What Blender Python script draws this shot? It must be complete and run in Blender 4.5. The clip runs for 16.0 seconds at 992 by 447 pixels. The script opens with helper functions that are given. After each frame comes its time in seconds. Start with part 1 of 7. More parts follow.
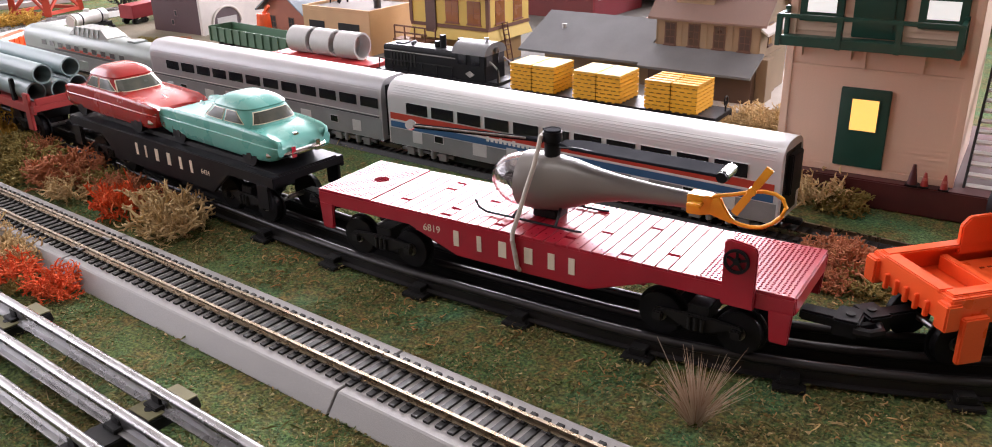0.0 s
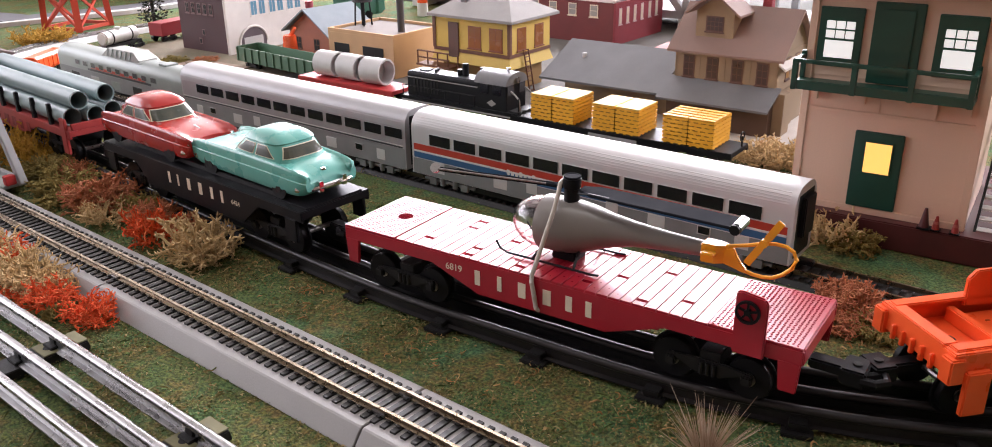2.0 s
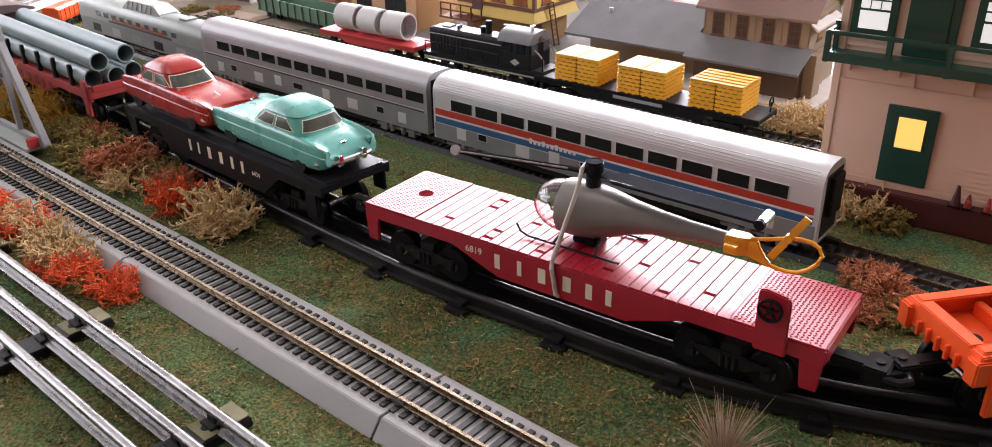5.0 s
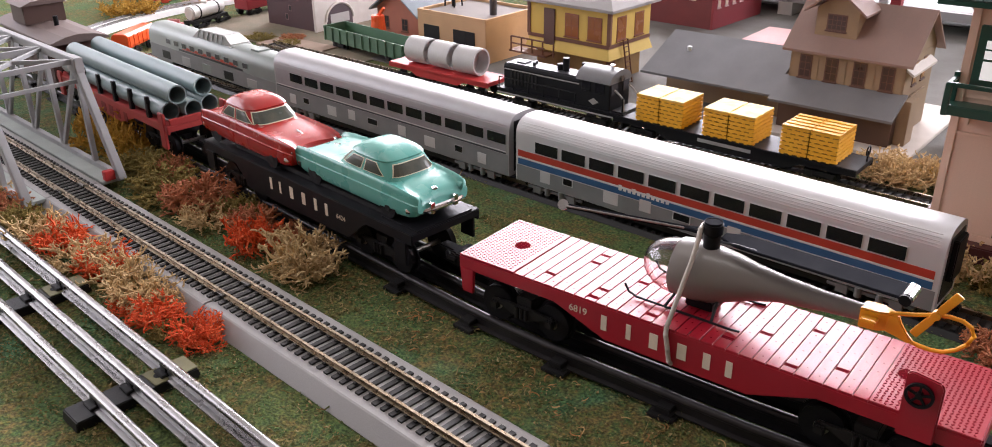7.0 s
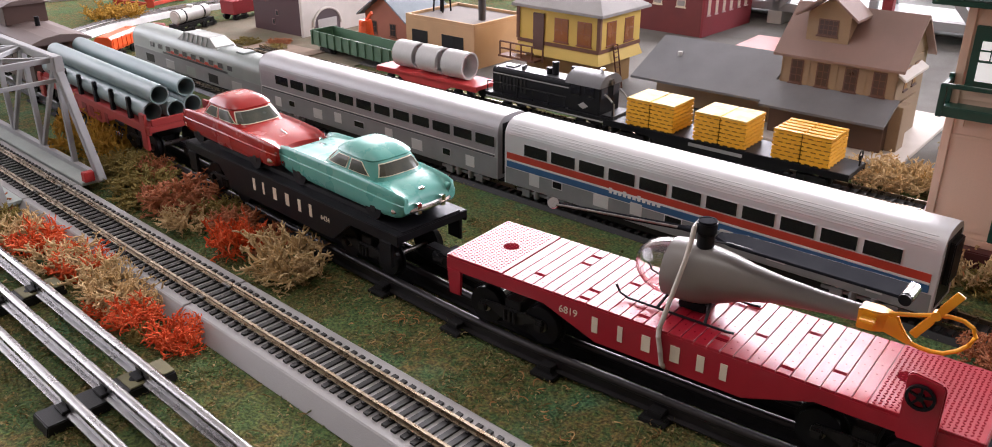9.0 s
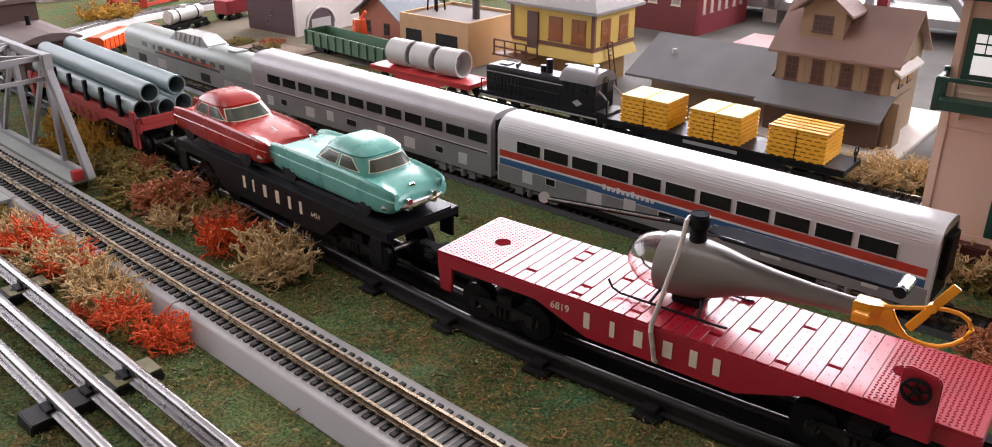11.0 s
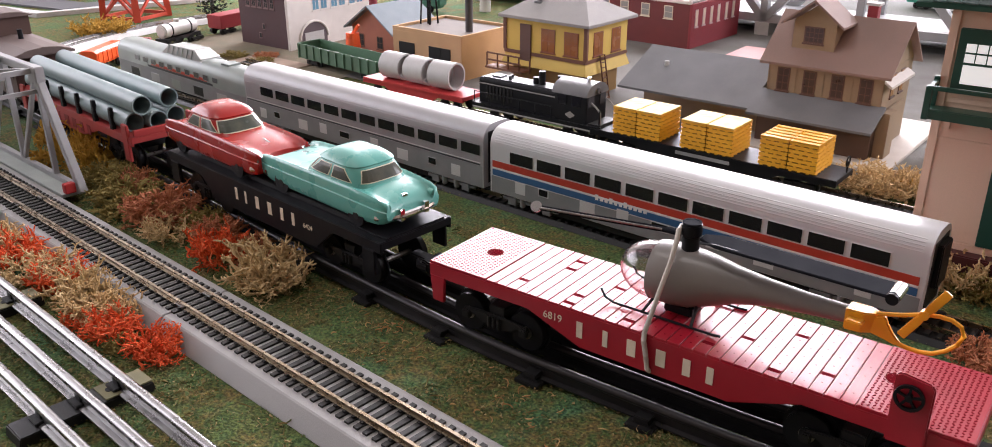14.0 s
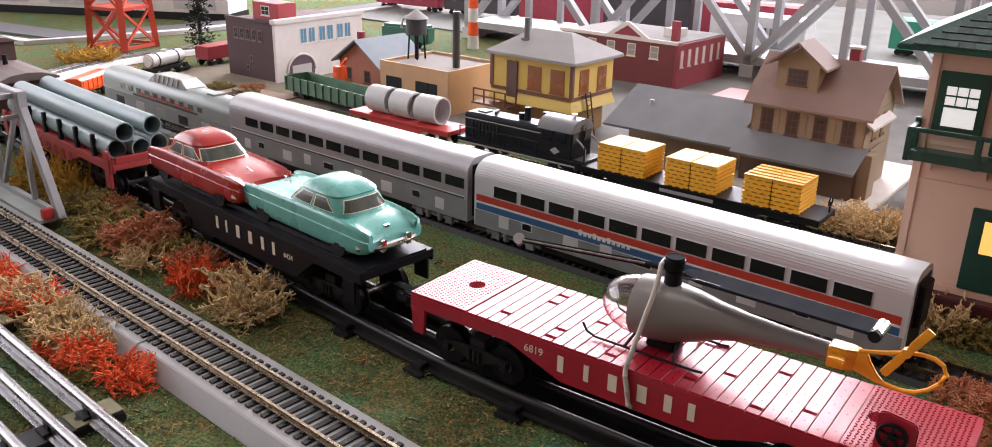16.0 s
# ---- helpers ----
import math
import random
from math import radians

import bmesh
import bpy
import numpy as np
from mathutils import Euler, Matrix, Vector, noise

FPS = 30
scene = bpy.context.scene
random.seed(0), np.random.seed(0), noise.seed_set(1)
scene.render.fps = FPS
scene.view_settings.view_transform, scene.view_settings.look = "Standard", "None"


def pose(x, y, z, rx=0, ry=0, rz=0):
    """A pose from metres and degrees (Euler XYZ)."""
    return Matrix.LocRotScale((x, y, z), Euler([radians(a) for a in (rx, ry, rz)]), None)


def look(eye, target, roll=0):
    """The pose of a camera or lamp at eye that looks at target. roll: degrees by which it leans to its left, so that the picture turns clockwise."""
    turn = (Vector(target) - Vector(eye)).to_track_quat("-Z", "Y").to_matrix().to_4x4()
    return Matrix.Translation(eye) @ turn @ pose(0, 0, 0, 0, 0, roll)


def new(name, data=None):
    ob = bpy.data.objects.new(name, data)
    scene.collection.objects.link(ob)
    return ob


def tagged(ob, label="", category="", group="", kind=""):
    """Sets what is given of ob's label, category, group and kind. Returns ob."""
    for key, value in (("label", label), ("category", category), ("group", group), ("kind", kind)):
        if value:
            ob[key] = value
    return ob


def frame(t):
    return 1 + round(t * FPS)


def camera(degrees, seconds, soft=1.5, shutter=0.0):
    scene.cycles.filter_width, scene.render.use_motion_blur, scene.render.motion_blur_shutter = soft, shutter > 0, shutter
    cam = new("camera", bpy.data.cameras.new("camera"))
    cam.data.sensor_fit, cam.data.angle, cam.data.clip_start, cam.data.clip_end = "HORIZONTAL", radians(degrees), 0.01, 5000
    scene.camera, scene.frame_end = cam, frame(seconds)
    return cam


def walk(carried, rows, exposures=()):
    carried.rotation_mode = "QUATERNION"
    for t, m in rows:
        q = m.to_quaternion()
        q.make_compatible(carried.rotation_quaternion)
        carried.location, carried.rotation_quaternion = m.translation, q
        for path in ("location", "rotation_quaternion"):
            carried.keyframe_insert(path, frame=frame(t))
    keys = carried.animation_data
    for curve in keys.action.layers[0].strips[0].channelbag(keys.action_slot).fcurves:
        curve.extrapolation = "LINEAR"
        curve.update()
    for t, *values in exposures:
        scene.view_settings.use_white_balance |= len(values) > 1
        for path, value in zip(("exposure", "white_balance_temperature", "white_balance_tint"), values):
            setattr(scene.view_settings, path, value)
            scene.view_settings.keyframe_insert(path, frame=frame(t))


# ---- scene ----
cam = camera(58.9, 16.0, soft=0.95)
PATH = [
    (0, (0.328, -0.325, 0.215), (-0.679, 1.218, -0.562), -1.4),
    (0.5, (0.331, -0.325, 0.219), (-0.68, 1.217, -0.556), -1.2),
    (1, (0.333, -0.327, 0.224), (-0.686, 1.216, -0.54), -1.0),
    (1.5, (0.333, -0.33, 0.231), (-0.693, 1.209, -0.531), -0.8),
    (2, (0.331, -0.333, 0.237), (-0.71, 1.195, -0.523), -0.8),
    (2.5, (0.332, -0.333, 0.244), (-0.707, 1.192, -0.527), -1.0),
    (3, (0.333, -0.33, 0.25), (-0.691, 1.189, -0.552), -0.8),
    (3.2, (0.333, -0.328, 0.254), (-0.695, 1.173, -0.576), -1.1),
    (5.5, (0.315, -0.319, 0.261), (-0.752, 1.114, -0.64), -0.7),
    (6, (0.3, -0.322, 0.265), (-0.791, 1.093, -0.634), -0.2),
    (6.5, (0.286, -0.32, 0.264), (-0.824, 1.079, -0.636), -0.3),
    (7, (0.279, -0.319, 0.264), (-0.847, 1.099, -0.585), -0.6),
    (7.5, (0.277, -0.317, 0.259), (-0.858, 1.104, -0.571), -0.7),
    (8, (0.274, -0.315, 0.254), (-0.836, 1.121, -0.586), -0.0),
    (8.5, (0.275, -0.314, 0.254), (-0.838, 1.133, -0.564), 0.0),
    (9, (0.274, -0.313, 0.253), (-0.838, 1.132, -0.57), -0.0),
    (11.5, (0.275, -0.308, 0.246), (-0.835, 1.143, -0.568), -0.2),
    (12, (0.274, -0.308, 0.245), (-0.837, 1.145, -0.563), -0.3),
    (12.5, (0.275, -0.308, 0.245), (-0.837, 1.15, -0.552), -0.5),
    (13, (0.275, -0.308, 0.245), (-0.839, 1.152, -0.547), -0.5),
    (13.5, (0.275, -0.308, 0.244), (-0.836, 1.155, -0.546), -0.4),
    (14, (0.276, -0.308, 0.245), (-0.832, 1.16, -0.542), -0.2),
    (14.5, (0.276, -0.308, 0.244), (-0.829, 1.168, -0.532), 0.1),
    (15, (0.275, -0.307, 0.242), (-0.823, 1.187, -0.508), 0.8),
    (15.5, (0.275, -0.307, 0.242), (-0.825, 1.195, -0.489), 1.0),
    (16, (0.276, -0.306, 0.241), (-0.824, 1.208, -0.465), 1.2),
]
walk(cam, [(t, look(eye, target, roll)) for t, eye, target, roll in PATH],
     exposures=[(0.0, 0.11), (2.5, 0.05), (5.5, -0.04), (7.5, -0.16), (12.0, -0.15), (16.0, -0.12)])

# ---- world, window light, added fill light ----
sky = bpy.data.worlds.new("sky")
scene.world = sky
sky.use_nodes = True
sn = sky.node_tree.nodes
sky_tex = sn.new("ShaderNodeTexSky")
sky_tex.sky_type = "NISHITA"
sky_tex.sun_disc = False
sky_tex.sun_elevation, sky_tex.sun_rotation = radians(32), radians(-20)
sn["Background"].inputs[1].default_value = 0.10
sky.node_tree.links.new(sky_tex.outputs[0], sn["Background"].inputs[0])


def area(name, x, y, z, target, w, h, watts, col):
    li = bpy.data.lights.new(name, "AREA")
    li.shape, li.size, li.size_y, li.energy, li.color = "RECTANGLE", w, h, watts, col
    ob = new(name, li)
    ob.matrix_world = look((x, y, z), target)
    return ob


area("north_window_daylight", -1.4, 2.46, 1.15, (-1.4, 0.0, 0.95), 2.4, 1.15, 184, (0.965, 0.91, 1.0))
# north-east and west sources are unseen, added to brighten right and left faces
area("north_east_fill_daylight", 1.55, 2.46, 1.15, (1.0, 0.3, 0.5), 1.7, 1.15, 117, (0.965, 0.91, 1.0))
area("west_fill_daylight", -2.64, -0.6, 0.85, (0.0, -0.5, 0.4), 2.4, 1.3, 62, (0.965, 0.91, 1.0))
# unseen soft lamp, added overhead as fill
area("overhead_fill_light", -0.3, -0.3, 1.66, (-0.3, -0.3, 0.0), 1.4, 0.4, 7.0, (1.0, 0.94, 0.93))

# ---- materials ----
MATS = {}


def mat(name, col, rough=0.5, metal=0.0, col2=None, scale=60, amt=0.5, grain=2500, bump=0.0, coat=0.0, fine=0.12, emit=None, power=0.0, rnd=0.0, spec=0.5):
    """A surface: base colour, a second colour in blotches, fine grain, small relief."""
    if name in MATS:
        return MATS[name]
    m = bpy.data.materials.new(name)
    MATS[name] = m
    m.use_nodes = True
    n, l = m.node_tree.nodes, m.node_tree.links
    b = n["Principled BSDF"]
    b.inputs["Roughness"].default_value, b.inputs["Metallic"].default_value = rough, metal
    b.inputs["Coat Weight"].default_value = coat
    b.inputs["Coat Roughness"].default_value = 0.12
    b.inputs["Specular IOR Level"].default_value = spec
    co = n.new("ShaderNodeTexCoord")
    big = n.new("ShaderNodeTexNoise")
    big.inputs["Scale"].default_value, big.inputs["Detail"].default_value = scale, 5
    small = n.new("ShaderNodeTexNoise")
    small.inputs["Scale"].default_value, small.inputs["Detail"].default_value = grain, 3
    for t in (big, small):
        l.new(co.outputs["Object"], t.inputs["Vector"])
    ramp = n.new("ShaderNodeValToRGB")
    ramp.color_ramp.elements[0].position, ramp.color_ramp.elements[1].position = 0.5 - 0.3 * (1 - amt * 0.6), 0.72
    c2 = col2 or tuple(c * 0.8 for c in col)
    ramp.color_ramp.elements[0].color, ramp.color_ramp.elements[1].color = (*c2, 1), (*col, 1)
    l.new(big.outputs["Fac"], ramp.inputs["Fac"])
    mix = n.new("ShaderNodeMix")
    mix.data_type, mix.blend_type = "RGBA", "MULTIPLY"
    mix.inputs["Factor"].default_value = 1.0
    vary = n.new("ShaderNodeMapRange")
    vary.inputs[3].default_value, vary.inputs[4].default_value = 1 - 2 * fine, 1 + 2 * fine
    l.new(small.outputs["Fac"], vary.inputs[0])
    l.new(ramp.outputs["Color"], mix.inputs[6])
    l.new(vary.outputs[0], mix.inputs[7])
    out = mix.outputs[2]
    if rnd:
        info = n.new("ShaderNodeObjectInfo")
        hv = n.new("ShaderNodeHueSaturation")
        rv = n.new("ShaderNodeMapRange")
        rv.inputs[3].default_value, rv.inputs[4].default_value = 1 - rnd, 1 + rnd
        l.new(info.outputs["Random"], rv.inputs[0])
        l.new(rv.outputs[0], hv.inputs["Value"])
        l.new(out, hv.inputs["Color"])
        out = hv.outputs[0]
    l.new(out, b.inputs["Base Color"])
    rr = n.new("ShaderNodeMapRange")
    rr.inputs[3].default_value, rr.inputs[4].default_value = max(0.02, rough - 0.1), min(1, rough + 0.12)
    l.new(big.outputs["Fac"], rr.inputs[0])
    l.new(rr.outputs[0], b.inputs["Roughness"])
    if bump:
        bp = n.new("ShaderNodeBump")
        bp.inputs["Strength"].default_value, bp.inputs["Distance"].default_value = bump, 0.0006
        l.new(small.outputs["Fac"], bp.inputs["Height"])
        l.new(bp.outputs[0], b.inputs["Normal"])
    if emit:
        b.inputs["Emission Color"].default_value, b.inputs["Emission Strength"].default_value = (*emit, 1), power
    return m


RED = mat("red_plastic", (0.38, 0.010, 0.026), 0.34, col2=(0.32, 0.008, 0.021), coat=0.15, bump=0.05, fine=0.05)
RED2 = mat("faded_red_plastic", (0.40, 0.055, 0.05), 0.4, col2=(0.33, 0.04, 0.04), fine=0.06)
CARRED = mat("red_toy_paint", (0.36, 0.012, 0.008), 0.24, col2=(0.31, 0.010, 0.007), coat=0.1, fine=0.03)
TEAL = mat("turquoise_toy_paint", (0.12, 0.40, 0.345), 0.27, col2=(0.105, 0.36, 0.31), coat=0.25, fine=0.03)
ORANGE = mat("orange_plastic", (0.95, 0.125, 0.03), 0.30, col2=(0.9, 0.11, 0.026), coat=0.2, fine=0.04)
YORANGE = mat("amber_plastic", (0.90, 0.40, 0.02), 0.32, col2=(0.85, 0.36, 0.02), fine=0.03)
BLACK = mat("black_plastic", (0.006, 0.006, 0.008), 0.40, col2=(0.010, 0.010, 0.012), bump=0.06, spec=0.2)
BLACKM = mat("black_moulded", (0.010, 0.010, 0.011), 0.45, col2=(0.016, 0.015, 0.015), bump=0.15, spec=0.3)
RAILBLACK = mat("blackened_rail", (0.026, 0.023, 0.024), 0.40, 0.3, col2=(0.016, 0.014, 0.015), fine=0.15)
TREAD = mat("worn_tread", (0.42, 0.40, 0.39), 0.3, 0.9, col2=(0.2, 0.18, 0.17), scale=300)
TIN = mat("tinplate", (0.34, 0.335, 0.335), 0.27, 0.95, col2=(0.25, 0.24, 0.235), scale=60, fine=0.06)
NICKEL = mat("bronze_rail", (0.30, 0.255, 0.19), 0.27, 0.95, col2=(0.27, 0.20, 0.13), scale=200)
BED = mat("grey_roadbed_plastic", (0.32, 0.31, 0.305), 0.5, col2=(0.285, 0.275, 0.27), bump=0.2, scale=25, fine=0.1)
TIE = mat("black_tie", (0.012, 0.012, 0.013), 0.42, col2=(0.022, 0.021, 0.021), rnd=0.3, bump=0.1, spec=0.3)
SILVER = mat("silver_coach", (0.62, 0.615, 0.62), 0.36, 0.2, col2=(0.58, 0.57, 0.58), scale=30, fine=0.03)
SILVER2 = mat("dull_silver", (0.40, 0.395, 0.40), 0.42, 0.25, col2=(0.35, 0.34, 0.35), scale=40, fine=0.05)
SIDEGREY = mat("dull_grey_side", (0.25, 0.255, 0.26), 0.5, 0.1, col2=(0.20, 0.205, 0.21), scale=70, fine=0.06)
DOMESILVER = mat("grey_green_coach", (0.27, 0.305, 0.285), 0.42, 0.15, col2=(0.225, 0.255, 0.24), fine=0.05)
GLASSDARK = mat("dark_coach_glass", (0.012, 0.012, 0.016), 0.12, fine=0.02)
STRIPER = mat("red_stripe", (0.50, 0.05, 0.03), 0.4, fine=0.03)
STRIPEB = mat("blue_stripe", (0.04, 0.12, 0.26), 0.4, fine=0.03)
STRIPEW = mat("white_paint", (0.8, 0.79, 0.77), 0.4, fine=0.03)
CREAM = mat("cream_print", (0.80, 0.70, 0.55), 0.5, fine=0.05)
HELI = mat("taupe_plastic", (0.20, 0.18, 0.165), 0.34, col2=(0.185, 0.165, 0.15), coat=0.12, fine=0.03)
BLADE = mat("dark_grey_blade", (0.013, 0.014, 0.019), 0.85, col2=(0.019, 0.020, 0.025), fine=0.06, spec=0.06)
CHROME = mat("chrome", (0.85, 0.85, 0.86), 0.1, 1.0, col2=(0.7, 0.7, 0.71), fine=0.03)
RUBBER = mat("pale_rubber_band", (0.55, 0.50, 0.44), 0.6, fine=0.05)
PIPE = mat("blue_grey_pipe", (0.215, 0.285, 0.29), 0.42, col2=(0.18, 0.24, 0.245), fine=0.06)
TOWERW = mat("pink_beige_siding", (0.71, 0.51, 0.38), 0.5, col2=(0.67, 0.47, 0.35), scale=20, fine=0.05)
GREEN = mat("dark_green_plastic", (0.012, 0.065, 0.045), 0.32, col2=(0.01, 0.05, 0.036), fine=0.05)
MAROON = mat("maroon_plastic", (0.085, 0.018, 0.02), 0.42, col2=(0.06, 0.014, 0.016), fine=0.06)
GLOW = mat("lit_window", (0.8, 0.6, 0.25), 0.5, emit=(1.0, 0.52, 0.10), power=1.0, amt=0.2)
# white panes emit a little, standing for light that shows through them
LITPANE = mat("lit_white_pane", (0.85, 0.85, 0.84), 0.4, emit=(1, 0.99, 0.97), power=0.55, fine=0.02)
YELLOW = mat("yellow_crate", (0.74, 0.37, 0.015), 0.5, col2=(0.66, 0.32, 0.015), fine=0.08)
YHOUSE = mat("yellow_siding", (0.66, 0.46, 0.10), 0.6, col2=(0.60, 0.41, 0.08), fine=0.08)
BROWNT = mat("brown_trim", (0.17, 0.07, 0.035), 0.6, col2=(0.13, 0.05, 0.03))
GREYROOF = mat("grey_shingle", (0.17, 0.17, 0.175), 0.8, col2=(0.13, 0.13, 0.135), scale=40, bump=0.4)
LROOF = mat("pale_grey_roof", (0.33, 0.31, 0.30), 0.75, col2=(0.27, 0.26, 0.25), scale=50, bump=0.4)
BROWNROOF = mat("brown_roof", (0.25, 0.155, 0.125), 0.48, col2=(0.21, 0.13, 0.105), scale=40, bump=0.3)
TANW = mat("olive_tan_wall", (0.285, 0.198, 0.12), 0.65, col2=(0.245, 0.168, 0.10), fine=0.08)
TANB = mat("tan_stucco", (0.58, 0.36, 0.19), 0.7, col2=(0.52, 0.32, 0.165), bump=0.2)
BRICKR = mat("red_brick_plastic", (0.30, 0.035, 0.05), 0.6, col2=(0.25, 0.03, 0.04), bump=0.3)
BRICKD = mat("dark_maroon_brick", (0.085, 0.04, 0.045), 0.65, col2=(0.07, 0.033, 0.037), bump=0.3)
WHITEW = mat("white_wall", (0.74, 0.70, 0.66), 0.6, col2=(0.66, 0.62, 0.58), bump=0.2)
SALMON = mat("salmon_brick", (0.42, 0.16, 0.10), 0.7, col2=(0.36, 0.13, 0.085), bump=0.3)
SLATE = mat("blue_grey_roof", (0.22, 0.26, 0.29), 0.7, col2=(0.18, 0.22, 0.25), bump=0.3)
BRIDGE = mat("grey_bridge_paint", (0.35, 0.355, 0.365), 0.45, col2=(0.30, 0.305, 0.31), fine=0.06)
CARDW = mat("pale_card", (0.62, 0.57, 0.52), 0.7, col2=(0.55, 0.5, 0.45))
CONC = mat("pale_concrete", (0.55, 0.54, 0.53), 0.7, col2=(0.48, 0.47, 0.46))
DKBROWN = mat("dark_brown_caboose", (0.085, 0.045, 0.035), 0.6, col2=(0.07, 0.036, 0.028))
DKROOF = mat("brown_grey_caboose_roof", (0.14, 0.10, 0.09), 0.6)
DEEPGREEN = mat("green_gondola_paint", (0.085, 0.17, 0.10), 0.5, col2=(0.07, 0.14, 0.085))
PINKW = mat("pink_plastic", (0.62, 0.25, 0.24), 0.5)
TRUCKG = mat("coach_truck_grey", (0.24, 0.24, 0.245), 0.5, 0.2)
WOODW = mat("room_wall", (0.62, 0.6, 0.57), 0.8, scale=4)
DARKWALL = mat("dark_unseen_wall", (0.17, 0.12, 0.09), 0.6, scale=6)
CARPET = mat("room_floor", (0.22, 0.19, 0.16), 0.9, scale=8)

CLEAR = bpy.data.materials.new("clear_plastic")
CLEAR.use_nodes = True
cb = CLEAR.node_tree.nodes["Principled BSDF"]
cb.inputs["Transmission Weight"].default_value, cb.inputs["Roughness"].default_value, cb.inputs["IOR"].default_value = 1.0, 0.05, 1.4
cb.inputs["Base Color"].default_value = (0.94, 0.92, 0.92, 1)


def turf_mat():
    """Green paint under flocking, with brown and olive patches and pale crumbs."""
    m = bpy.data.materials.new("turf")
    m.use_nodes = True
    n, l = m.node_tree.nodes, m.node_tree.links
    b = n["Principled BSDF"]
    b.inputs["Roughness"].default_value = 0.9
    b.inputs["Specular IOR Level"].default_value = 0.2
    co = n.new("ShaderNodeTexCoord")

    def noi(s, d):
        t = n.new("ShaderNodeTexNoise")
        t.inputs["Scale"].default_value, t.inputs["Detail"].default_value = s, d
        l.new(co.outputs["Object"], t.inputs["Vector"])
        return t

    def ramp(src, stops):
        r = n.new("ShaderNodeValToRGB")
        while len(r.color_ramp.elements) < len(stops):
            r.color_ramp.elements.new(0.5)
        for e, (p, c) in zip(r.color_ramp.elements, stops):
            e.position, e.color = p, (*c, 1)
        l.new(src, r.inputs["Fac"])
        return r
    a, c, f = noi(14, 7), noi(170, 8), noi(620, 7)
    base = ramp(a.outputs["Fac"], [(0.36, (0.095, 0.14, 0.05)), (0.5, (0.08, 0.15, 0.06)), (0.64, (0.075, 0.18, 0.095))])
    brown = ramp(c.outputs["Fac"], [(0.40, (0.17, 0.125, 0.05)), (0.52, (0.125, 0.125, 0.045)), (0.64, (0.075, 0.12, 0.042))])
    fleck = ramp(f.outputs["Fac"], [(0.36, (0.45, 0.46, 0.45)), (0.52, (1.0, 1.0, 0.96)), (0.68, (1.8, 1.65, 1.3))])
    m1 = n.new("ShaderNodeMix")
    m1.data_type = "RGBA"
    patch = ramp(noi(26, 5).outputs["Fac"], [(0.40, (0.1, 0.1, 0.1)), (0.56, (0.95, 0.95, 0.95))])
    l.new(patch.outputs[0], m1.inputs["Factor"])
    l.new(base.outputs[0], m1.inputs[6])
    l.new(brown.outputs[0], m1.inputs[7])
    m2 = n.new("ShaderNodeMix")
    m2.data_type, m2.blend_type = "RGBA", "MULTIPLY"
    m2.inputs["Factor"].default_value = 0.9
    l.new(m1.outputs[2], m2.inputs[6])
    l.new(fleck.outputs[0], m2.inputs[7])
    l.new(m2.outputs[2], b.inputs["Base Color"])
    bp = n.new("ShaderNodeBump")
    bp.inputs["Strength"].default_value, bp.inputs["Distance"].default_value = 1.0, 0.002
    l.new(f.outputs["Fac"], bp.inputs["Height"])
    l.new(bp.outputs[0], b.inputs["Normal"])
    return m


TURF = turf_mat()


def island_mat(name, stops, rough=0.85):
    """Colours picked crumb by crumb or twig by twig."""
    m = bpy.data.materials.new(name)
    m.use_nodes = True
    n, l = m.node_tree.nodes, m.node_tree.links
    b = n["Principled BSDF"]
    b.inputs["Roughness"].default_value = rough
    b.inputs["Specular IOR Level"].default_value = 0.25
    g = n.new("ShaderNodeNewGeometry")
    r = n.new("ShaderNodeValToRGB")
    while len(r.color_ramp.elements) < len(stops):
        r.color_ramp.elements.new(0.5)
    for i, (e, c) in enumerate(zip(r.color_ramp.elements, stops)):
        e.position, e.color = i / (len(stops) - 1), (*c, 1)
    l.new(g.outputs["Random Per Island"], r.inputs["Fac"])
    l.new(r.outputs[0], b.inputs["Base Color"])
    return m


CRUMB = island_mat("turf_crumbs", [(0.06, 0.10, 0.03), (0.12, 0.14, 0.045), (0.20, 0.15, 0.06), (0.08, 0.13, 0.045), (0.40, 0.29, 0.14), (0.15, 0.15, 0.055), (0.26, 0.17, 0.065)])
SHAVING = island_mat("dry_shaving", [(0.42, 0.25, 0.10), (0.30, 0.15, 0.06), (0.50, 0.34, 0.15), (0.38, 0.17, 0.06), (0.24, 0.14, 0.05)])
STRAW = island_mat("dry_straw", [(0.46, 0.33, 0.24), (0.64, 0.52, 0.42), (0.40, 0.26, 0.18)])
LICHEN = {
    "orange": island_mat("orange_lichen", [(0.66, 0.08, 0.02), (0.82, 0.15, 0.045), (0.56, 0.065, 0.02), (0.74, 0.2, 0.08)]),
    "rust": island_mat("rust_lichen", [(0.42, 0.15, 0.08), (0.52, 0.22, 0.11), (0.36, 0.12, 0.065), (0.46, 0.23, 0.10)]),
    "tan": island_mat("tan_lichen", [(0.58, 0.41, 0.21), (0.70, 0.53, 0.30), (0.46, 0.31, 0.15), (0.62, 0.45, 0.22)]),
    "olive": island_mat("olive_lichen", [(0.22, 0.18, 0.055), (0.29, 0.22, 0.07), (0.18, 0.15, 0.045), (0.32, 0.22, 0.065)]),
    "gold": island_mat("golden_lichen", [(0.45, 0.26, 0.04), (0.55, 0.33, 0.06), (0.38, 0.2, 0.03)]),
    "dark": island_mat("dark_foliage", [(0.015, 0.02, 0.014), (0.025, 0.03, 0.02), (0.01, 0.014, 0.01)]),
}

# ---- building blocks; all shape numbers below are millimetres ----
MM = 0.001


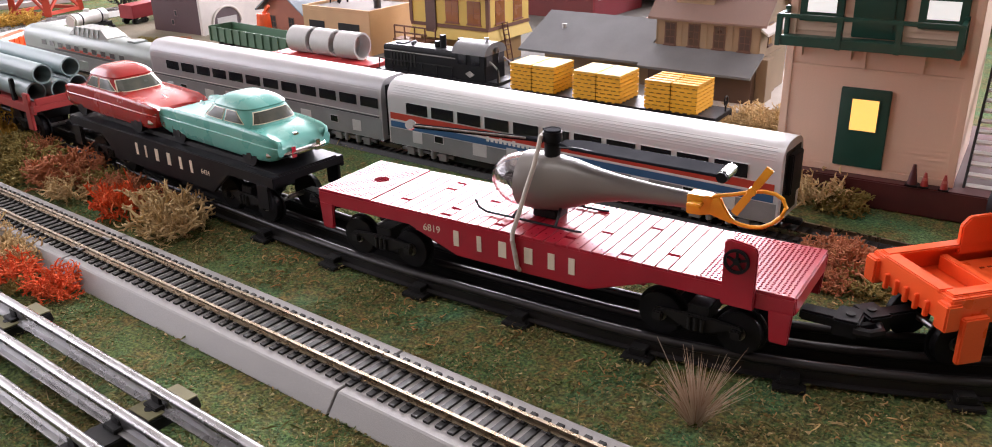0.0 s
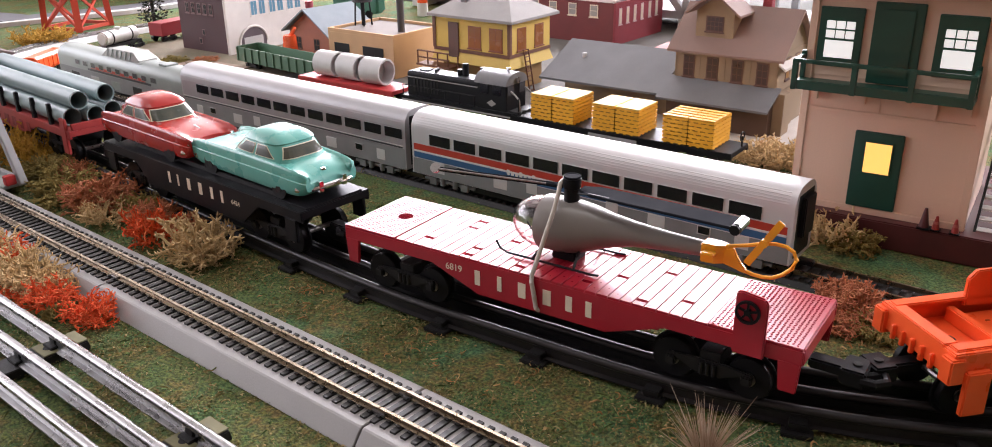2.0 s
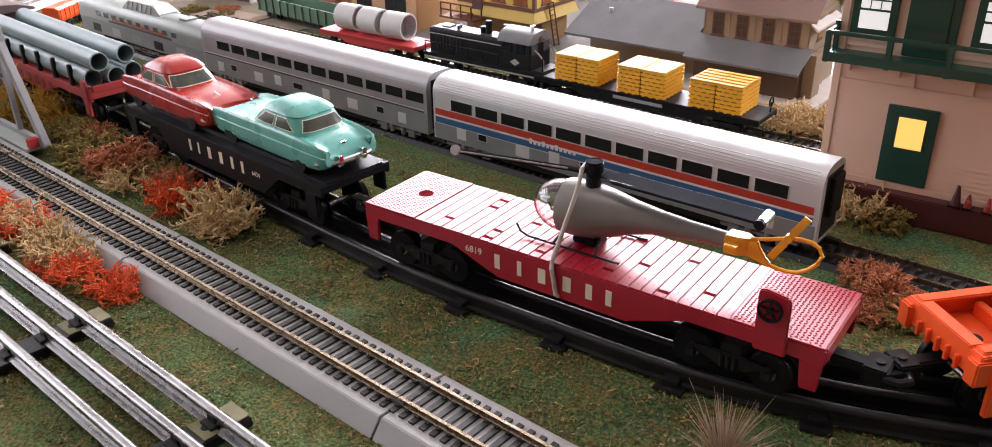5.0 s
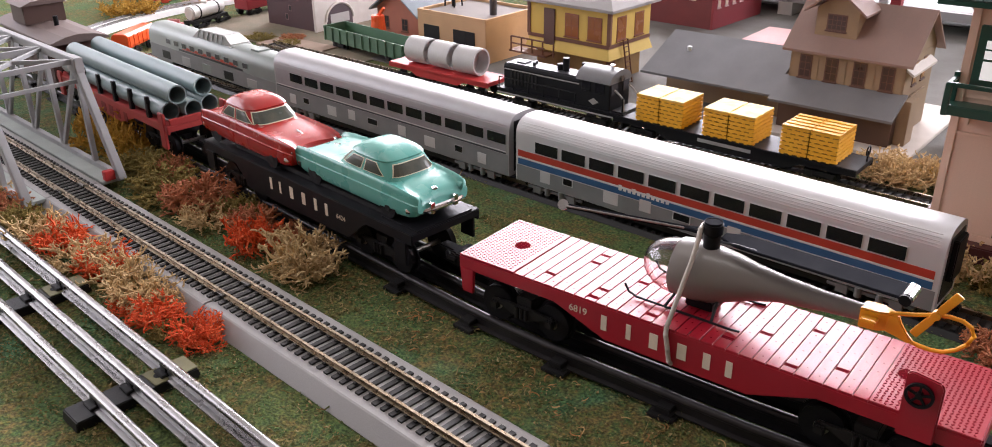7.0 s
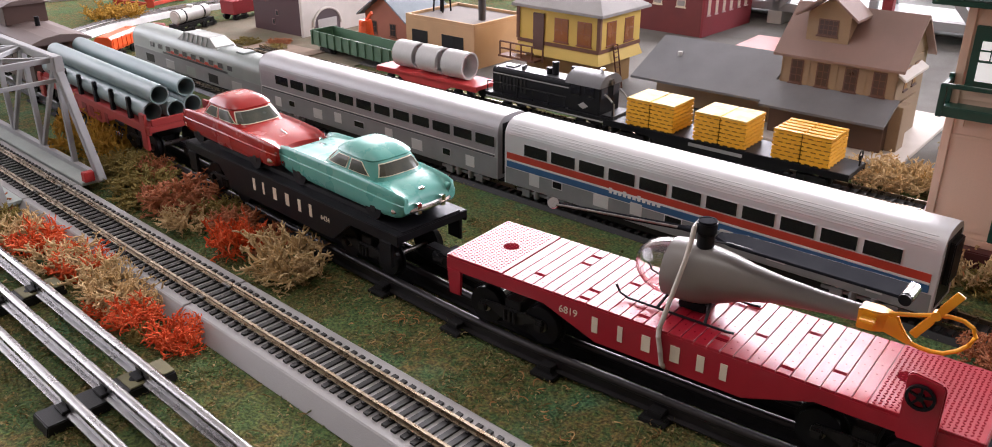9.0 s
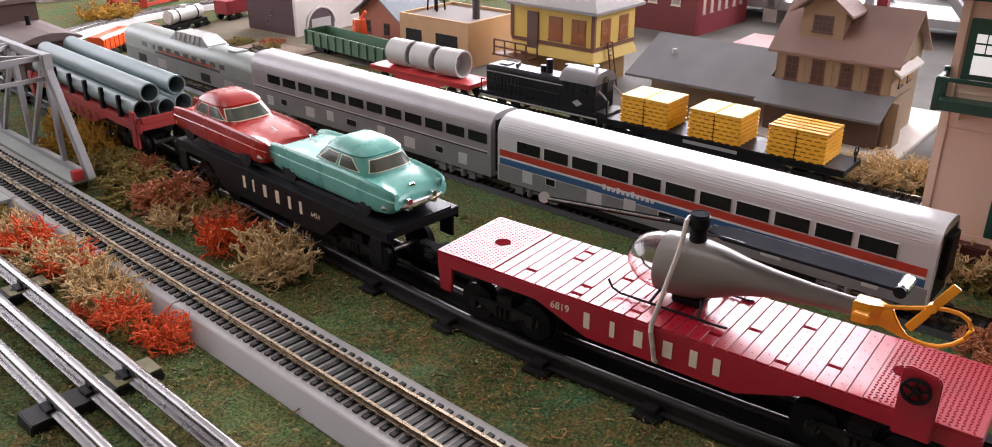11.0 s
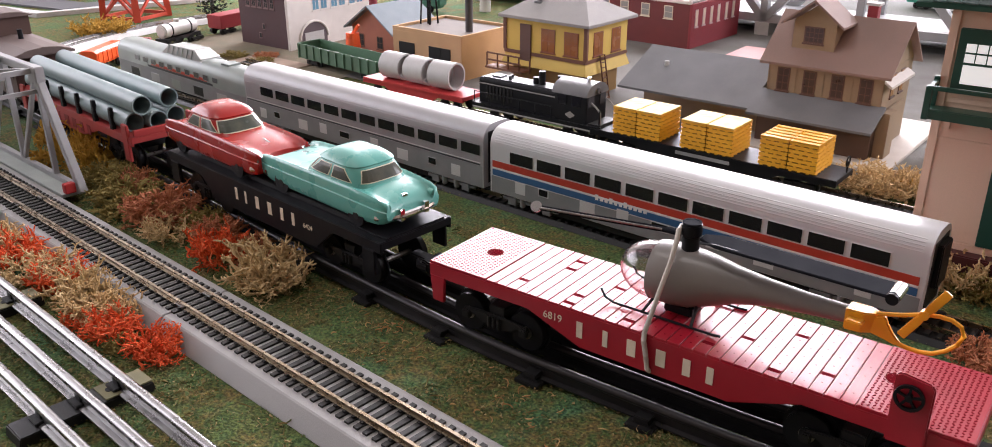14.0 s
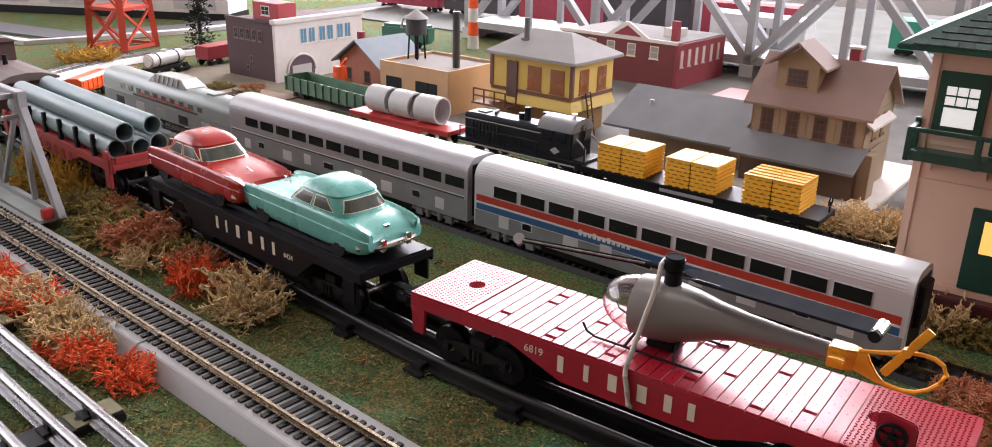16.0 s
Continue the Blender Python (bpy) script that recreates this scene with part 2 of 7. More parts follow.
def thing(name, x, y, z, rz, label, category, group="", kind="", size=1.0):
    ob = new(name)
    ob.empty_display_size = 0.01
    ob.matrix_world = pose(x * MM, y * MM, z * MM, 0, 0, rz) @ Matrix.Diagonal((size, size, size, 1))
    return tagged(ob, label, category, group, kind)


def finish(bm, name, material, smooth=False, bevel=0.0, seg=2):
    if bevel:
        edges = [e for e in bm.edges if len(e.link_faces) == 2 and e.calc_face_angle(0) > 0.5]
        bmesh.ops.bevel(bm, geom=edges, offset=bevel, segments=seg, affect="EDGES", clamp_overlap=True)
    bmesh.ops.scale(bm, vec=(MM, MM, MM), verts=bm.verts)
    me = bpy.data.meshes.new(name)
    bm.to_mesh(me)
    bm.free()
    me.materials.append(material)
    if smooth:
        for p in me.polygons:
            p.use_smooth = True
        me.set_sharp_from_angle(angle=radians(40))
    return me


def part(name, bm, material, parent, label="", smooth=False, bevel=0.0, seg=2):
    ob = new(name, finish(bm, name, material, smooth, bevel, seg))
    ob.parent = parent
    if label:
        ob["label"] = label
    return ob


def piece(name, mesh, parent, m):
    ob = new(name, mesh)
    ob.parent = parent
    ob.matrix_basis = m
    return ob


def solid(name, bm, material, label, category, kind="", smooth=False, bevel=0.0, group=""):
    ob = new(name, finish(bm, name, material, smooth, bevel))
    return tagged(ob, label, category, group, kind)


def B():
    return bmesh.new()


def box(bm, x0, x1, y0, y1, z0, z1, m=None):
    r = bmesh.ops.create_cube(bm, size=1)
    t = Matrix.LocRotScale(((x0 + x1) / 2, (y0 + y1) / 2, (z0 + z1) / 2), None, (abs(x1 - x0), abs(y1 - y0), abs(z1 - z0)))
    bmesh.ops.transform(bm, matrix=(m @ t if m else t), verts=r["verts"])
    return bm


def bx(*a):
    return box(B(), *a)


def rod(bm, p, q, r, n=10, r2=None):
    p, q = Vector(p), Vector(q)
    d = q - p
    g = bmesh.ops.create_cone(bm, cap_ends=True, segments=n, radius1=r, radius2=r if r2 is None else r2, depth=d.length)
    bmesh.ops.transform(bm, matrix=Matrix.Translation((p + q) / 2) @ d.to_track_quat("Z", "Y").to_matrix().to_4x4(), verts=g["verts"])
    return bm


def beam(bm, p, q, w, h):
    """A square bar from p to q."""
    p, q = Vector(p), Vector(q)
    d = q - p
    g = bmesh.ops.create_cube(bm, size=1)
    bmesh.ops.transform(bm, matrix=Matrix.Translation((p + q) / 2) @ d.to_track_quat("X", "Z").to_matrix().to_4x4() @ Matrix.Diagonal((d.length, w, h, 1)), verts=g["verts"])
    return bm


def tube(bm, pts, r, n=8, closed=False, radii=None):
    """A bent rod along points."""
    pts = [Vector(p) for p in pts]
    k = len(pts)
    rings = []
    for i, p in enumerate(pts):
        a = pts[(i - 1) % k] if closed or i else p
        b = pts[(i + 1) % k] if closed or i < k - 1 else p
        q = (b - a).to_track_quat("Z", "Y")
        rr = radii[i] if radii else r
        rings.append([bm.verts.new(p + q @ Vector((rr * math.cos(2 * math.pi * j / n), rr * math.sin(2 * math.pi * j / n), 0))) for j in range(n)])
    for i in range(k if closed else k - 1):
        u, v = rings[i], rings[(i + 1) % k]
        if closed and i == k - 1:
            off = min(range(n), key=lambda o: sum((u[j].co - v[(j + o) % n].co).length for j in range(n)))
            v = [v[(j + off) % n] for j in range(n)]
        for j in range(n):
            bm.faces.new((u[j], u[(j + 1) % n], v[(j + 1) % n], v[j]))
    if not closed:
        bm.faces.new(rings[0][::-1])
        bm.faces.new(rings[-1])
    bmesh.ops.recalc_face_normals(bm, faces=bm.faces)
    return bm


def prism(bm, prof, x0, x1):
    """A closed profile in y, z drawn out along x."""
    a = [bm.verts.new((x0, y, z)) for y, z in prof]
    b = [bm.verts.new((x1, y, z)) for y, z in prof]
    n = len(prof)
    fs = [bm.faces.new((a[i], a[(i + 1) % n], b[(i + 1) % n], b[i])) for i in range(n)]
    fs += [bm.faces.new(a[::-1]), bm.faces.new(b)]
    bmesh.ops.recalc_face_normals(bm, faces=fs)
    return bm


def slab(bm, outline, y0, y1):
    """A closed outline in x, z drawn out along y."""
    a = [bm.verts.new((x, y0, z)) for x, z in outline]
    b = [bm.verts.new((x, y1, z)) for x, z in outline]
    n = len(outline)
    fs = [bm.faces.new((a[i], a[(i + 1) % n], b[(i + 1) % n], b[i])) for i in range(n)]
    fs += [bm.faces.new(a), bm.faces.new(b[::-1])]
    bmesh.ops.recalc_face_normals(bm, faces=fs)
    return bm


def loft(bm, rings, cap=True):
    vs = [[bm.verts.new(p) for p in r] for r in rings]
    n = len(vs[0])
    for u, v in zip(vs, vs[1:]):
        for j in range(n):
            bm.faces.new((u[j], u[(j + 1) % n], v[(j + 1) % n], v[j]))
    if cap:
        bm.faces.new(vs[0][::-1])
        bm.faces.new(vs[-1])
    bmesh.ops.recalc_face_normals(bm, faces=bm.faces)
    return bm


def ring(bm, c, r, t, w, axis="Y", n=24):
    """A flat hoop."""
    pts = [(math.cos(2 * math.pi * i / n), math.sin(2 * math.pi * i / n)) for i in range(n)]
    vs = []
    for rad, o in ((r, -w / 2), (r, w / 2), (r - t, w / 2), (r - t, -w / 2)):
        if axis == "Y":
            vs.append([bm.verts.new((c[0] + rad * a, c[1] + o, c[2] + rad * b)) for a, b in pts])
        elif axis == "X":
            vs.append([bm.verts.new((c[0] + o, c[1] + rad * a, c[2] + rad * b)) for a, b in pts])
        else:
            vs.append([bm.verts.new((c[0] + rad * a, c[1] + rad * b, c[2] + o)) for a, b in pts])
    for k in range(4):
        u, v = vs[k], vs[(k + 1) % 4]
        for i in range(n):
            bm.faces.new((u[i], u[(i + 1) % n], v[(i + 1) % n], v[i]))
    bmesh.ops.recalc_face_normals(bm, faces=bm.faces)
    return bm


def text_mesh(name, body, size, material, parent, m, label=""):
    cu = bpy.data.curves.new(name, "FONT")
    cu.body, cu.size, cu.extrude = body, size * MM, 0.00012
    tmp = new("tmp_text", cu)
    me = bpy.data.meshes.new_from_object(tmp.evaluated_get(bpy.context.evaluated_depsgraph_get()))
    bpy.data.objects.remove(tmp)
    bpy.data.curves.remove(cu)
    me.materials.clear()
    me.materials.append(material)
    ob = piece(name, me, parent, m)
    if label:
        ob["label"] = label
    return ob

# ---- the room and the layout board ----
def room():
    solid("room_floor", bx(-2700, 3200, -2500, 2500, -930, -900), CARPET, "brown carpeted room floor", "floor", "structure")
    solid("ceiling", bx(-2760, 3260, -2560, 2560, 1700, 1740), WOODW, "plain pale room ceiling", "ceiling", "structure")
    w = B()
    box(w, -2700, 3200, 2500, 2560, -900, 570)
    box(w, -200, 700, 2500, 2560, 570, 1700)
    box(w, 2400, 3200, 2500, 2560, 570, 1700)
    box(w, -2700, -2600, 2500, 2560, 570, 1700)
    solid("wall_north", w, WOODW, "pale painted wall with a wide window opening", "wall", "structure")
    # south and east walls are out of view, coloured dark to cut front fill
    solid("wall_south", bx(-2700, 3200, -2560, -2500, -900, 1700), DARKWALL, "dark unseen room wall that cuts front fill", "wall", "structure")
    w = B()
    box(w, -2760, -2700, -2500, 2500, -900, 200)
    box(w, -2760, -2700, -2500, 2500, 1500, 1700)
    box(w, -2760, -2700, 600, 2500, 200, 1500)
    box(w, -2760, -2700, -2500, -1800, 200, 1500)
    solid("wall_west", w, WOODW, "pale painted wall with an opening for the added west light", "wall", "structure")
    solid("wall_east", bx(3200, 3260, -2500, 2500, -900, 1700), DARKWALL, "dark unseen room wall that cuts front fill", "wall", "structure")


room()


def ground():
    """The flocked board, faintly uneven."""
    bm = B()
    nx, ny = 150, 130
    x0, x1, y0, y1 = -2050.0, 1000.0, -700.0, 1900.0
    vs = [[bm.verts.new((x0 + (x1 - x0) * i / nx, y0 + (y1 - y0) * j / ny, 0)) for i in range(nx + 1)] for j in range(ny + 1)]
    for row in vs:
        for v in row:
            v.co.z = 0.9 * noise.noise(Vector((v.co.x / 40, v.co.y / 40, 0))) - 0.4
    for j in range(ny):
        for i in range(nx):
            bm.faces.new((vs[j][i], vs[j][i + 1], vs[j + 1][i + 1], vs[j + 1][i]))
    solid("ground", bm, TURF, "green and brown flocked layout board", "ground", "structure", smooth=True)
    solid("layout_table", bx(-2050, 1000, -700, 1900, -45, -6), CARDW, "wooden layout table under the flocked board", "table", "structure")


ground()


# ---- tracks ----
def centre(x):
    """The middle line of the black three-rail track."""
    y = 21.0
    if x < 70:
        u = 70 - x
        y += 0.134 * (math.sqrt(u * u + 60 * 60) - 60)
    if x > 160:
        y += 385 - math.sqrt(max(1, 385 ** 2 - (x - 160) ** 2))
    return y


def offset_path(xs, fn, d):
    out = []
    for x in xs:
        s = (fn(x + 1) - fn(x - 1)) / 2
        k = math.hypot(1, s)
        out.append((x - d * s / k, fn(x) + d / k))
    return out


def sweep(bm, pts, prof):
    """A profile (sideways, up) carried along a plan line."""
    rings = []
    for i, (x, y) in enumerate(pts):
        a, b = pts[max(0, i - 1)], pts[min(len(pts) - 1, i + 1)]
        dx, dy = b[0] - a[0], b[1] - a[1]
        k = math.hypot(dx, dy)
        rings.append([(x - dy / k * u, y + dx / k * u, z) for u, z in prof])
    return loft(bm, rings)


TUBULAR = [(-3.4, 0), (3.4, 0), (3.4, 0.7), (0.9, 1.2), (0.9, 5.2), (1.9, 6.0), (2.3, 7.2), (1.9, 8.5), (0.8, 9.3), (-0.8, 9.3), (-1.9, 8.5), (-2.3, 7.2), (-1.9, 6.0), (-0.9, 5.2), (-0.9, 1.2), (-3.4, 0.7)]


def black_track():
    t = thing("three_rail_track", 0, 0, 0, 0, "blackened three-rail tubular toy track curving away over turf", "track", kind="structure")
    xs = [-760 + 12 * i for i in range(97)]
    prof = [(u, z + 2.2) for u, z in TUBULAR]
    for d in (-17.3, 0, 17.3):
        part("rail", sweep(B(), offset_path(xs, centre, d), prof), RAILBLACK, t, smooth=True)
    tie = finish(box(box(B(), -7, 7, -27, 27, 0, 2.2), -5.5, 5.5, -24, 24, 2.2, 3.2), "tie", BLACKM, bevel=0.4)
    clip = finish(box(B(), -4, 4, -3.5, 3.5, 3.2, 6), "rail_clip", BLACKM, bevel=0.4)
    x = -740
    while x < 380:
        s = math.degrees(math.atan((centre(x + 1) - centre(x - 1)) / 2))
        ob = piece("tie", tie, t, pose(x * MM, centre(x) * MM, 0, 0, 0, s))
        for d in (-20.5, 3.2, 20.5):
            piece("rail_clip", clip, ob, pose(0, d * MM, 0))
        x += 62


black_track()


def silver_track():
    t = thing("tinplate_track", -97.2, -147.5, 0, -5.7, "bright tinplate three-rail track on black metal ties with olive worn tops", "track", kind="structure", size=1.04)
    prof = [(u, z + 5.0) for u, z in TUBULAR]
    for d in (-17.4, 0, 17.4):
        part("rail", sweep(B(), [(x, d) for x in range(-620, 460, 40)], prof), TIN, t, smooth=True)
    olive = mat("olive_worn_tie", (0.20, 0.185, 0.09), 0.5, 0.3, col2=(0.12, 0.11, 0.06), scale=120)
    base = finish(prism(B(), [(-31, 0), (31, 0), (30, 5.4), (-30, 5.4)], -8, 8), "metal_tie", BLACKM, bevel=0.5)
    top = finish(box(B(), -7.2, 7.2, 8, 30.4, 5.4, 6.0), "worn_top", olive, bevel=0.2)
    hole = finish(rod(B(), (0, 13, 5.6), (0, 13, 6.15), 2.2, 14), "nail_hole", BLACK)
    crimp = finish(box(box(B(), -4.5, 4.5, -4.6, 4.6, 5.0, 7.2), -3, 3, -1.6, 1.6, 5, 12.6), "rail_clip", BLACKM, bevel=0.4)
    for x in (-470, -355, -240, -118, 8, 130, 252):
        ob = piece("metal_tie", base, t, pose(x * MM, 0, 0))
        piece("worn_top", top, ob, pose(0, 0, 0))
        piece("nail_hole", hole, ob, pose(0, 0, 0))
        for d in (-17.4, 0, 17.4):
            piece("rail_clip", crimp, ob, pose(0.0, d * MM, 0))


silver_track()


def roadbed_track():
    """Two-rail track on moulded grey roadbed, in lengths with a joint between."""
    t = thing("roadbed_track", -124.5, -59.6, 0, -5.3, "two-rail track with bronze rails and black ties on grey moulded roadbed", "track", kind="structure", size=0.992)
    prof = [(-27, 0), (27, 0), (20.5, 8.4), (19.5, 8.9), (-19.5, 8.9), (-20.5, 8.4)]
    for i in range(-3, 3):
        part("roadbed_section", sweep(B(), [(229 * i + 0.5, 0), (229 * i + 228.5, 0)], prof), BED, t, bevel=0.35)
    rail = [(-1.6, 10.2), (1.6, 10.2), (1.6, 10.6), (0.45, 10.9), (0.45, 12.0), (0.85, 12.3), (0.85, 13.2), (-0.85, 13.2), (-0.85, 12.3), (-0.45, 12.0), (-0.45, 10.9), (-1.6, 10.6)]
    for i in range(-3, 3):
        for d in (-8.6, 8.6):
            part("rail", sweep(B(), [(229 * i + 0.3, d), (229 * i + 228.7, d)], rail), NICKEL, t)
    tie = box(B(), -1.5, 1.5, -15.2, 15.2, 8.5, 10.0)
    for d in (-8.6, 8.6):
        for e in (-2.4, 2.4):
            box(tie, -0.9, 0.9, d + e - 0.7, d + e + 0.7, 10.0, 10.8)
    tie = finish(tie, "tie", TIE)
    n = 0
    x = -660
    while x < 457:
        piece("tie", tie, t, pose(x * MM, 0, 0))
        x += 6.36
        n += 1
    for x in (0, 229, -229):
        for d in (-8.6, 8.6):
            part("rail_joiner", bx(x - 4, x + 4, d - 1.9, d + 1.9, 10.15, 11.7), TIN, t, bevel=0.2)


roadbed_track()


def ho_plain_track(name, fn, x0, x1, label):
    t = thing(name, 0, 0, 0, 0, label, "track", kind="structure")
    xs = [x0 + (x1 - x0) * i / 40 for i in range(41)]
    part("ballast_strip", sweep(B(), offset_path(xs, fn, 0), [(-19, 0), (19, 0), (16, 3), (-16, 3)]), BLACKM, t)
    for d in (-8.6, 8.6):
        part("rail", sweep(B(), offset_path(xs, fn, d), [(-0.8, 4.2), (0.8, 4.2), (0.8, 7), (-0.8, 7)]), NICKEL, t)
    bm = B()
    x = x0 + 3
    while x < x1:
        s = math.atan((fn(x + 1) - fn(x - 1)) / 2)
        box(bm, -1.4, 1.4, -15, 15, 3, 4.4, Matrix.Translation((x, fn(x), 0)) @ Matrix.Rotation(s, 4, "Z"))
        x += 6.6
    tagged(part("ties", bm, TIE, t), kind="stuff")


def coach_line(x):
    return 186 - 0.0598 * x + (0.000053 * (x + 150) ** 2 if x < -150 else 0)


def back_line(x):
    return 336 - 0.0362 * x


ho_plain_track("coach_track", coach_line, -700, 330, "black two-rail track under the silver coaches")
ho_plain_track("siding_track", back_line, -620, 330, "black two-rail siding in front of the depot")


# ---- rolling stock parts ----
def toy_truck(parent, x, z=0, wb=36, r=10.2, half=15.6, material=BLACKM):
    """A four-wheel truck: side frames, bolster, wheelsets."""
    for s in (-1, 1):
        fr = slab(B(), [(x - wb / 2 - 3, z + 11.5), (x - wb / 2 - 2, z + 14), (x - 8, z + 15), (x + 8, z + 15), (x + wb / 2 + 2, z + 14), (x + wb / 2 + 3, z + 11.5), (x + wb / 2 - 4, z + 11), (x + 6, z + 7.5), (x - 6, z + 7.5), (x - wb / 2 + 4, z + 11)], s * (half + 3.2), s * (half + 5))
        part("side_frame", fr, material, parent, bevel=0.5)
        sp = B()
        for k in (-3, 0, 3):
            rod(sp, (x + k, s * (half + 5.4), z + 8), (x + k, s * (half + 5.4), z + 14), 1.1, 8)
        part("spring", sp, material, parent)
        for q in (-wb / 2, wb / 2):
            part("journal_box", bx(x + q - 2.4, x + q + 2.4, s * (half + 3.4), s * (half + 6.6), z + 8.4, z + 13), material, parent, bevel=0.6)
    part("bolster", bx(x - 5, x + 5, -half - 3, half + 3, z + 12, z + 19), material, parent, bevel=0.5)
    for q in (-wb / 2, wb / 2):
        ax = rod(B(), (x + q, -half - 4, z + r), (x + q, half + 4, z + r), 1.6, 10)
        axle = part("axle", ax, TREAD, parent)
        for s in (-1, 1):
            w = rod(B(), (x + q, s * (half - 1.6), z + r), (x + q, s * (half + 2.4), z + r), r, 28)
            rod(w, (x + q, s * (half - 2.8), z + r), (x + q, s * (half - 1.6), z + r), r + 1.6, 28)
            part("wheel", w, BLACK, axle, smooth=True, bevel=0.3)
            part("hub", rod(B(), (x + q, s * (half + 2.4), z + r), (x + q, s * (half + 3.2), z + r), 3.4, 16), TREAD, axle, smooth=True)


def toy_coupler(parent, x, z, d):
    """A knuckle coupler on its shank, pointing along d."""
    bm = box(B(), min(x, x + d * 20), max(x, x + d * 20), -4, 4, z - 2, z + 3)
    box(bm, min(x + d * 14, x + d * 25), max(x + d * 14, x + d * 25), -7, 8, z - 4, z + 4)
    part("coupler", bm, BLACK, parent, bevel=0.9)
    part("knuckle", tube(B(), [(x + d * 23, -6, z), (x + d * 29, -6, z), (x + d * 33, -2, z), (x + d * 31, 3, z), (x + d * 27, 4, z)], 2.2, 8), BLACK, parent, smooth=True)
    part("coupler_rivet", rod(B(), (x + d * 20, 0, z + 4), (x + d * 20, 0, z + 4.8), 2.0, 14), BLACKM, parent, smooth=True)


def bars(parent, name, x0, dx, n, y, z0, h, w, material=CREAM, widths=None):
    """Lettering that is shown as plain upright bars."""
    for i in range(n):
        ww = widths[i] if widths else w
        part(name, bx(x0 + i * dx, x0 + i * dx + ww, y - 0.25, y, z0, z0 + h), material, parent)


def flat_side(L, top, ends, belly):
    """Outline of a fish-belly side sill."""
    return [(0, top), (L, top), (L, top - ends), (L - 62, top - ends), (L - 92, top - belly), (92, top - belly), (62, top - ends), (0, top - ends)]


def red_flatcar():
    L, W, top = 258, 54, 48
    t = thing("flatcar", 0, 0, 0, 0, "glossy red plastic toy flatcar with planked deck and cream lettering", "flatcar")
    body = box(B(), 0.6, L - 0.6, 0.6, W - 0.6, top - 6, top - 0.9)
    part("underframe", box(box(body, 60, 190, 8, 46, top - 15, top - 6), 20, 230, 20, 34, top - 11, top - 6), RED, t, bevel=0.4)
    for y0, y1 in ((0, 1.8), (W - 1.8, W)):
        part("side_sill", slab(B(), flat_side(L, top - 0.9, 7.5, 18.5), y0, y1), RED, t, bevel=0.5)
    for x0 in (0, L - 1.8):
        part("end_sill", bx(x0, x0 + 1.8, 2.4, W - 2.4, top - 9, top - 0.9), RED, t, bevel=0.4)
    for x in (0.4, L - 10.4):
        for y in (-0.4, W - 1.6):
            part("corner_step", slab(B(), [(x, top - 7), (x + 10, top - 7), (x + 9, top - 22), (x + 1.5, top - 22)], y, y + 2.0), RED, t, bevel=0.5)
    # planks between the two tread-plate ends
    x0, x1, n = 37.0, 216.0, 29
    step = (x1 - x0) / n
    slots = {2: (10,), 4: (34, 44), 7: (12, 3), 9: (30,), 12: (40, 5), 15: (25,), 18: (8, 44), 20: (22,), 23: (38, 4), 26: (14,)}
    hole_m = mat("slot_shadow_red", (0.15, 0.008, 0.014), 1.0, spec=0.0)
    for i in range(n):
        a = x0 + i * step
        p = part("deck_plank", bx(a + 0.26, a + step - 0.26, 0.2, W - 0.2, top - 1.6, top), RED, t, bevel=0.12, seg=1)
        pins = B()
        for y in (5, 11.5, 19.5, 27.5, 35, 42, 49) if i % 2 else (8, 23, 31, 46):
            rod(pins, (a + step / 2, y, top - 0.2), (a + step / 2, y, top + 0.03), 0.42, 6)
        part("rivet", pins, hole_m, p)
        for y in slots.get(i, ()):
            part("stake_slot", bx(a + 0.3, a + step - 0.3, y, y + 2.4, top - 0.3, top + 0.04), hole_m, p)
    dots = B()
    for e0 in (0.3, 216.0):
        wide = 36.2 if e0 < 100 else L - 216.5
        plate = bx(e0, e0 + wide, 0.2, W - 0.2, top - 0.9, top + 0.25)
        pl = part("tread_plate", plate, RED, t, "red diamond tread plate", bevel=0.2)
        dots = B()
        for i in range(int((wide - 2) / 2.06)):
            for j in range(26):
                x, y = e0 + 1.8 + i * 2.06, 1.6 + j * 2.02 + (1.0 if i % 2 else 0)
                if y > W - 1.5:
                    continue
                box(dots, -0.55, 0.55, -0.22, 0.22, 0, 0.3, Matrix.Translation((x, y, top + 0.2)) @ Matrix.Rotation(radians(45 if (i + j) % 2 else -45), 4, "Z"))
        tagged(part("tread_lug", dots, mat("tread_lug_red", (0.26, 0.012, 0.024), 0.8, spec=0.1), pl), kind="stuff")
        cx = 22 if e0 < 100 else 224
        part("king_pin_hole", rod(B(), (cx, 28, top), (cx, 28, top + 0.32), 4.4, 24), hole_m, pl)
    # brake stand with its wheel
    st = part("brake_stand", slab(B(), [(228, top - 9), (242, top - 9), (242, top + 17.5), (240.6, top + 19.6), (230, top + 21.2), (228, top + 20)], -2.2, 0.0), RED, t, bevel=0.6)
    bw = ring(B(), (234, -3.6, top + 12.5), 5.4, 1.1, 1.3)
    for k in range(5):
        a = 2 * math.pi * k / 5 + 0.3
        beam(bw, (234, -3.6, top + 12.5), (234 + 4.7 * math.cos(a), -3.6, top + 12.5 + 4.7 * math.sin(a)), 0.9, 0.9)
    rod(bw, (234, -4.4, top + 12.5), (234, -2.2, top + 12.5), 1.4, 12)
    part("brake_wheel", bw, BLACK, st, "black brake wheel", smooth=True)
    toy_truck_at(t, 39, 25)
    toy_truck_at(t, 216, 26)
    toy_coupler_at(t, L - 3, 27, 29, 1)
    toy_coupler_at(t, 3, 27, 29, -1)
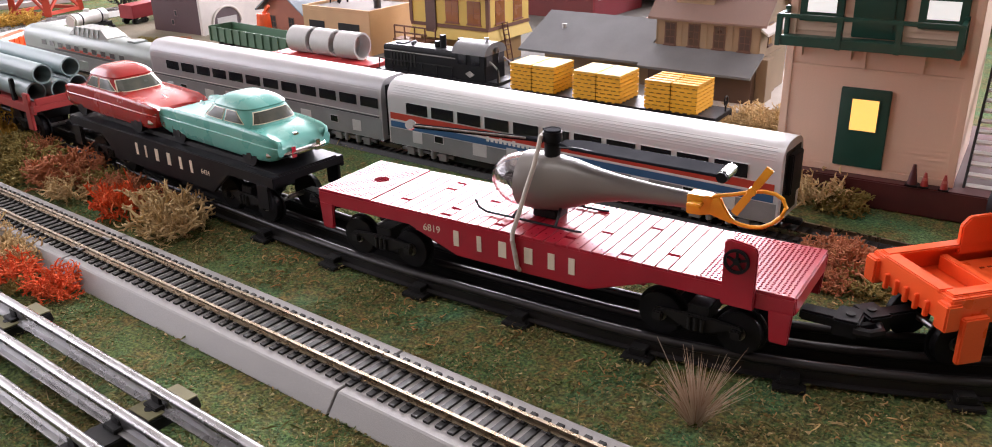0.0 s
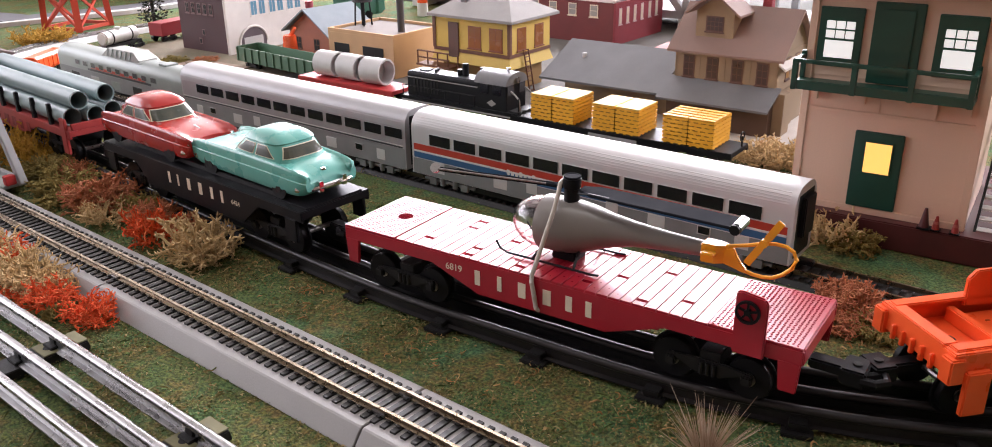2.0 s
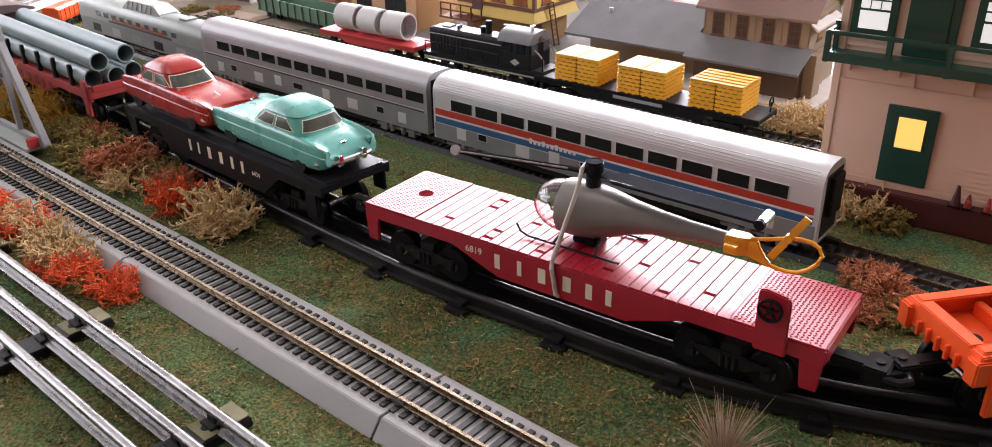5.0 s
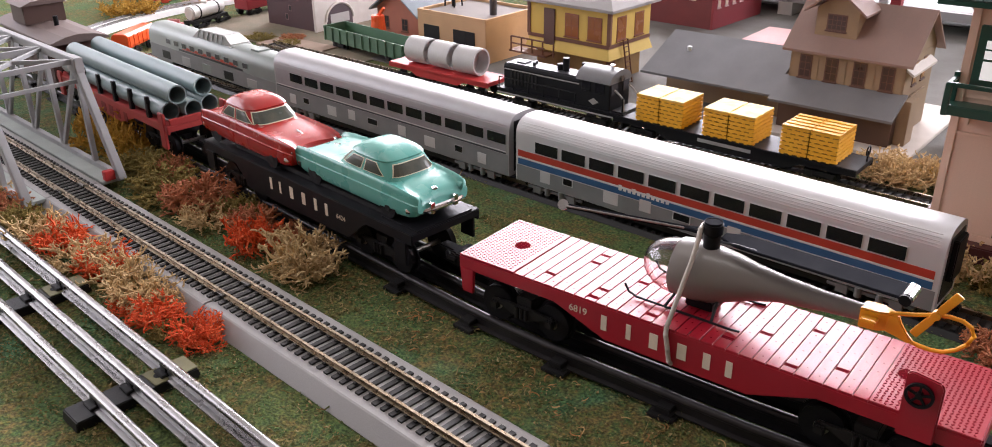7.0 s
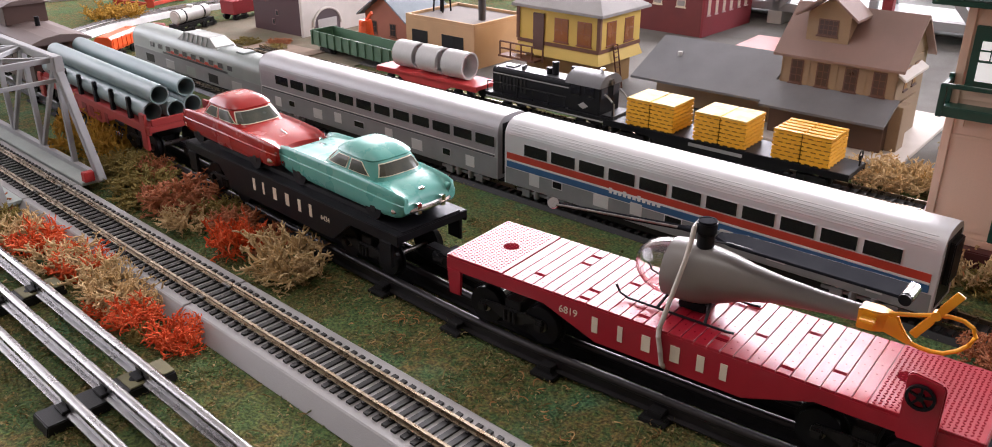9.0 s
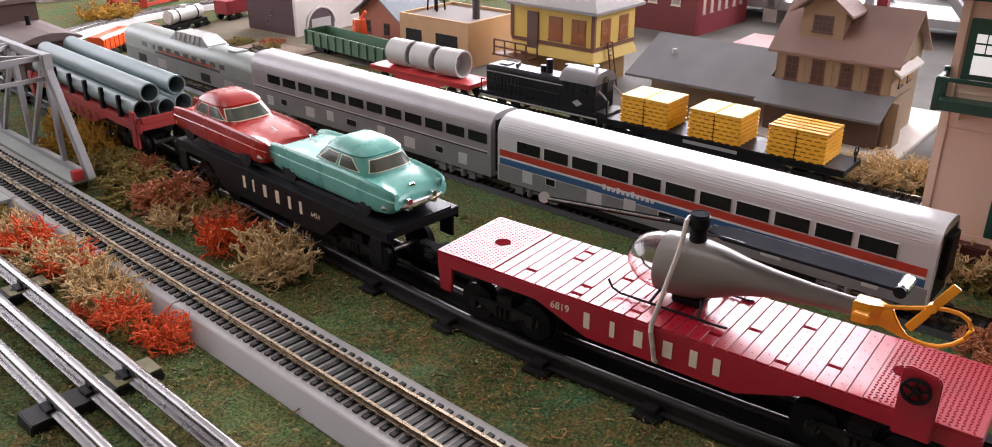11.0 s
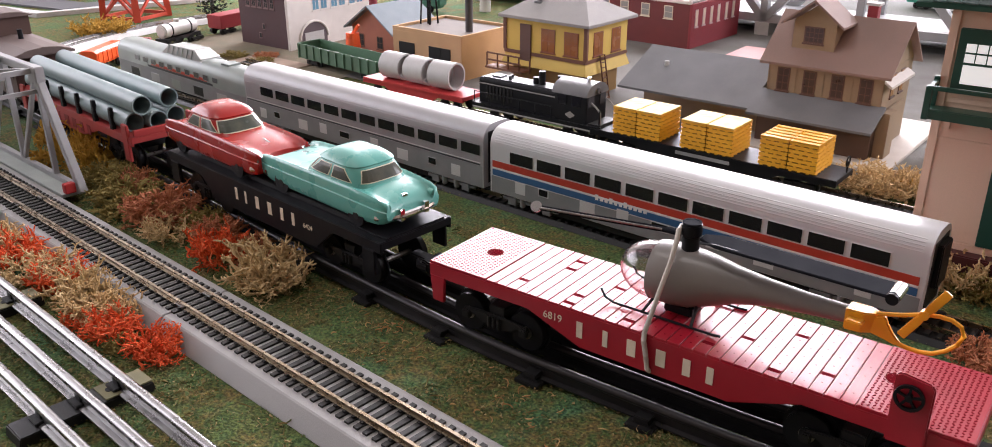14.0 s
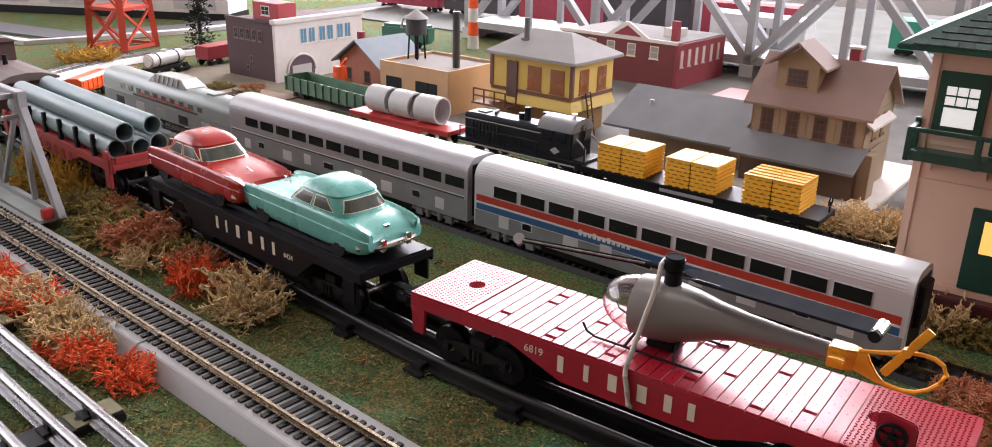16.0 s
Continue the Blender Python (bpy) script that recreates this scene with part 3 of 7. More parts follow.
    # cream lettering: bars for the maker's name, the number in figures
    widths = (3.2, 2.6, 4.4, 4.6, 3.6, 3.2)
    xs = (90.4, 104.4, 117, 131.5, 144.4, 155.4)
    for x, w in zip(xs, widths):
        part("letter_bar", bx(x, x + w, -0.25, 0.02, top - 13.8, top - 5.6), CREAM, t, "plain cream bar of lettering")
    text_mesh("number", "6819", 5.4, CREAM, t, pose(71.5 * MM, -0.12 * MM, (top - 9.2) * MM, 90, 0, 0), "cream figures 6819")
    return t


def toy_truck_at(t, x, y):
    """A truck on its own pivot, under a car whose middle is at y."""
    before = set(t.children)
    toy_truck(t, x, 11.4)
    for o in set(t.children) - before:
        o.location.y += y * MM


def toy_coupler_at(t, x, y, z, d):
    before = set(t.children)
    toy_coupler(t, x, z, d)
    for o in set(t.children) - before:
        o.location.y += y * MM


red_flatcar()


def helicopter():
    t = thing("toy_helicopter", 130, 30, 48.2, 0, "grey-brown plastic toy helicopter with amber tail, strapped on the flatcar", "helicopter")
    # body: a teardrop that thins into the tail boom
    st = [(-15, 13.6, 14.6, 16.6), (-11, 14.4, 15.2, 16.6), (-4, 14.2, 15.2, 16.6), (4, 13.4, 14.6, 17.0), (13, 11.2, 12.4, 18.2), (23, 8.4, 9.2, 19.4), (36, 6.0, 6.6, 20.4), (54, 4.4, 4.9, 20.8), (76, 3.4, 3.7, 21.4)]
    rings = []
    for x, hw, hh, zc in st:
        rings.append([(x, hw * math.cos(a), zc + hh * math.sin(a) * (1 if math.sin(a) > 0 else 0.92)) for a in [2 * math.pi * k / 24 for k in range(24)]])
    part("fuselage", loft(B(), rings), HELI, t, smooth=True)
    bub = B()
    br = []
    for k in range(7):
        u = k / 6 * math.pi / 2
        x = -15 - 18.5 * math.sin(u)
        c = max(0.03, math.cos(u))
        br.append([(x, 13.2 * c * math.cos(a), 16.2 + 14.0 * c * math.sin(a)) for a in [2 * math.pi * j / 24 for j in range(24)]])
    inner = [[(-15 + (p[0] + 15) * 0.95, p[1] * 0.95, 16.5 + (p[2] - 16.5) * 0.95) for p in r] for r in br]
    loft(bub, br + inner[::-1] + br[:1], cap=False)
    bmesh.ops.remove_doubles(bub, verts=bub.verts, dist=0.001)
    bmesh.ops.recalc_face_normals(bub, faces=bub.faces)
    bo = part("canopy_bubble", bub, CLEAR, t, "clear plastic bubble canopy", smooth=True)
    bo.visible_shadow = False
    part("bulkhead", rod(B(), (-15.4, 0, 16.4), (-14.6, 0, 16.4), 12.6, 24), HELI, t)
    part("engine_block", box(B(), -8, 6, -6, 6, -0.6, 5), BLACK, t, bevel=1.0)
    # rotor: mast, hub and two blades with tip weights
    part("mast", rod(rod(B(), (0, 0, 29), (0, 0, 38), 4.0, 16), (0, 0, 38), (0, 0, 43.6), 4.7, 18), BLACK, t, smooth=True, bevel=0.5)
    part("mast_cap", ring(rod(B(), (0, 0, 43.4), (0, 0, 44.1), 3.4, 18), (0, 0, 43.9), 4.3, 0.8, 0.8, "Z"), BLADE, t)
    for end, w, nm in (((90, -5.5, 38.5), 6.2, "right"), ((-68, -25, 42.5), 1.0, "left")):
        d = Vector(end) - Vector((0, 0, 37.6))
        u = d.normalized()
        s = Vector((-u.y, u.x, 0)).normalized()
        bl = B()
        rr = []
        for k, f in enumerate((0.06, 0.16, 0.98)):
            c = Vector((0, 0, 37.6)) + d * f
            hw = (2.4, w, w)[k]
            lift = 0.35 if nm == "right" else -0.5
            rr.append([c - s * hw + Vector((0, 0, -lift)), c + s * hw + Vector((0, 0, lift)), c + s * hw + Vector((0, 0, lift + 1.3)), c - s * hw + Vector((0, 0, 1.3 - lift))])
        loft(bl, rr)
        ob = part("rotor_blade", bl, BLADE, t, bevel=0.3)
        # thin bright metal rod, added for the bright line on the blade edge
        e0, e1 = (Vector((0, 0, 38.6)) + d * f + s * w for f in (0.18, 0.96))
        part("leading_edge", rod(B(), e0, e1, 0.55, 8), TREAD, ob, "bright metal strip along the blade edge", smooth=True)
        c = Vector((0, 0, 37.6)) + d * 0.985
        tip = part("tip_weight", rod(B(), c - s * w * 1.0 + Vector((0, 0, 0.4)), c + s * w * 0.6 + Vector((0, 0, 1.4)), 2.7, 14), CHROME, ob, "chromed tip weight", smooth=True, bevel=0.4)
        part("end_plug", rod(B(), c - s * (w + 1.2) + Vector((0, 0, 0.3)), c - s * (w - 0.2) + Vector((0, 0, 0.4)), 2.5, 14), BLACK, tip, smooth=True)
    rodb = B()
    tube(rodb, [(6, -4, 37), (14, -6, 38.6), (24, -6, 38.4)], 0.6, 6)
    tube(rodb, [(6, 3, 36.6), (16, 0, 38), (20, -2, 38.2)], 0.6, 6)
    part("control_rod", rodb, BLACK, t)
    # amber tail with its guard hoop and tail rotor
    tl = B()
    rr = []
    for x, hw, z0, z1 in ((70.5, 4.2, 16.2, 25.6), (77, 4.0, 16.4, 25.6), (80.5, 3.0, 17.0, 25.8), (84, 1.4, 18.0, 25.6)):
        rr.append([(x, -hw, z0), (x, hw, z0), (x, hw, z1), (x, -hw, z1)])
    loft(tl, rr)
    for y0, y1 in ((-9, -3.8), (3.8, 9)):
        box(tl, 72, 78.5, y0, y1, 21.4, 23.2)
    tail = part("tail_cone", tl, YORANGE, t, "amber plastic tail", bevel=0.5)
    part("tail_fin", slab(B(), [(82, 25.2), (85.5, 26.2), (87, 23), (89.5, 19.4), (92.5, 16.4), (91, 14.8), (86, 16.2), (80, 17.6)], -3.2, -1.2), YORANGE, tail, bevel=0.5)
    hoop = [(91, -2, 15.8), (95, -2, 15.0), (99.5, -2, 14.8), (104, -2, 15.6), (108.5, -2, 18.4), (112, -2, 22.2), (113.6, -2, 26.6), (112, -2, 30), (108.5, -2, 31.8), (104, -2, 32), (99, -2, 31.2), (91, -2, 28.4), (82, -2, 26)]
    part("guard_hoop", tube(B(), hoop, 0.95, 8), YORANGE, tail, smooth=True)
    tr = B()
    c = Vector((99, -3.4, 31.6))
    for s in (-1, 1):
        e = c + Vector((6.9, 0, 11.4)) * s
        w0, w1 = Vector((0.85, 0, -0.5)), Vector((1.5, 0, -0.9))
        th = Vector((0, 0.7, 0))
        loft(tr, [[c + w0 - th, c + w0 + th, c - w0 + th, c - w0 - th], [c + (e - c) * 0.3 + w1 - th, c + (e - c) * 0.3 + w1 + th, c + (e - c) * 0.3 - w1 + th, c + (e - c) * 0.3 - w1 - th], [e + w1 - th, e + w1 + th, e - w1 + th, e - w1 - th]])
    rod(tr, c - Vector((0, 1.4, 0)), c + Vector((0, 2.2, 0)), 2.0, 12)
    part("tail_rotor", tr, YORANGE, tail, bevel=0.3)
    # wire skids
    for s in (-1, 1):
        sk = tube(B(), [(-36, s * 15, 6.5), (-33.5, s * 15, 2.6), (-29, s * 15, 1.1), (20, s * 15, 0.8), (24, s * 15, 1.2)], 0.6, 6)
        tube(sk, [(-14, s * 15, 1), (-12, s * 9, 6), (-11, s * 5, 8)], 0.75, 6)
        tube(sk, [(10, s * 15, 1), (9, s * 9, 6), (8, s * 5, 8)], 0.75, 6)
        part("skid", sk, BLACK, t, "black wire landing skid", smooth=True)
    # the pale band that ties it down
    band = tube(B(), [(2, 4.6, 40.6), (-2.5, 4.4, 40.8), (-5, 0, 41), (-4.2, -4.4, 40.8), (-3.4, -8, 36), (-3.2, -13, 28), (-3.6, -19, 19), (-4.2, -26, 7.5), (-4.6, -30.4, 0.4), (-4.2, -31.4, -3), (-2.6, -31.6, -10), (-1.6, -31.4, -16.6), (-1.2, -29.6, -18.4)], 1.2, 8)
    part("tie_band", band, RUBBER, t, "pale rubber band over the helicopter", smooth=True)


helicopter()


def automobile(name, paint, x, y, z, rz, label):
    """A rounded fifties toy saloon; the bonnet points along -x."""
    t = thing(name, x, y, z, rz, label, "toy car", "toy cars on the flatcar")
    # stations: place, half width, underside, wing top, crown of bonnet or boot, pull of the middle
    st = [(-62, 19.2, 8, 17.4, 13.0, 0.09), (-60.4, 20.6, 6, 19.6, 16.6, 0.08), (-52, 21.4, 4.4, 20.8, 19.0, 0.05), (-36, 21.8, 4, 21.3, 20.4, 0), (-20, 22, 4, 21.6, 21.2, 0), (0, 22, 4, 21.7, 21.5, 0),
          (20, 22, 4, 21.7, 21.5, 0), (35, 22, 4, 21.5, 21.2, 0), (46, 21.8, 4.2, 20.9, 20.0, 0.01), (55, 21.5, 5, 20.0, 17.6, 0.03), (60.4, 20.8, 6.4, 18.8, 14.6, 0.05), (62.4, 19.4, 8.4, 16.8, 12.0, 0.06)]
    rings = []
    for px, hw, z0, zf, zc, pull in st:
        zs = z0 + (zf - z0) * 0.60
        half = [(0.93, z0), (0.98, z0 + 1.4), (1.0, z0 + 4), (1.0, zs - 0.2), (0.972, zs + 0.2), (0.968, zs + 1.4), (0.965, zf - 2.0), (0.95, zf - 0.7), (0.915, zf), (0.86, zf - 0.2), (0.815, min(zf - 0.9, zc + 1.4)), (0.755, min(zf - 1.2, zc + 0.1)), (0.5, zc + 0.1), (0.25, zc + 0.5)]
        rings.append([(px * (1 - pull * (1 - f)), -hw * f, b) for f, b in half] + [(px * (1 - pull * (1 - f)), hw * f, b) for f, b in reversed(half)])
    part("body", loft(B(), rings), paint, t, smooth=True)
    shape = ((20.0, -20, 41, 19.2), (22.6, -16.2, 39.0, 18.6), (26.4, -11, 35.8, 17.6), (30.0, -6.8, 32.2, 16.4), (30.9, -7.2, 32.6, 16.8), (32.0, -5.8, 31.4, 16.1), (34.0, -2.6, 28.0, 14.0), (35.8, 1.6, 23.4, 10.6), (36.6, 6, 18, 6))
    cab = []
    for zz, xa, xb, hw in shape:
        cx, rx = (xa + xb) / 2, (xb - xa) / 2
        cab.append([(cx + rx * math.copysign(abs(math.cos(a)) ** 0.48, math.cos(a)), hw * math.copysign(abs(math.sin(a)) ** 0.48, math.sin(a)), zz) for a in [2 * math.pi * (k + 0.5) / 40 for k in range(40)]])
    part("cabin", loft(B(), cab), paint, t, smooth=True)
    frame_m = mat("cream_window_trim", (0.80, 0.74, 0.56), 0.3)
    glass_m = mat("toy_car_glass", (0.035, 0.045, 0.035), 0.22, col2=(0.08, 0.075, 0.055), scale=120, spec=0.3)

    def on_cabin(u, z, side, out):
        k = next(i for i in range(1, len(shape)) if shape[i][0] >= z)
        p, q = shape[k - 1], shape[k]
        f = (z - p[0]) / (q[0] - p[0])
        xa, xb, hw = (p[i] + (q[i] - p[i]) * f for i in (1, 2, 3))
        cx, rx = (xa + xb) / 2, (xb - xa) / 2
        w = (1 - abs(u) ** 4.167) ** 0.24
        if side in (-2, 2):
            return Vector((cx + (rx * w + out) * side / 2, hw * u, z + out * 0.5))
        return Vector((cx + rx * u, (hw * w + out) * side, z + out * 0.3))

    def curved(side, a, b, c, d, z0, z1, out, e=0.0):
        """A thin pane that follows the cabin; a to b below, c to d above."""
        bm, nu, nv = B(), 10, 3
        grid = []
        for layer in (-0.7, out):
            rows = []
            for j in range(nv + 1):
                f = j / nv
                lo, hi = a + (c - a) * f - e * 0.04, b + (d - b) * f + e * 0.04
                rows.append([bm.verts.new(on_cabin(lo + (hi - lo) * i / nu, z0 - e * 0.6 + (z1 - z0 + e * 1.2) * f, side, layer)) for i in range(nu + 1)])
            grid.append(rows)
        for j in range(nv):
            for i in range(nu):
                for g in grid:
                    bm.faces.new((g[j][i], g[j][i + 1], g[j + 1][i + 1], g[j + 1][i]))
        edge = [(0, i) for i in range(nu)] + [(j, nu) for j in range(nv)] + [(nv, i) for i in range(nu, 0, -1)] + [(j, 0) for j in range(nv, 0, -1)]
        for p, q in zip(edge, edge[1:] + edge[:1]):
            bm.faces.new((grid[0][p[0]][p[1]], grid[0][q[0]][q[1]], grid[1][q[0]][q[1]], grid[1][p[0]][p[1]]))
        bmesh.ops.recalc_face_normals(bm, faces=bm.faces)
        return bm
    for side, a, b, c, d, z0, z1, nm in ((-1, -0.74, -0.10, -0.60, -0.10, 22.8, 29.0, "side_window"), (-1, 0.04, 0.66, 0.04, 0.46, 22.8, 29.0, "side_window"), (1, -0.74, -0.10, -0.60, -0.10, 22.8, 29.0, "side_window"), (1, 0.04, 0.66, 0.04, 0.46, 22.8, 29.0, "side_window"),
                                         (-2, -0.88, 0.88, -0.84, 0.84, 22.6, 29.0, "windscreen"), (2, -0.80, 0.80, -0.70, 0.70, 22.9, 28.6, "rear_window")):
        w = part(nm, curved(side, a, b, c, d, z0, z1, 0.3, 0.62 if abs(side) == 1 else 0.7), frame_m, t, "window in a thin pale frame")
        part("pane", curved(side, a, b, c, d, z0, z1, 0.42), glass_m, w)
    for e, px in (("front_bumper", -61), ("rear_bumper", 61)):
        o = -1 if px < 0 else 1
        bb = tube(B(), [(px - o * 7, -20.6, 9), (px - o * 1.5, -18.5, 9), (px + o * 1.2, -9, 9), (px + o * 1.5, 0, 9), (px + o * 1.2, 9, 9), (px - o * 1.5, 18.5, 9), (px - o * 7, 20.6, 9)], 1.9, 8)
        for y in (-9, 9):
            box(bb, px - 1.4 + o * 1.4, px + 1.4 + o * 1.4, y - 1.5, y + 1.5, 6.5, 13)
        part(e, bb, CHROME, t, "chromed bumper", smooth=True)
        lm = B()
        for y in (-15.2, 15.2):
            rod(lm, (px - o * 4.2, y * 1.13, 15.0), (px + o * 0.3, y * 1.13, 15.0), 2.5, 14)
            part("lamp", lm, CHROME if px < 0 else paint, t, smooth=True, bevel=0.4)
            lm = B()
        lm.free()
    part("grille", bx(-60.9, -59.4, -9.5, 9.5, 10.5, 14), CHROME, t, bevel=0.5)
    part("bonnet_ornament", slab(B(), [(-48, 17.6), (-38, 19.4), (-38, 21.8), (-45, 20.4)], -0.7, 0.7), CHROME, t, bevel=0.3)
    part("boot_handle", bx(53.5, 56, -2, 2, 16.2, 18.0), CHROME, t, bevel=0.5)
    for px in (-38, 37):
        for s in (-1, 1):
            w = rod(B(), (px, s * 14.5, 6.2), (px, s * 21.5, 6.2), 6.2, 26)
            tw = part("tyre", w, BLACK, t, smooth=True, bevel=0.9)
            part("wheel_arch", rod(B(), (px, s * 19.5, 6.6), (px, s * 21.6, 6.6), 7.2, 28), BLACK, tw)
            part("hub_cap", rod(B(), (px, s * 21.5, 6.2), (px, s * 21.9, 6.2), 2.6, 18), BLACKM, tw, bevel=0.3)
    return t


def black_flatcar():
    ang = -6.5
    t = thing("auto_flatcar", -153, 43, 0, ang, "black toy flatcar with a raised auto rack and cream lettering", "flatcar")
    L, W, top = 238, 52, 46
    part("deck", bx(-L / 2, L / 2, -W / 2, W / 2, top - 5, top), BLACK, t, bevel=0.5)
    for s in (-1, 1):
        sl = [(-L / 2, top), (L / 2, top), (L / 2, top - 7), (L / 2 - 44, top - 7), (L / 2 - 62, top - 22), (62 - L / 2, top - 22), (44 - L / 2, top - 7), (-L / 2, top - 7)]
        part("side_sill", slab(B(), sl, s * W / 2 - 1, s * W / 2 + 1), BLACK, t, bevel=0.5)
        rail = bx(-L / 2 + 34, L / 2 - 34, s * 17.5 - 1.6, s * 17.5 + 1.6, top, top + 3.2)
        part("auto_rail", rail, BLACKM, t, bevel=0.4)
        for x in (-L / 2 + 4, L / 2 - 16):
            part("corner_step", bx(x, x + 11, s * (W / 2 + 0.6) - 1.2, s * (W / 2 + 0.6) + 1.2, top - 21, top - 6), BLACK, t, bevel=0.5)
    st = B()
    for i in range(14):
        for j in range(11):
            box(st, L / 2 - 31 + i * 2.1, L / 2 - 30 + i * 2.1, -20 + j * 3.9, -18 + j * 3.9, top, top + 0.35)
    tagged(part("tread_lugs", st, BLACKM, t), kind="stuff")
    part("end_plate", bx(L / 2 - 34, L / 2 - 1, -22, 22, top, top + 1.0), BLACK, t, bevel=0.2)
    # wire stops over the auto rack
    for x in (4, -L / 2 + 30, L / 2 - 36):
        part("wheel_stop", tube(B(), [(x, -17, top + 3), (x, -17, top + 9), (x + 3, 0, top + 10), (x, 17, top + 9), (x, 17, top + 3)], 1.0, 6), BLACK, t)
    for x in (-L / 2 + 40, L / 2 - 40):
        toy_truck(t, x, 11.4)
    toy_coupler(t, L / 2 - 4, 29, 1)
    for x, w in zip((-30, -18.5, -6, 8, 22, 34), (2.8, 2.0, 3.8, 4.0, 3.0, 2.8)):
        part("letter_bar", bx(x, x + w, -W / 2 - 1.25, -W / 2 - 0.9, top - 13.4, top - 5.2), CREAM, t, "plain cream bar of lettering")
    text_mesh("number", "6424", 4.6, CREAM, t, pose(46 * MM, -(W / 2 + 1.25) * MM, (top - 11.5) * MM, 90, 0, 0), "cream figures 6424")
    return t


black_flatcar()
automobile("turquoise_car", TEAL, -99.3, 37.8, 47.2, -7.1, "glossy turquoise toy saloon car with chrome bumpers")
automobile("red_car", CARRED, -220.4, 49.1, 47.2, 172.8, "glossy red toy saloon car with chrome bumpers")


# ---- the other cars ----
def pipe_car():
    t = thing("pipe_flatcar", -436.9, 74.4, 0, -7.3, "dull red toy flatcar carrying pipes between black stakes", "flatcar")
    L, W, top = 230, 52, 44
    part("deck", bx(-L / 2, L / 2, -W / 2, W / 2, top - 5, top), RED2, t, bevel=0.5)
    for s in (-1, 1):
        part("side_sill", slab(B(), [(x - L / 2, z) for x, z in flat_side(L, top, 7, 17)], s * W / 2 - 1, s * W / 2 + 1), RED2, t, bevel=0.5)
        for x in (-L / 2 + 4, L / 2 - 14):
            part("corner_step", bx(x, x + 9, s * (W / 2 + 0.6) - 1.2, s * (W / 2 + 0.6) + 1.2, top - 20, top + (9 if x > 0 else 3)), RED2, t, bevel=0.5)
        for k in range(6):
            x = -80 + k * 32
            part("stake", slab(B(), [(x - 3, top - 6), (x + 3, top - 6), (x + 2.4, top + 17), (x - 1.5, top + 17)], s * (W / 2 - 1) - 1.5, s * (W / 2 - 1) + 1.5), BLACK, t, "black plastic stake", bevel=0.4)
    part("end_board", bx(L / 2 - 3, L / 2, -W / 2 + 2, W / 2 - 2, top, top + 5), RED2, t, bevel=0.4)
    for x in (-L / 2 + 38, L / 2 - 38):
        toy_truck(t, x, 11.4)
    toy_coupler(t, L / 2 - 4, 24, 1)
    for x, w in zip((-40, -26, -14, 2, 18, 32), (7.5, 3, 9, 8, 6.5, 6.5)):
        part("letter_bar", bx(x, x + w, -W / 2 - 1.25, -W / 2 - 0.9, top - 14, top - 6), mat("dull_red_print", (0.25, 0.03, 0.03), 0.5), t, "plain dark red bar of lettering")
    spots = [(-17, 7.4, -4), (-1, 7.4, 3), (15.5, 7.4, -2), (-12, 21.2, 2), (13, 21.6, -4)]
    for y, z, dx in spots:
        p = ring(B(), (0, 0, 0), 7.6, 1.0, 206, "X", 28)
        ob = new("pipe", finish(p, "pipe", PIPE, smooth=True))
        ob.matrix_world = t.matrix_world @ pose((4 + dx) * MM, y * MM, (top + z + 0.4) * MM)
        tagged(ob, "blue-grey plastic pipe lying on the red flatcar", "pipe", "pipes on the flatcar")


pipe_car()


def caboose():
    t = thing("caboose", -621.9, 97.7, 4, -7.3, "dark brown toy caboose with a brown-grey roof and cupola", "caboose")
    part("body", bx(-70, 60, -24, 24, 24, 66), DKBROWN, t, bevel=0.8)
    part("roof", prism(B(), [(-28, 65), (28, 65), (28, 67), (14, 71.5), (0, 73), (-14, 71.5), (-28, 67)], -84, 76), DKROOF, t, bevel=0.4)
    part("cupola", bx(-44, -8, -20, 20, 71, 90), DKBROWN, t, bevel=0.6)
    part("cupola_roof", prism(B(), [(-23, 90), (23, 90), (12, 94), (0, 95), (-12, 94)], -48, -4), DKROOF, t)
    part("smoke_jack", rod(B(), (20, 0, 70), (20, 0, 82), 2.4, 12), BLACK, t, smooth=True)
    for x in (-50, -25, 0, 25, 48):
        w = part("window", bx(x - 5, x + 5, -24.6, -24, 44, 56), BLACK, t)
        part("sill", bx(x - 6, x + 6, -25.2, -24, 42.8, 44), DKBROWN, w)
    part("end_door", bx(60, 60.6, -6, 6, 26, 60), BLACK, t)
    part("platform", bx(60, 78, -24, 24, 24, 27), DKBROWN, t, bevel=0.4)
    rl = B()
    for y in (-23, -8, 8, 23):
        rod(rl, (77, y, 27), (77, y, 42), 0.9, 6)
    rod(rl, (77, -23, 42), (77, 23, 42), 0.9, 6)
    part("end_rail", rl, BLACK, t)
    for x in (-46, 46):
        toy_truck(t, x, 11.4)


caboose()


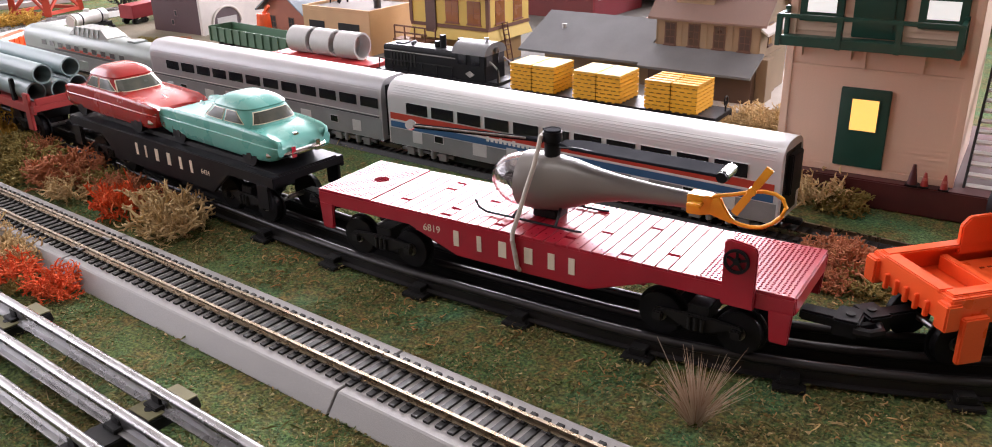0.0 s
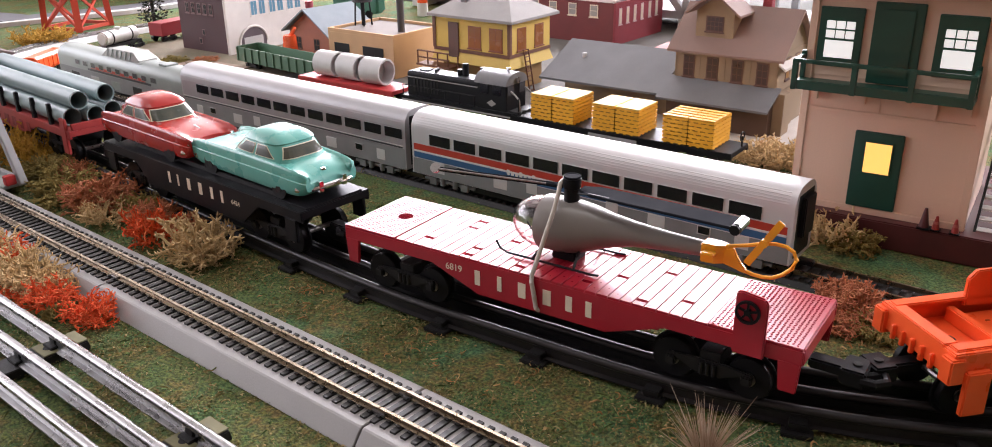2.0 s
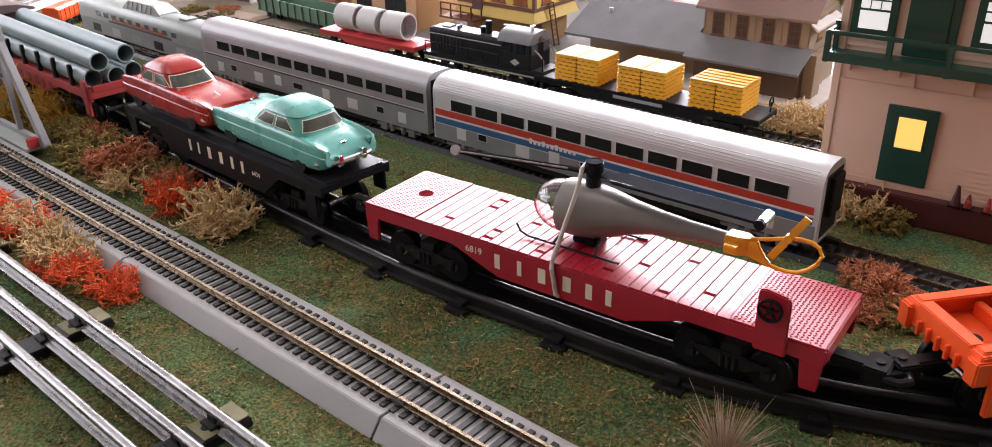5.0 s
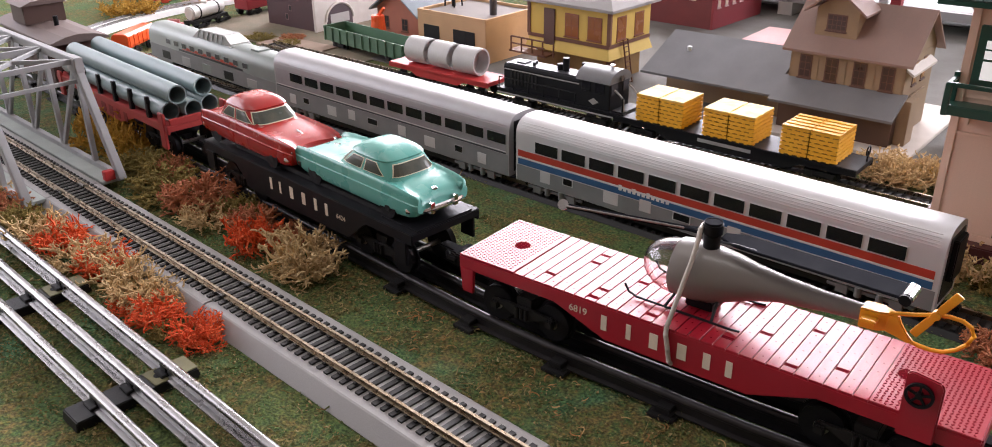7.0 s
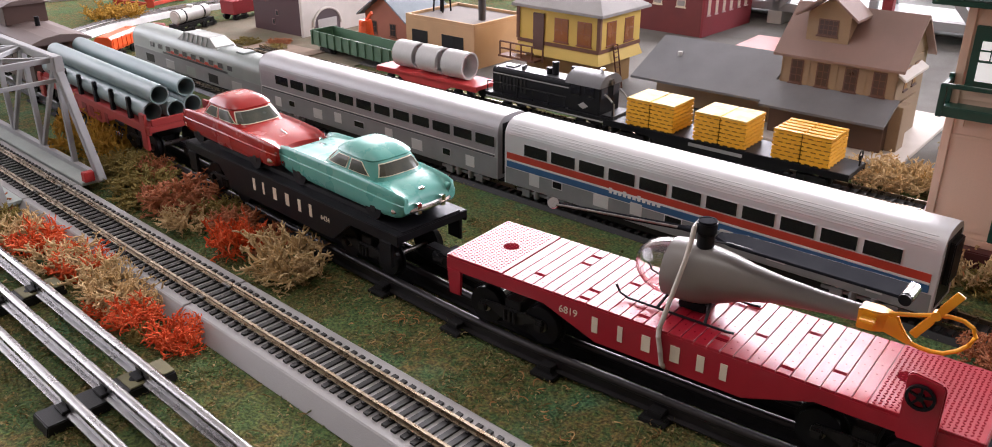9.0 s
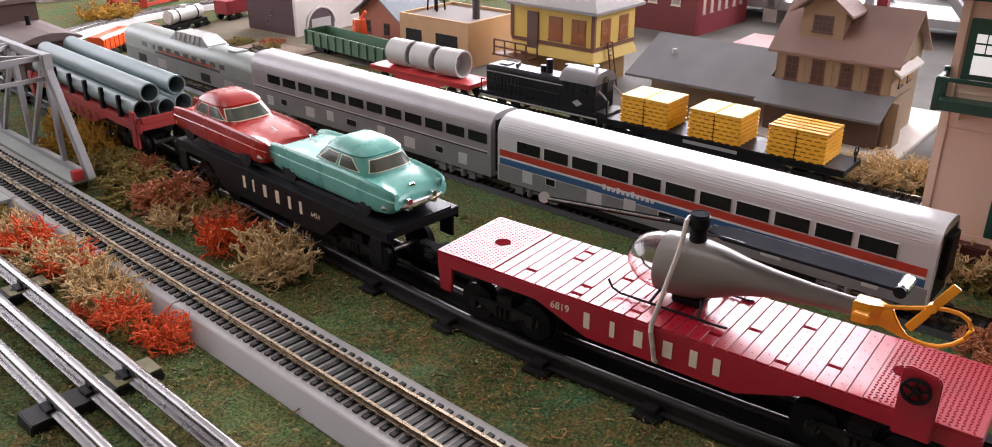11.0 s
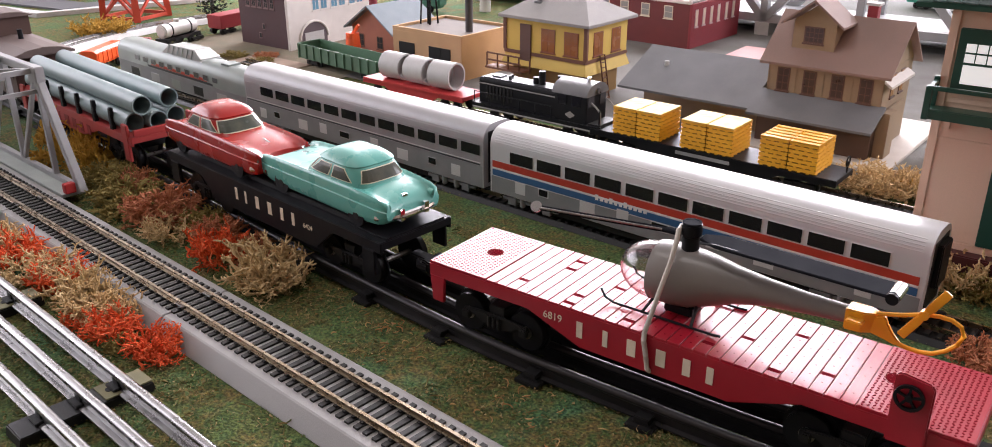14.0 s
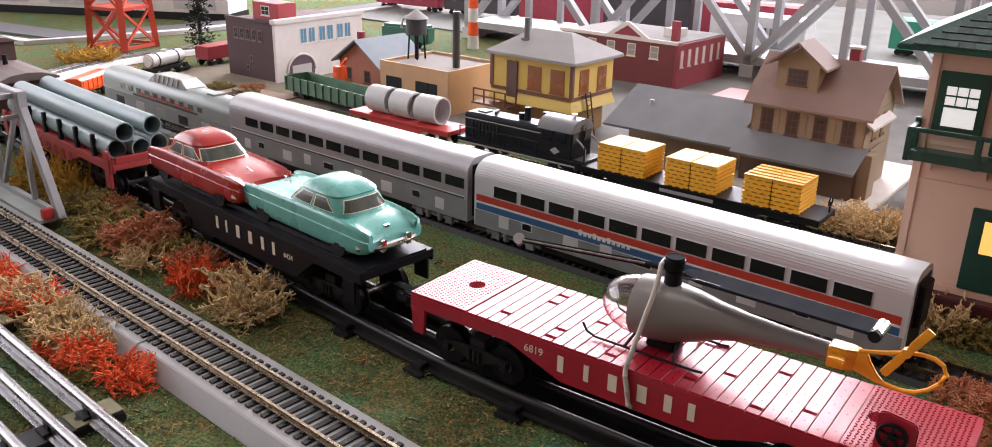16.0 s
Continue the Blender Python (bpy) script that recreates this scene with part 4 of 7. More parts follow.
def coach(name, x, y, rz, L, label, style):
    """A fluted silver passenger coach, two storeys high in the newer pair."""
    t = thing(name, x, y, 7, rz, label, "passenger coach", "silver coaches", size=1.038)
    H, hw = (51.5, 17.2)
    body_m = SILVER2 if style == "plain" else SILVER
    prof = [(-hw, 5), (hw, 5), (hw, 39)]
    arc = [(hw * math.cos(a) * (1 if i else 1), 39 + (H - 39) * math.sin(a)) for i, a in enumerate([math.pi * k / 20 for k in range(1, 20)])]
    arc = [(math.copysign(min(hw, abs(hw * 1.0 * abs(c / hw) ** 0.62)), c), z) for c, z in arc]
    prof += arc + [(-hw, 39)]
    part("body", prism(B(), prof, -L / 2, L / 2), body_m, t, smooth=True)
    # fluting on the eaves
    for k in range(5 if style == "stripe" else 2):
        z = 42 + k * 1.55
        c = (max(0, 1 - ((z - 39) / (H - 39)) ** 2)) ** 0.5
        yy = hw * c ** 0.62
        for s in (-1, 1):
            part("roof_flute", beam(B(), (-L / 2 + 4, s * yy, z), (L / 2 - 4, s * yy, z), 0.5, 0.35), body_m, t)
    for s in (-1, 1):
        o = s * hw
        if style == "stripe":
            part("red_band", bx(-L / 2 + 2, L / 2 - 3, o - 0.2, o + 0.2, 23.6, 28.4), STRIPER, t, "red painted band")
            part("white_band", bx(-L / 2 + 2, L / 2 - 3, o - 0.2, o + 0.15, 22.5, 23.6), STRIPEW, t, "white painted band")
            part("blue_band", bx(-L / 2 + 2, L / 2 - 3, o - 0.2, o + 0.2, 17.6, 22.0), STRIPEB, t, "blue painted band")
            sc = B()
            for k in range(11):
                box(sc, -56 + k * 3.6, -53.6 + k * 3.6, o - 0.3 if s < 0 else o, o if s < 0 else o + 0.3, 20.6, 23.0 + (1.4 if k in (0, 3, 6) else 0))
            part("script_bar", sc, STRIPEW, t, "plain silver bars of script")
        else:
            part("dark_band", bx(-L / 2 + 2, L / 2 - 3, o - 0.2, o + 0.2, 21.6, 22.8), mat("dark_band", (0.05, 0.05, 0.06), 0.4), t)
            part("band_line", bx(-L / 2 + 2, L / 2 - 3, o - 0.2, o + 0.18, 23.2, 23.7), STRIPEW, t)
            part("letterboard", bx(-L / 2 + 2, L / 2 - 3, o - 0.15, o + 0.12, 24, 38), mat("mauve_silver", (0.36, 0.335, 0.35), 0.4, 0.2), t)
        n, first, pitch, wh = (11, -117.2, 23.35, 9.9) if style == "stripe" else (12, -110, 21.9, 9.0)
        for k in range(n):
            xx = first + k * pitch
            wz = (29.4, 37.4)
            if style == "plain":
                wz = (29.0, 36.6)
            w = part("window", bx(xx - wh - 0.6, xx + wh + 0.6, o - 0.25, o + 0.25, wz[0] - 0.5, wz[1] + 0.5), body_m, t, bevel=0.2, seg=1)
            part("pane", bx(xx - wh, xx + wh, o - 0.4, o + 0.4, wz[0], wz[1]), GLASSDARK, w)
        part("lower_side", bx(-L / 2 + 1, L / 2 - 1, o - 0.12, o + 0.12, 5.2, 17.0 if style == "stripe" else 21.2), SIDEGREY, t, "dull grey lower side")
        low = [(-118, 9), (-98, 9), (-62, 12), (-35, 9), (-8, 13), (28, 9), (60, 12), (92, 9), (116, 9)]
        for k, (xx, wd) in enumerate(low):
            if abs(xx) > L / 2 - 10:
                continue
            if k % 3 == 1:
                w = part("lower_window", bx(xx - wd / 2, xx + wd / 2, o - 0.25, o + 0.25, 11.5, 17.5), body_m, t, bevel=0.2, seg=1)
                part("pane", bx(xx - wd / 2 + 0.8, xx + wd / 2 - 0.8, o - 0.4, o + 0.4, 12.2, 16.8), GLASSDARK, w)
            else:
                part("equipment_panel", bx(xx - wd / 2, xx + wd / 2, o - 0.3, o + 0.3, 8.5 + (k % 2) * 2, 17 + (k % 2) * 2), (SILVER, SILVER2, CONC)[k % 3], t, bevel=0.2, seg=1)
    part("underframe", bx(-L / 2 + 52, L / 2 - 52, -14, 14, -1, 5), BLACKM, t, bevel=0.5)
    for s in (-1, 1):
        part("diaphragm", bx(s * (L / 2 + 1.6) - 1.8, s * (L / 2 + 1.6) + 1.8, -8, 8, 20, 44), BLACK, t, bevel=0.6)
        part("end_door", bx(s * (L / 2) - 0.3, s * (L / 2) + 0.3, -12, 12, 8, 46), BLACKM, t)
        xx = s * (L / 2 - 34)
        for q in (-1, 1):
            sf = B()
            box(sf, xx - 24, xx + 24, q * 13.5, q * 15.5, 1.0, 3.0)
            for e in (-15, 15):
                box(sf, xx + e - 3.5, xx + e + 3.5, q * 13.2, q * 16.6, -1.5, 4)
            for e in (-6, 6):
                rod(sf, (xx + e, q * 15.4, -1), (xx + e, q * 15.4, 5), 2.2, 8)
            part("truck_frame", sf, TRUCKG, t, bevel=0.3, seg=1)
        for e in (-15, 15):
            part("wheelset", rod(rod(rod(B(), (xx + e, -10, 5.2), (xx + e, 10, 5.2), 1.2, 8), (xx + e, -10, 5.2), (xx + e, -7.5, 5.2), 5.2, 18), (xx + e, 7.5, 5.2), (xx + e, 10, 5.2), 5.2, 18), TREAD, t)
    part("coupler", bx(L / 2, L / 2 + 9, -2.5, 2.5, 1.5, 4.5), BLACK, t, bevel=0.4)
    return t


coach("striped_coach", 59, coach_line(59), -3.4, 290, "silver two-storey coach with red, white and blue bands", "stripe")
coach("silver_coach", -246, coach_line(-246), -3.7, 286, "silver two-storey coach with a dark waist line", "plain")


def dome_coach():
    x = -527
    t = thing("dome_coach", x, coach_line(x) + 1, 7, -5.6, "grey-green streamlined coach with a glazed roof dome and red stripe", "passenger coach", "silver coaches")
    L, hw = 262, 16.5
    prof = [(-hw, 6), (hw, 6), (hw, 32), (hw * 0.93, 37), (hw * 0.72, 41), (hw * 0.35, 43), (-hw * 0.35, 43), (-hw * 0.72, 41), (-hw * 0.93, 37), (-hw, 32)]
    rings = []
    for px, k in ((-L / 2, 0.9), (-L / 2 + 4, 1.0), (L / 2 - 2, 1.0), (L / 2, 0.98)):
        rings.append([(px, y * k, 6 + (z - 6) * k) for y, z in prof])
    part("body", loft(B(), rings), DOMESILVER, t, smooth=True)
    dome = B()
    rr = []
    for px, h, w in ((-32, 42, 13), (-22, 50, 11.5), (28, 51, 11.5), (46, 42, 13)):
        rr.append([(px, -w, 41), (px, -w * 0.82, h), (px, w * 0.82, h), (px, w, 41)])
    dm = part("dome", loft(dome, rr), mat("dome_glazing", (0.42, 0.44, 0.42), 0.15), t, "glazed observation dome", smooth=False, bevel=0.5)
    for k in range(6):
        px = -20 + k * 9.4
        for s in (-1, 1):
            part("dome_bar", beam(B(), (px, s * 12.6, 42), (px, s * 9.9, 50.3), 0.9, 0.9), DOMESILVER, dm)
    part("dome_front", loft(B(), [[(29, -8.6, 50.4), (29, 8.6, 50.4), (43, 11, 43.6), (43, -11, 43.6)], [(29.5, -8.6, 51), (29.5, 8.6, 51), (43.5, 11, 44.2), (43.5, -11, 44.2)]]), STRIPEW, dm)
    part("roof_hatch", bx(74, 88, -7, 7, 42.5, 44.6), DOMESILVER, t, bevel=0.4)
    for s in (-1, 1):
        part("lower_side", bx(-L / 2 + 5, L / 2 - 3, s * hw - 0.14, s * hw + 0.14, 6.4, 21.6), SIDEGREY, t, "dull grey lower side")
        for k in range(5):
            part("equipment_panel", bx(-100 + k * 44, -82 + k * 44, s * hw - 0.3, s * hw + 0.3, 8, 17), (BLACKM, SILVER2, DOMESILVER)[k % 3], t, bevel=0.2, seg=1)
        part("red_stripe", bx(-52, 60, s * hw - 0.25, s * hw + 0.25, 25, 28), STRIPER, t, "red painted stripe")
        part("dark_stripe", bx(-60, 70, s * hw - 0.22, s * hw + 0.22, 22.4, 24.6), mat("dark_band", (0.05, 0.05, 0.06), 0.4), t)
        for k in range(10):
            px = -82 + k * 17.5
            w = part("window", bx(px - 5, px + 5, s * hw - 0.35, s * hw + 0.35, 26, 32), DOMESILVER, t)
            part("pane", bx(px - 4.3, px + 4.3, s * hw - 0.45, s * hw + 0.45, 26.6, 31.4), mat("grey_coach_glass", (0.11, 0.11, 0.12), 0.2), w)
    part("end_frame", bx(L / 2, L / 2 + 2, -12, 12, 8, 40), SILVER2, t, bevel=0.5)
    for s in (-1, 1):
        xx = s * (L / 2 - 30)
        sf = B()
        for q in (-1, 1):
            box(sf, xx - 18, xx + 18, q * 12.5, q * 15, 0, 6)
            for e in (-11, 11):
                rod(sf, (xx + e, q * 8, 5.2), (xx + e, q * 10.5, 5.2), 5.2, 16)
        part("truck_frame", sf, TRUCKG, t)


dome_coach()


def ho_truck(t, x):
    sf = B()
    for q in (-1, 1):
        box(sf, x - 11, x + 11, q * 11.5, q * 13.5, 3.5, 7)
        for e in (-8, 8):
            rod(sf, (x + e, q * 7.6, 5), (x + e, q * 10, 5), 5, 14)
            box(sf, x + e - 2.5, x + e + 2.5, q * 11.4, q * 14.4, 3, 7)
    part("truck", sf, BLACKM, t)


def drum_flatcar():
    x = -312
    t = thing("drum_flatcar", x, back_line(x), 7, -2.1, "red flatcar carrying pale concrete drums", "flatcar", size=1.035)
    part("deck", bx(-67, 67, -16.5, 16.5, 13, 17), mat("bright_red_deck", (0.5, 0.035, 0.035), 0.45), t, bevel=0.4)
    for s in (-1, 1):
        part("side_sill", slab(B(), [(-67, 15), (67, 15), (67, 12), (36, 12), (28, 8), (-28, 8), (-36, 12), (-67, 12)], s * 15.5 - 1, s * 15.5 + 1), mat("bright_red_deck", (0.5, 0.035, 0.035)), t)
    for q in (-46, 46):
        ho_truck(t, q)
    part("coupler", bx(66, 76, -2, 2, 8, 11), BLACK, t)
    for k, dx in enumerate((-34, -1, 32)):
        d = ring(B(), (0, 0, 0), 13.2, 1.8, 26, "X", 36)
        rod(d, (-2, 0, 0), (0, 0, 0), 11.6, 24)
        ob = new("concrete_drum", finish(d, "concrete_drum", mat("drum_grey", (0.52, 0.51, 0.50), 0.5, col2=(0.47, 0.46, 0.45)), smooth=True))
        ob.matrix_world = t.matrix_world @ pose(dx * MM, 0, 30.4 * MM, 0, 0, (2, -1, 3)[k])
        tagged(ob, "pale grey hollow drum lying on the red flatcar", "drum", "drums on the flatcar")


drum_flatcar()


def switcher():
    x = -153
    t = thing("switcher_locomotive", x, back_line(x), 7, -2.1, "black diesel switcher locomotive with a rounded cab roof", "locomotive", size=1.05)
    part("frame", bx(-74, 60, -16.5, 16.5, 11, 16), BLACK, t, bevel=0.4)
    part("hood", prism(B(), [(-11, 15), (11, 15), (11, 36), (9.5, 38), (-9.5, 38), (-11, 36)], -70, 16), BLACK, t, bevel=0.5)
    part("hood_top", bx(-66, 15, -8.6, 8.6, 38, 38.6), mat("hood_sheen", (0.05, 0.05, 0.055), 0.3), t)
    part("cab", bx(16, 48, -15, 15, 15, 40), BLACK, t, bevel=0.6)
    roof = [(16.5 * math.cos(math.pi * k / 12), 39 + 10 * math.sin(math.pi * k / 12)) for k in range(13)]
    part("cab_roof", prism(B(), [(y, z) for y, z in roof], 14, 49), mat("cab_roof_grey", (0.17, 0.17, 0.175), 0.35), t, "dark grey arched cab roof", smooth=True)
    for y in (-9, 9):
        part("cab_window", bx(47.8, 48.6, y - 4.5, y + 4.5, 30, 40), mat("grey_cab_glass", (0.09, 0.09, 0.1), 0.15), t)
    for xx in (24, 38):
        part("cab_side_window", bx(xx - 4.5, xx + 4.5, -15.6, -15, 30, 39), GLASSDARK, t)
    part("side_emblem", slab(B(), [(27, 22), (32, 19), (37, 22), (32, 25)], -15.7, -15.2), LROOF, t, "plain pale diamond emblem")
    for xx, h in ((-8, 50), (12, 49), (-14, 44)):
        part("stack", rod(B(), (xx, 0, 38), (xx, 0, h), 3.0, 14), BLACK, t, smooth=True)
    for s in (-1, 1):
        hr = B()
        rod(hr, (-72, s * 15.5, 26), (14, s * 15.5, 26), 0.5, 6)
        for k in range(6):
            rod(hr, (-72 + k * 17, s * 15.5, 15), (-72 + k * 17, s * 15.5, 26), 0.5, 6)
        part("handrail", hr, BLACK, t)
        part("end_post", rod(B(), (59, s * 12, 15), (59, s * 12, 29), 0.7, 6), BLACK, t)
    lv = B()
    for k in range(8):
        box(lv, -62 + k * 4, -60 + k * 4, -11.6, -11, 20, 33)
    part("louvres", lv, BLACKM, t)
    for q in (-1, 1):
        part("ladder", box(box(B(), 52, 54, q * 12 - 3, q * 12 + 3, 2, 16), 52, 56, q * 12 - 4, q * 12 + 4, 8, 9), BLACK, t)
    for s in (-1, 1):
        part("sill_line", bx(-73, 59, s * 16.7 - 0.3, s * 16.7 + 0.3, 11.6, 12.8), LROOF, t, "pale line along the sill")
        part("hood_line", bx(-69, 15, s * 11.15 - 0.3, s * 11.15 + 0.3, 32.6, 33.5), LROOF, t, "pale line along the hood")
    hd = rod(rod(B(), (-40, -4, 38.4), (-40, -4, 42), 1.6, 10), (-44, 4, 38.4), (-44, 4, 41), 1.6, 10)
    part("hood_hatch", box(hd, -60, -50, -5, 5, 38.4, 39.8), mat("hood_sheen", (0.05, 0.05, 0.055), 0.3), t, bevel=0.3)
    for y in (-11, 11):
        part("end_handrail", tube(B(), [(50, y, 34), (55, y, 31), (59, y, 27), (59.5, y, 15)], 0.8, 6), LROOF, t, "pale curved handrail", smooth=True)
    part("end_step", box(bx(49, 61, -14, 14, 16, 17.2), 60, 62, -15, 15, 4, 16), BLACKM, t, bevel=0.4)
    part("end_headlamp", rod(B(), (48, 0, 42), (51, 0, 42), 2.6, 14), TREAD, t, smooth=True)
    part("beacon", rod(B(), (40, 0, 48), (40, 0, 52), 2, 10), CHROME, t)
    for q in (-46, 34):
        ho_truck(t, q)


switcher()


def crate_flatcar():
    x = 9
    t = thing("crate_flatcar", x, back_line(x), 7, -2.1, "black flatcar loaded with yellow slatted crates", "flatcar", size=1.06)
    part("deck", bx(-100, 100, -17, 17, 11, 15), BLACK, t, bevel=0.4)
    for s in (-1, 1):
        part("side_sill", slab(B(), [(-100, 13), (100, 13), (100, 10), (60, 10), (50, 5), (-50, 5), (-60, 10), (-100, 10)], s * 16 - 1, s * 16 + 1), BLACK, t)
    part("letter_bar", bx(-22, 22, -17.4, -17, 9.6, 12.2), mat("faint_print", (0.3, 0.3, 0.3), 0.5), t, "plain pale bar of lettering")
    for q in (-74, 74):
        ho_truck(t, q)
    part("brake_wheel", ring(rod(B(), (99, 6, 15), (99, 6, 23), 0.7, 6), (99, 6, 23), 4, 0.8, 0.9, "X", 16), BLACK, t)
    top_m = mat("worn_crate_top", (0.80, 0.62, 0.30), 0.6, col2=(0.78, 0.5, 0.06), scale=120)
    # darkened crate yellow stands for the shade behind the slats
    inner = mat("shaded_crate_inside", (0.20, 0.10, 0.01), 0.8)
    for c, (dx, lid) in enumerate(((-58, 1), (1.5, 1), (64, 0))):
        g = thing("crate_stack", -1.6, 1.7, 0, -1.8, "stack of yellow slatted crates on the black flatcar" + ("" if lid else ", open slatted top"), "crate", "crates on the flatcar", size=1.01)
        g.matrix_world = t.matrix_world @ pose(dx * MM, 0, 15.1 * MM)
        for half in (-1, 1):
            x0, x1 = (half - 1) / 2 * 21.4 + 0.4, (half + 1) / 2 * 21.4 - 0.4
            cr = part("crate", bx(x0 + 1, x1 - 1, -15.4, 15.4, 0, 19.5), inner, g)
            rows = 7
            hgt = 21.6 / rows
            for k in range(rows):
                z0 = k * hgt
                part("slat", bx(x0, x1, 15.2, 16.4, z0 + 0.9, z0 + hgt), YELLOW, cr)
                en = B()
                box(en, x0 + (0 if half < 0 else 19.4), x0 + (1.2 if half < 0 else 20.6), -15.2, 15.2, z0 + 0.9, z0 + hgt)
                bm = bx(x0, x1, -16.4, -15.2, z0 + 0.9, z0 + hgt)
                for j in range(4):
                    xx = x0 + 1.4 + j * 6.2 + (3.1 if k % 2 else 0)
                    if xx + 2 < x1:
                        box(bm, xx, xx + 2.2, -16.3, -15.3, z0 - 0.1, z0 + 1.0)
                for j in range(5):
                    yy = -13.6 + j * 6.4 + (3.0 if k % 2 else 0)
                    if yy + 2 < 15 and half > 0:
                        box(en, x1 - 1.1, x1 - 0.1, yy, yy + 2.2, z0 - 0.1, z0 + 1.0)
                part("slat", bm, YELLOW, cr)
                part("slat", en, YELLOW, cr)
            if lid:
                part("lid", bx(x0, x1, -16.4, 16.4, 20.4, 22.0), top_m, cr, bevel=0.3)
            else:
                for j in range(5):
                    part("lid_slat", bx(x0, x1, -16.4 + j * 6.9, -12.2 + j * 6.9, 20.8, 22.0), YELLOW, cr)
                part("lid_batten", bx(x0, x0 + 3, -16, 16, 19.8, 20.8), YELLOW, cr)
                part("lid_batten", bx(x1 - 3, x1, -16, 16, 19.8, 20.8), YELLOW, cr)


crate_flatcar()


def orange_car():
    """The orange tender car of a work train, turned with the curve."""
    t = thing("orange_work_car", 336, 91.5, 0, 46.0, "bright orange plastic toy work car with open frame bins", "work car")
    top = 44
    part("floor", bx(-58, 120, -24, 24, top - 10, top - 6), ORANGE, t, bevel=0.5)
    for s in (-1, 1):
        part("side_sill", bx(-60, 120, s * 26 - 1.5, s * 26 + 1.5, top - 9, top + 4), ORANGE, t, bevel=0.6)
        part("side_ledge", bx(-60, 120, s * 22.2 - 3.2, s * 22.2 + 3.2, top + 3, top + 5), ORANGE, t, bevel=0.6)
    part("end_wall", bx(-62, -58.5, -27.5, 27.5, top - 8, top + 4), ORANGE, t, bevel=0.6)
    part("end_ledge", bx(-62, -55, -19, 19, top + 3, top + 5), ORANGE, t, bevel=0.5)
    for y in (-14, -7, 0, 7, 14):
        part("end_rib", bx(-64, -61.8, y - 1, y + 1, top - 9, top - 2), ORANGE, t, bevel=0.3)
    for y in (-25, 25):
        part("corner_post", bx(-64.5, -57, y - 4, y + 4, top - 10, top + 2), ORANGE, t, bevel=0.8)
    part("corner_step", bx(-57, -45, -31, -27.5, top - 25, top - 4), ORANGE, t, bevel=0.7)
    part("cross_bar", bx(-33, -29, -20, 20, top - 6, top + 1), ORANGE, t, bevel=0.5)
    part("bin_floor", bx(-29, 40, -18, 18, top - 6, top - 2.6), ORANGE, t, bevel=0.4)
    part("bin_back", slab(B(), [(-24, top), (70, top), (70, top + 18), (-20, top + 18), (-24, top + 14)], 19, 21.8), ORANGE, t, "tall orange bin side", bevel=0.6)
    sl = B()
    for k in range(12):
        box(sl, -20 + k * 4, -18 + k * 4, 8, 9, top - 2.7, top - 2.3)
        box(sl, -20 + k * 4, -18 + k * 4, -9, -8, top - 2.7, top - 2.3)
    part("slot_row", sl, mat("orange_shadow", (0.4, 0.05, 0.01), 0.6), t)
    part("brake_cap", rod(rod(B(), (-50, -5, top - 6), (-50, -5, top - 3), 2, 12), (-50, -5, top - 3), (-50, -5, top - 1.0), 4.2, 20), BLACK, t, "black slotted cap", smooth=True, bevel=0.5)
    part("round_drum", rod(B(), (13, 2, top + 20), (13, 26, top + 20), 22, 40), BLACK, t, "black round drum", smooth=True, bevel=1.2)
    toy_truck(t, -30, 11.4)
    toy_coupler(t, -58, 29, -1)
    t.scale = (1, 0.92, 1)



orange_car()


# ---- buildings ----
def windows_on(parent, name, spots, y, w, h, frame_m, pane_m, cols=2, rows=2, axis="y", depth=0.8):
    """Framed windows on a wall face; spots are (along, sill height)."""
    for a, z in spots:
        def bar(u0, u1, z0, z1, d0, d1):
            return bx(u0, u1, y - d1, y - d0, z0, z1) if axis == "y" else bx(y + d0, y + d1, u0, u1, z0, z1)
        f = part(name, bar(a - w / 2, a + w / 2, z, z + h, -0.3, depth * 0.5), frame_m, parent)
        pw, ph = (w - 1.6) / cols, (h - 1.6) / rows
        for i in range(cols):
            for j in range(rows):
                part("pane", bar(a - w / 2 + 0.8 + i * pw + 0.3, a - w / 2 + 0.8 + (i + 1) * pw - 0.3, z + 0.8 + j * ph + 0.3, z + 0.8 + (j + 1) * ph - 0.3, 0, depth * 0.62), pane_m, f)
        if h > 9:
            part("sill", bar(a - w / 2 - 0.8, a + w / 2 + 0.8, z - 1.2, z, -0.2, depth * 1.6), frame_m, f)


def clapboards(parent, x0, x1, z0, z1, y, step, material, axis="y"):
    """Lapped boards on a wall face."""
    z = z0
    mesh = None
    while z < z1 - 0.2:
        p = [(0, 0), (-0.55, 0), (-0.1, step), (0, step)]
        if mesh is None:
            mesh = finish(prism(B(), p, x0, x1) if axis == "y" else slab(B(), [(-a, b) for a, b in p], x0, x1), "board", material)
        piece("board", mesh, parent, pose(0, y * MM, z * MM) if axis == "y" else pose(y * MM, 0, z * MM))
        z += step


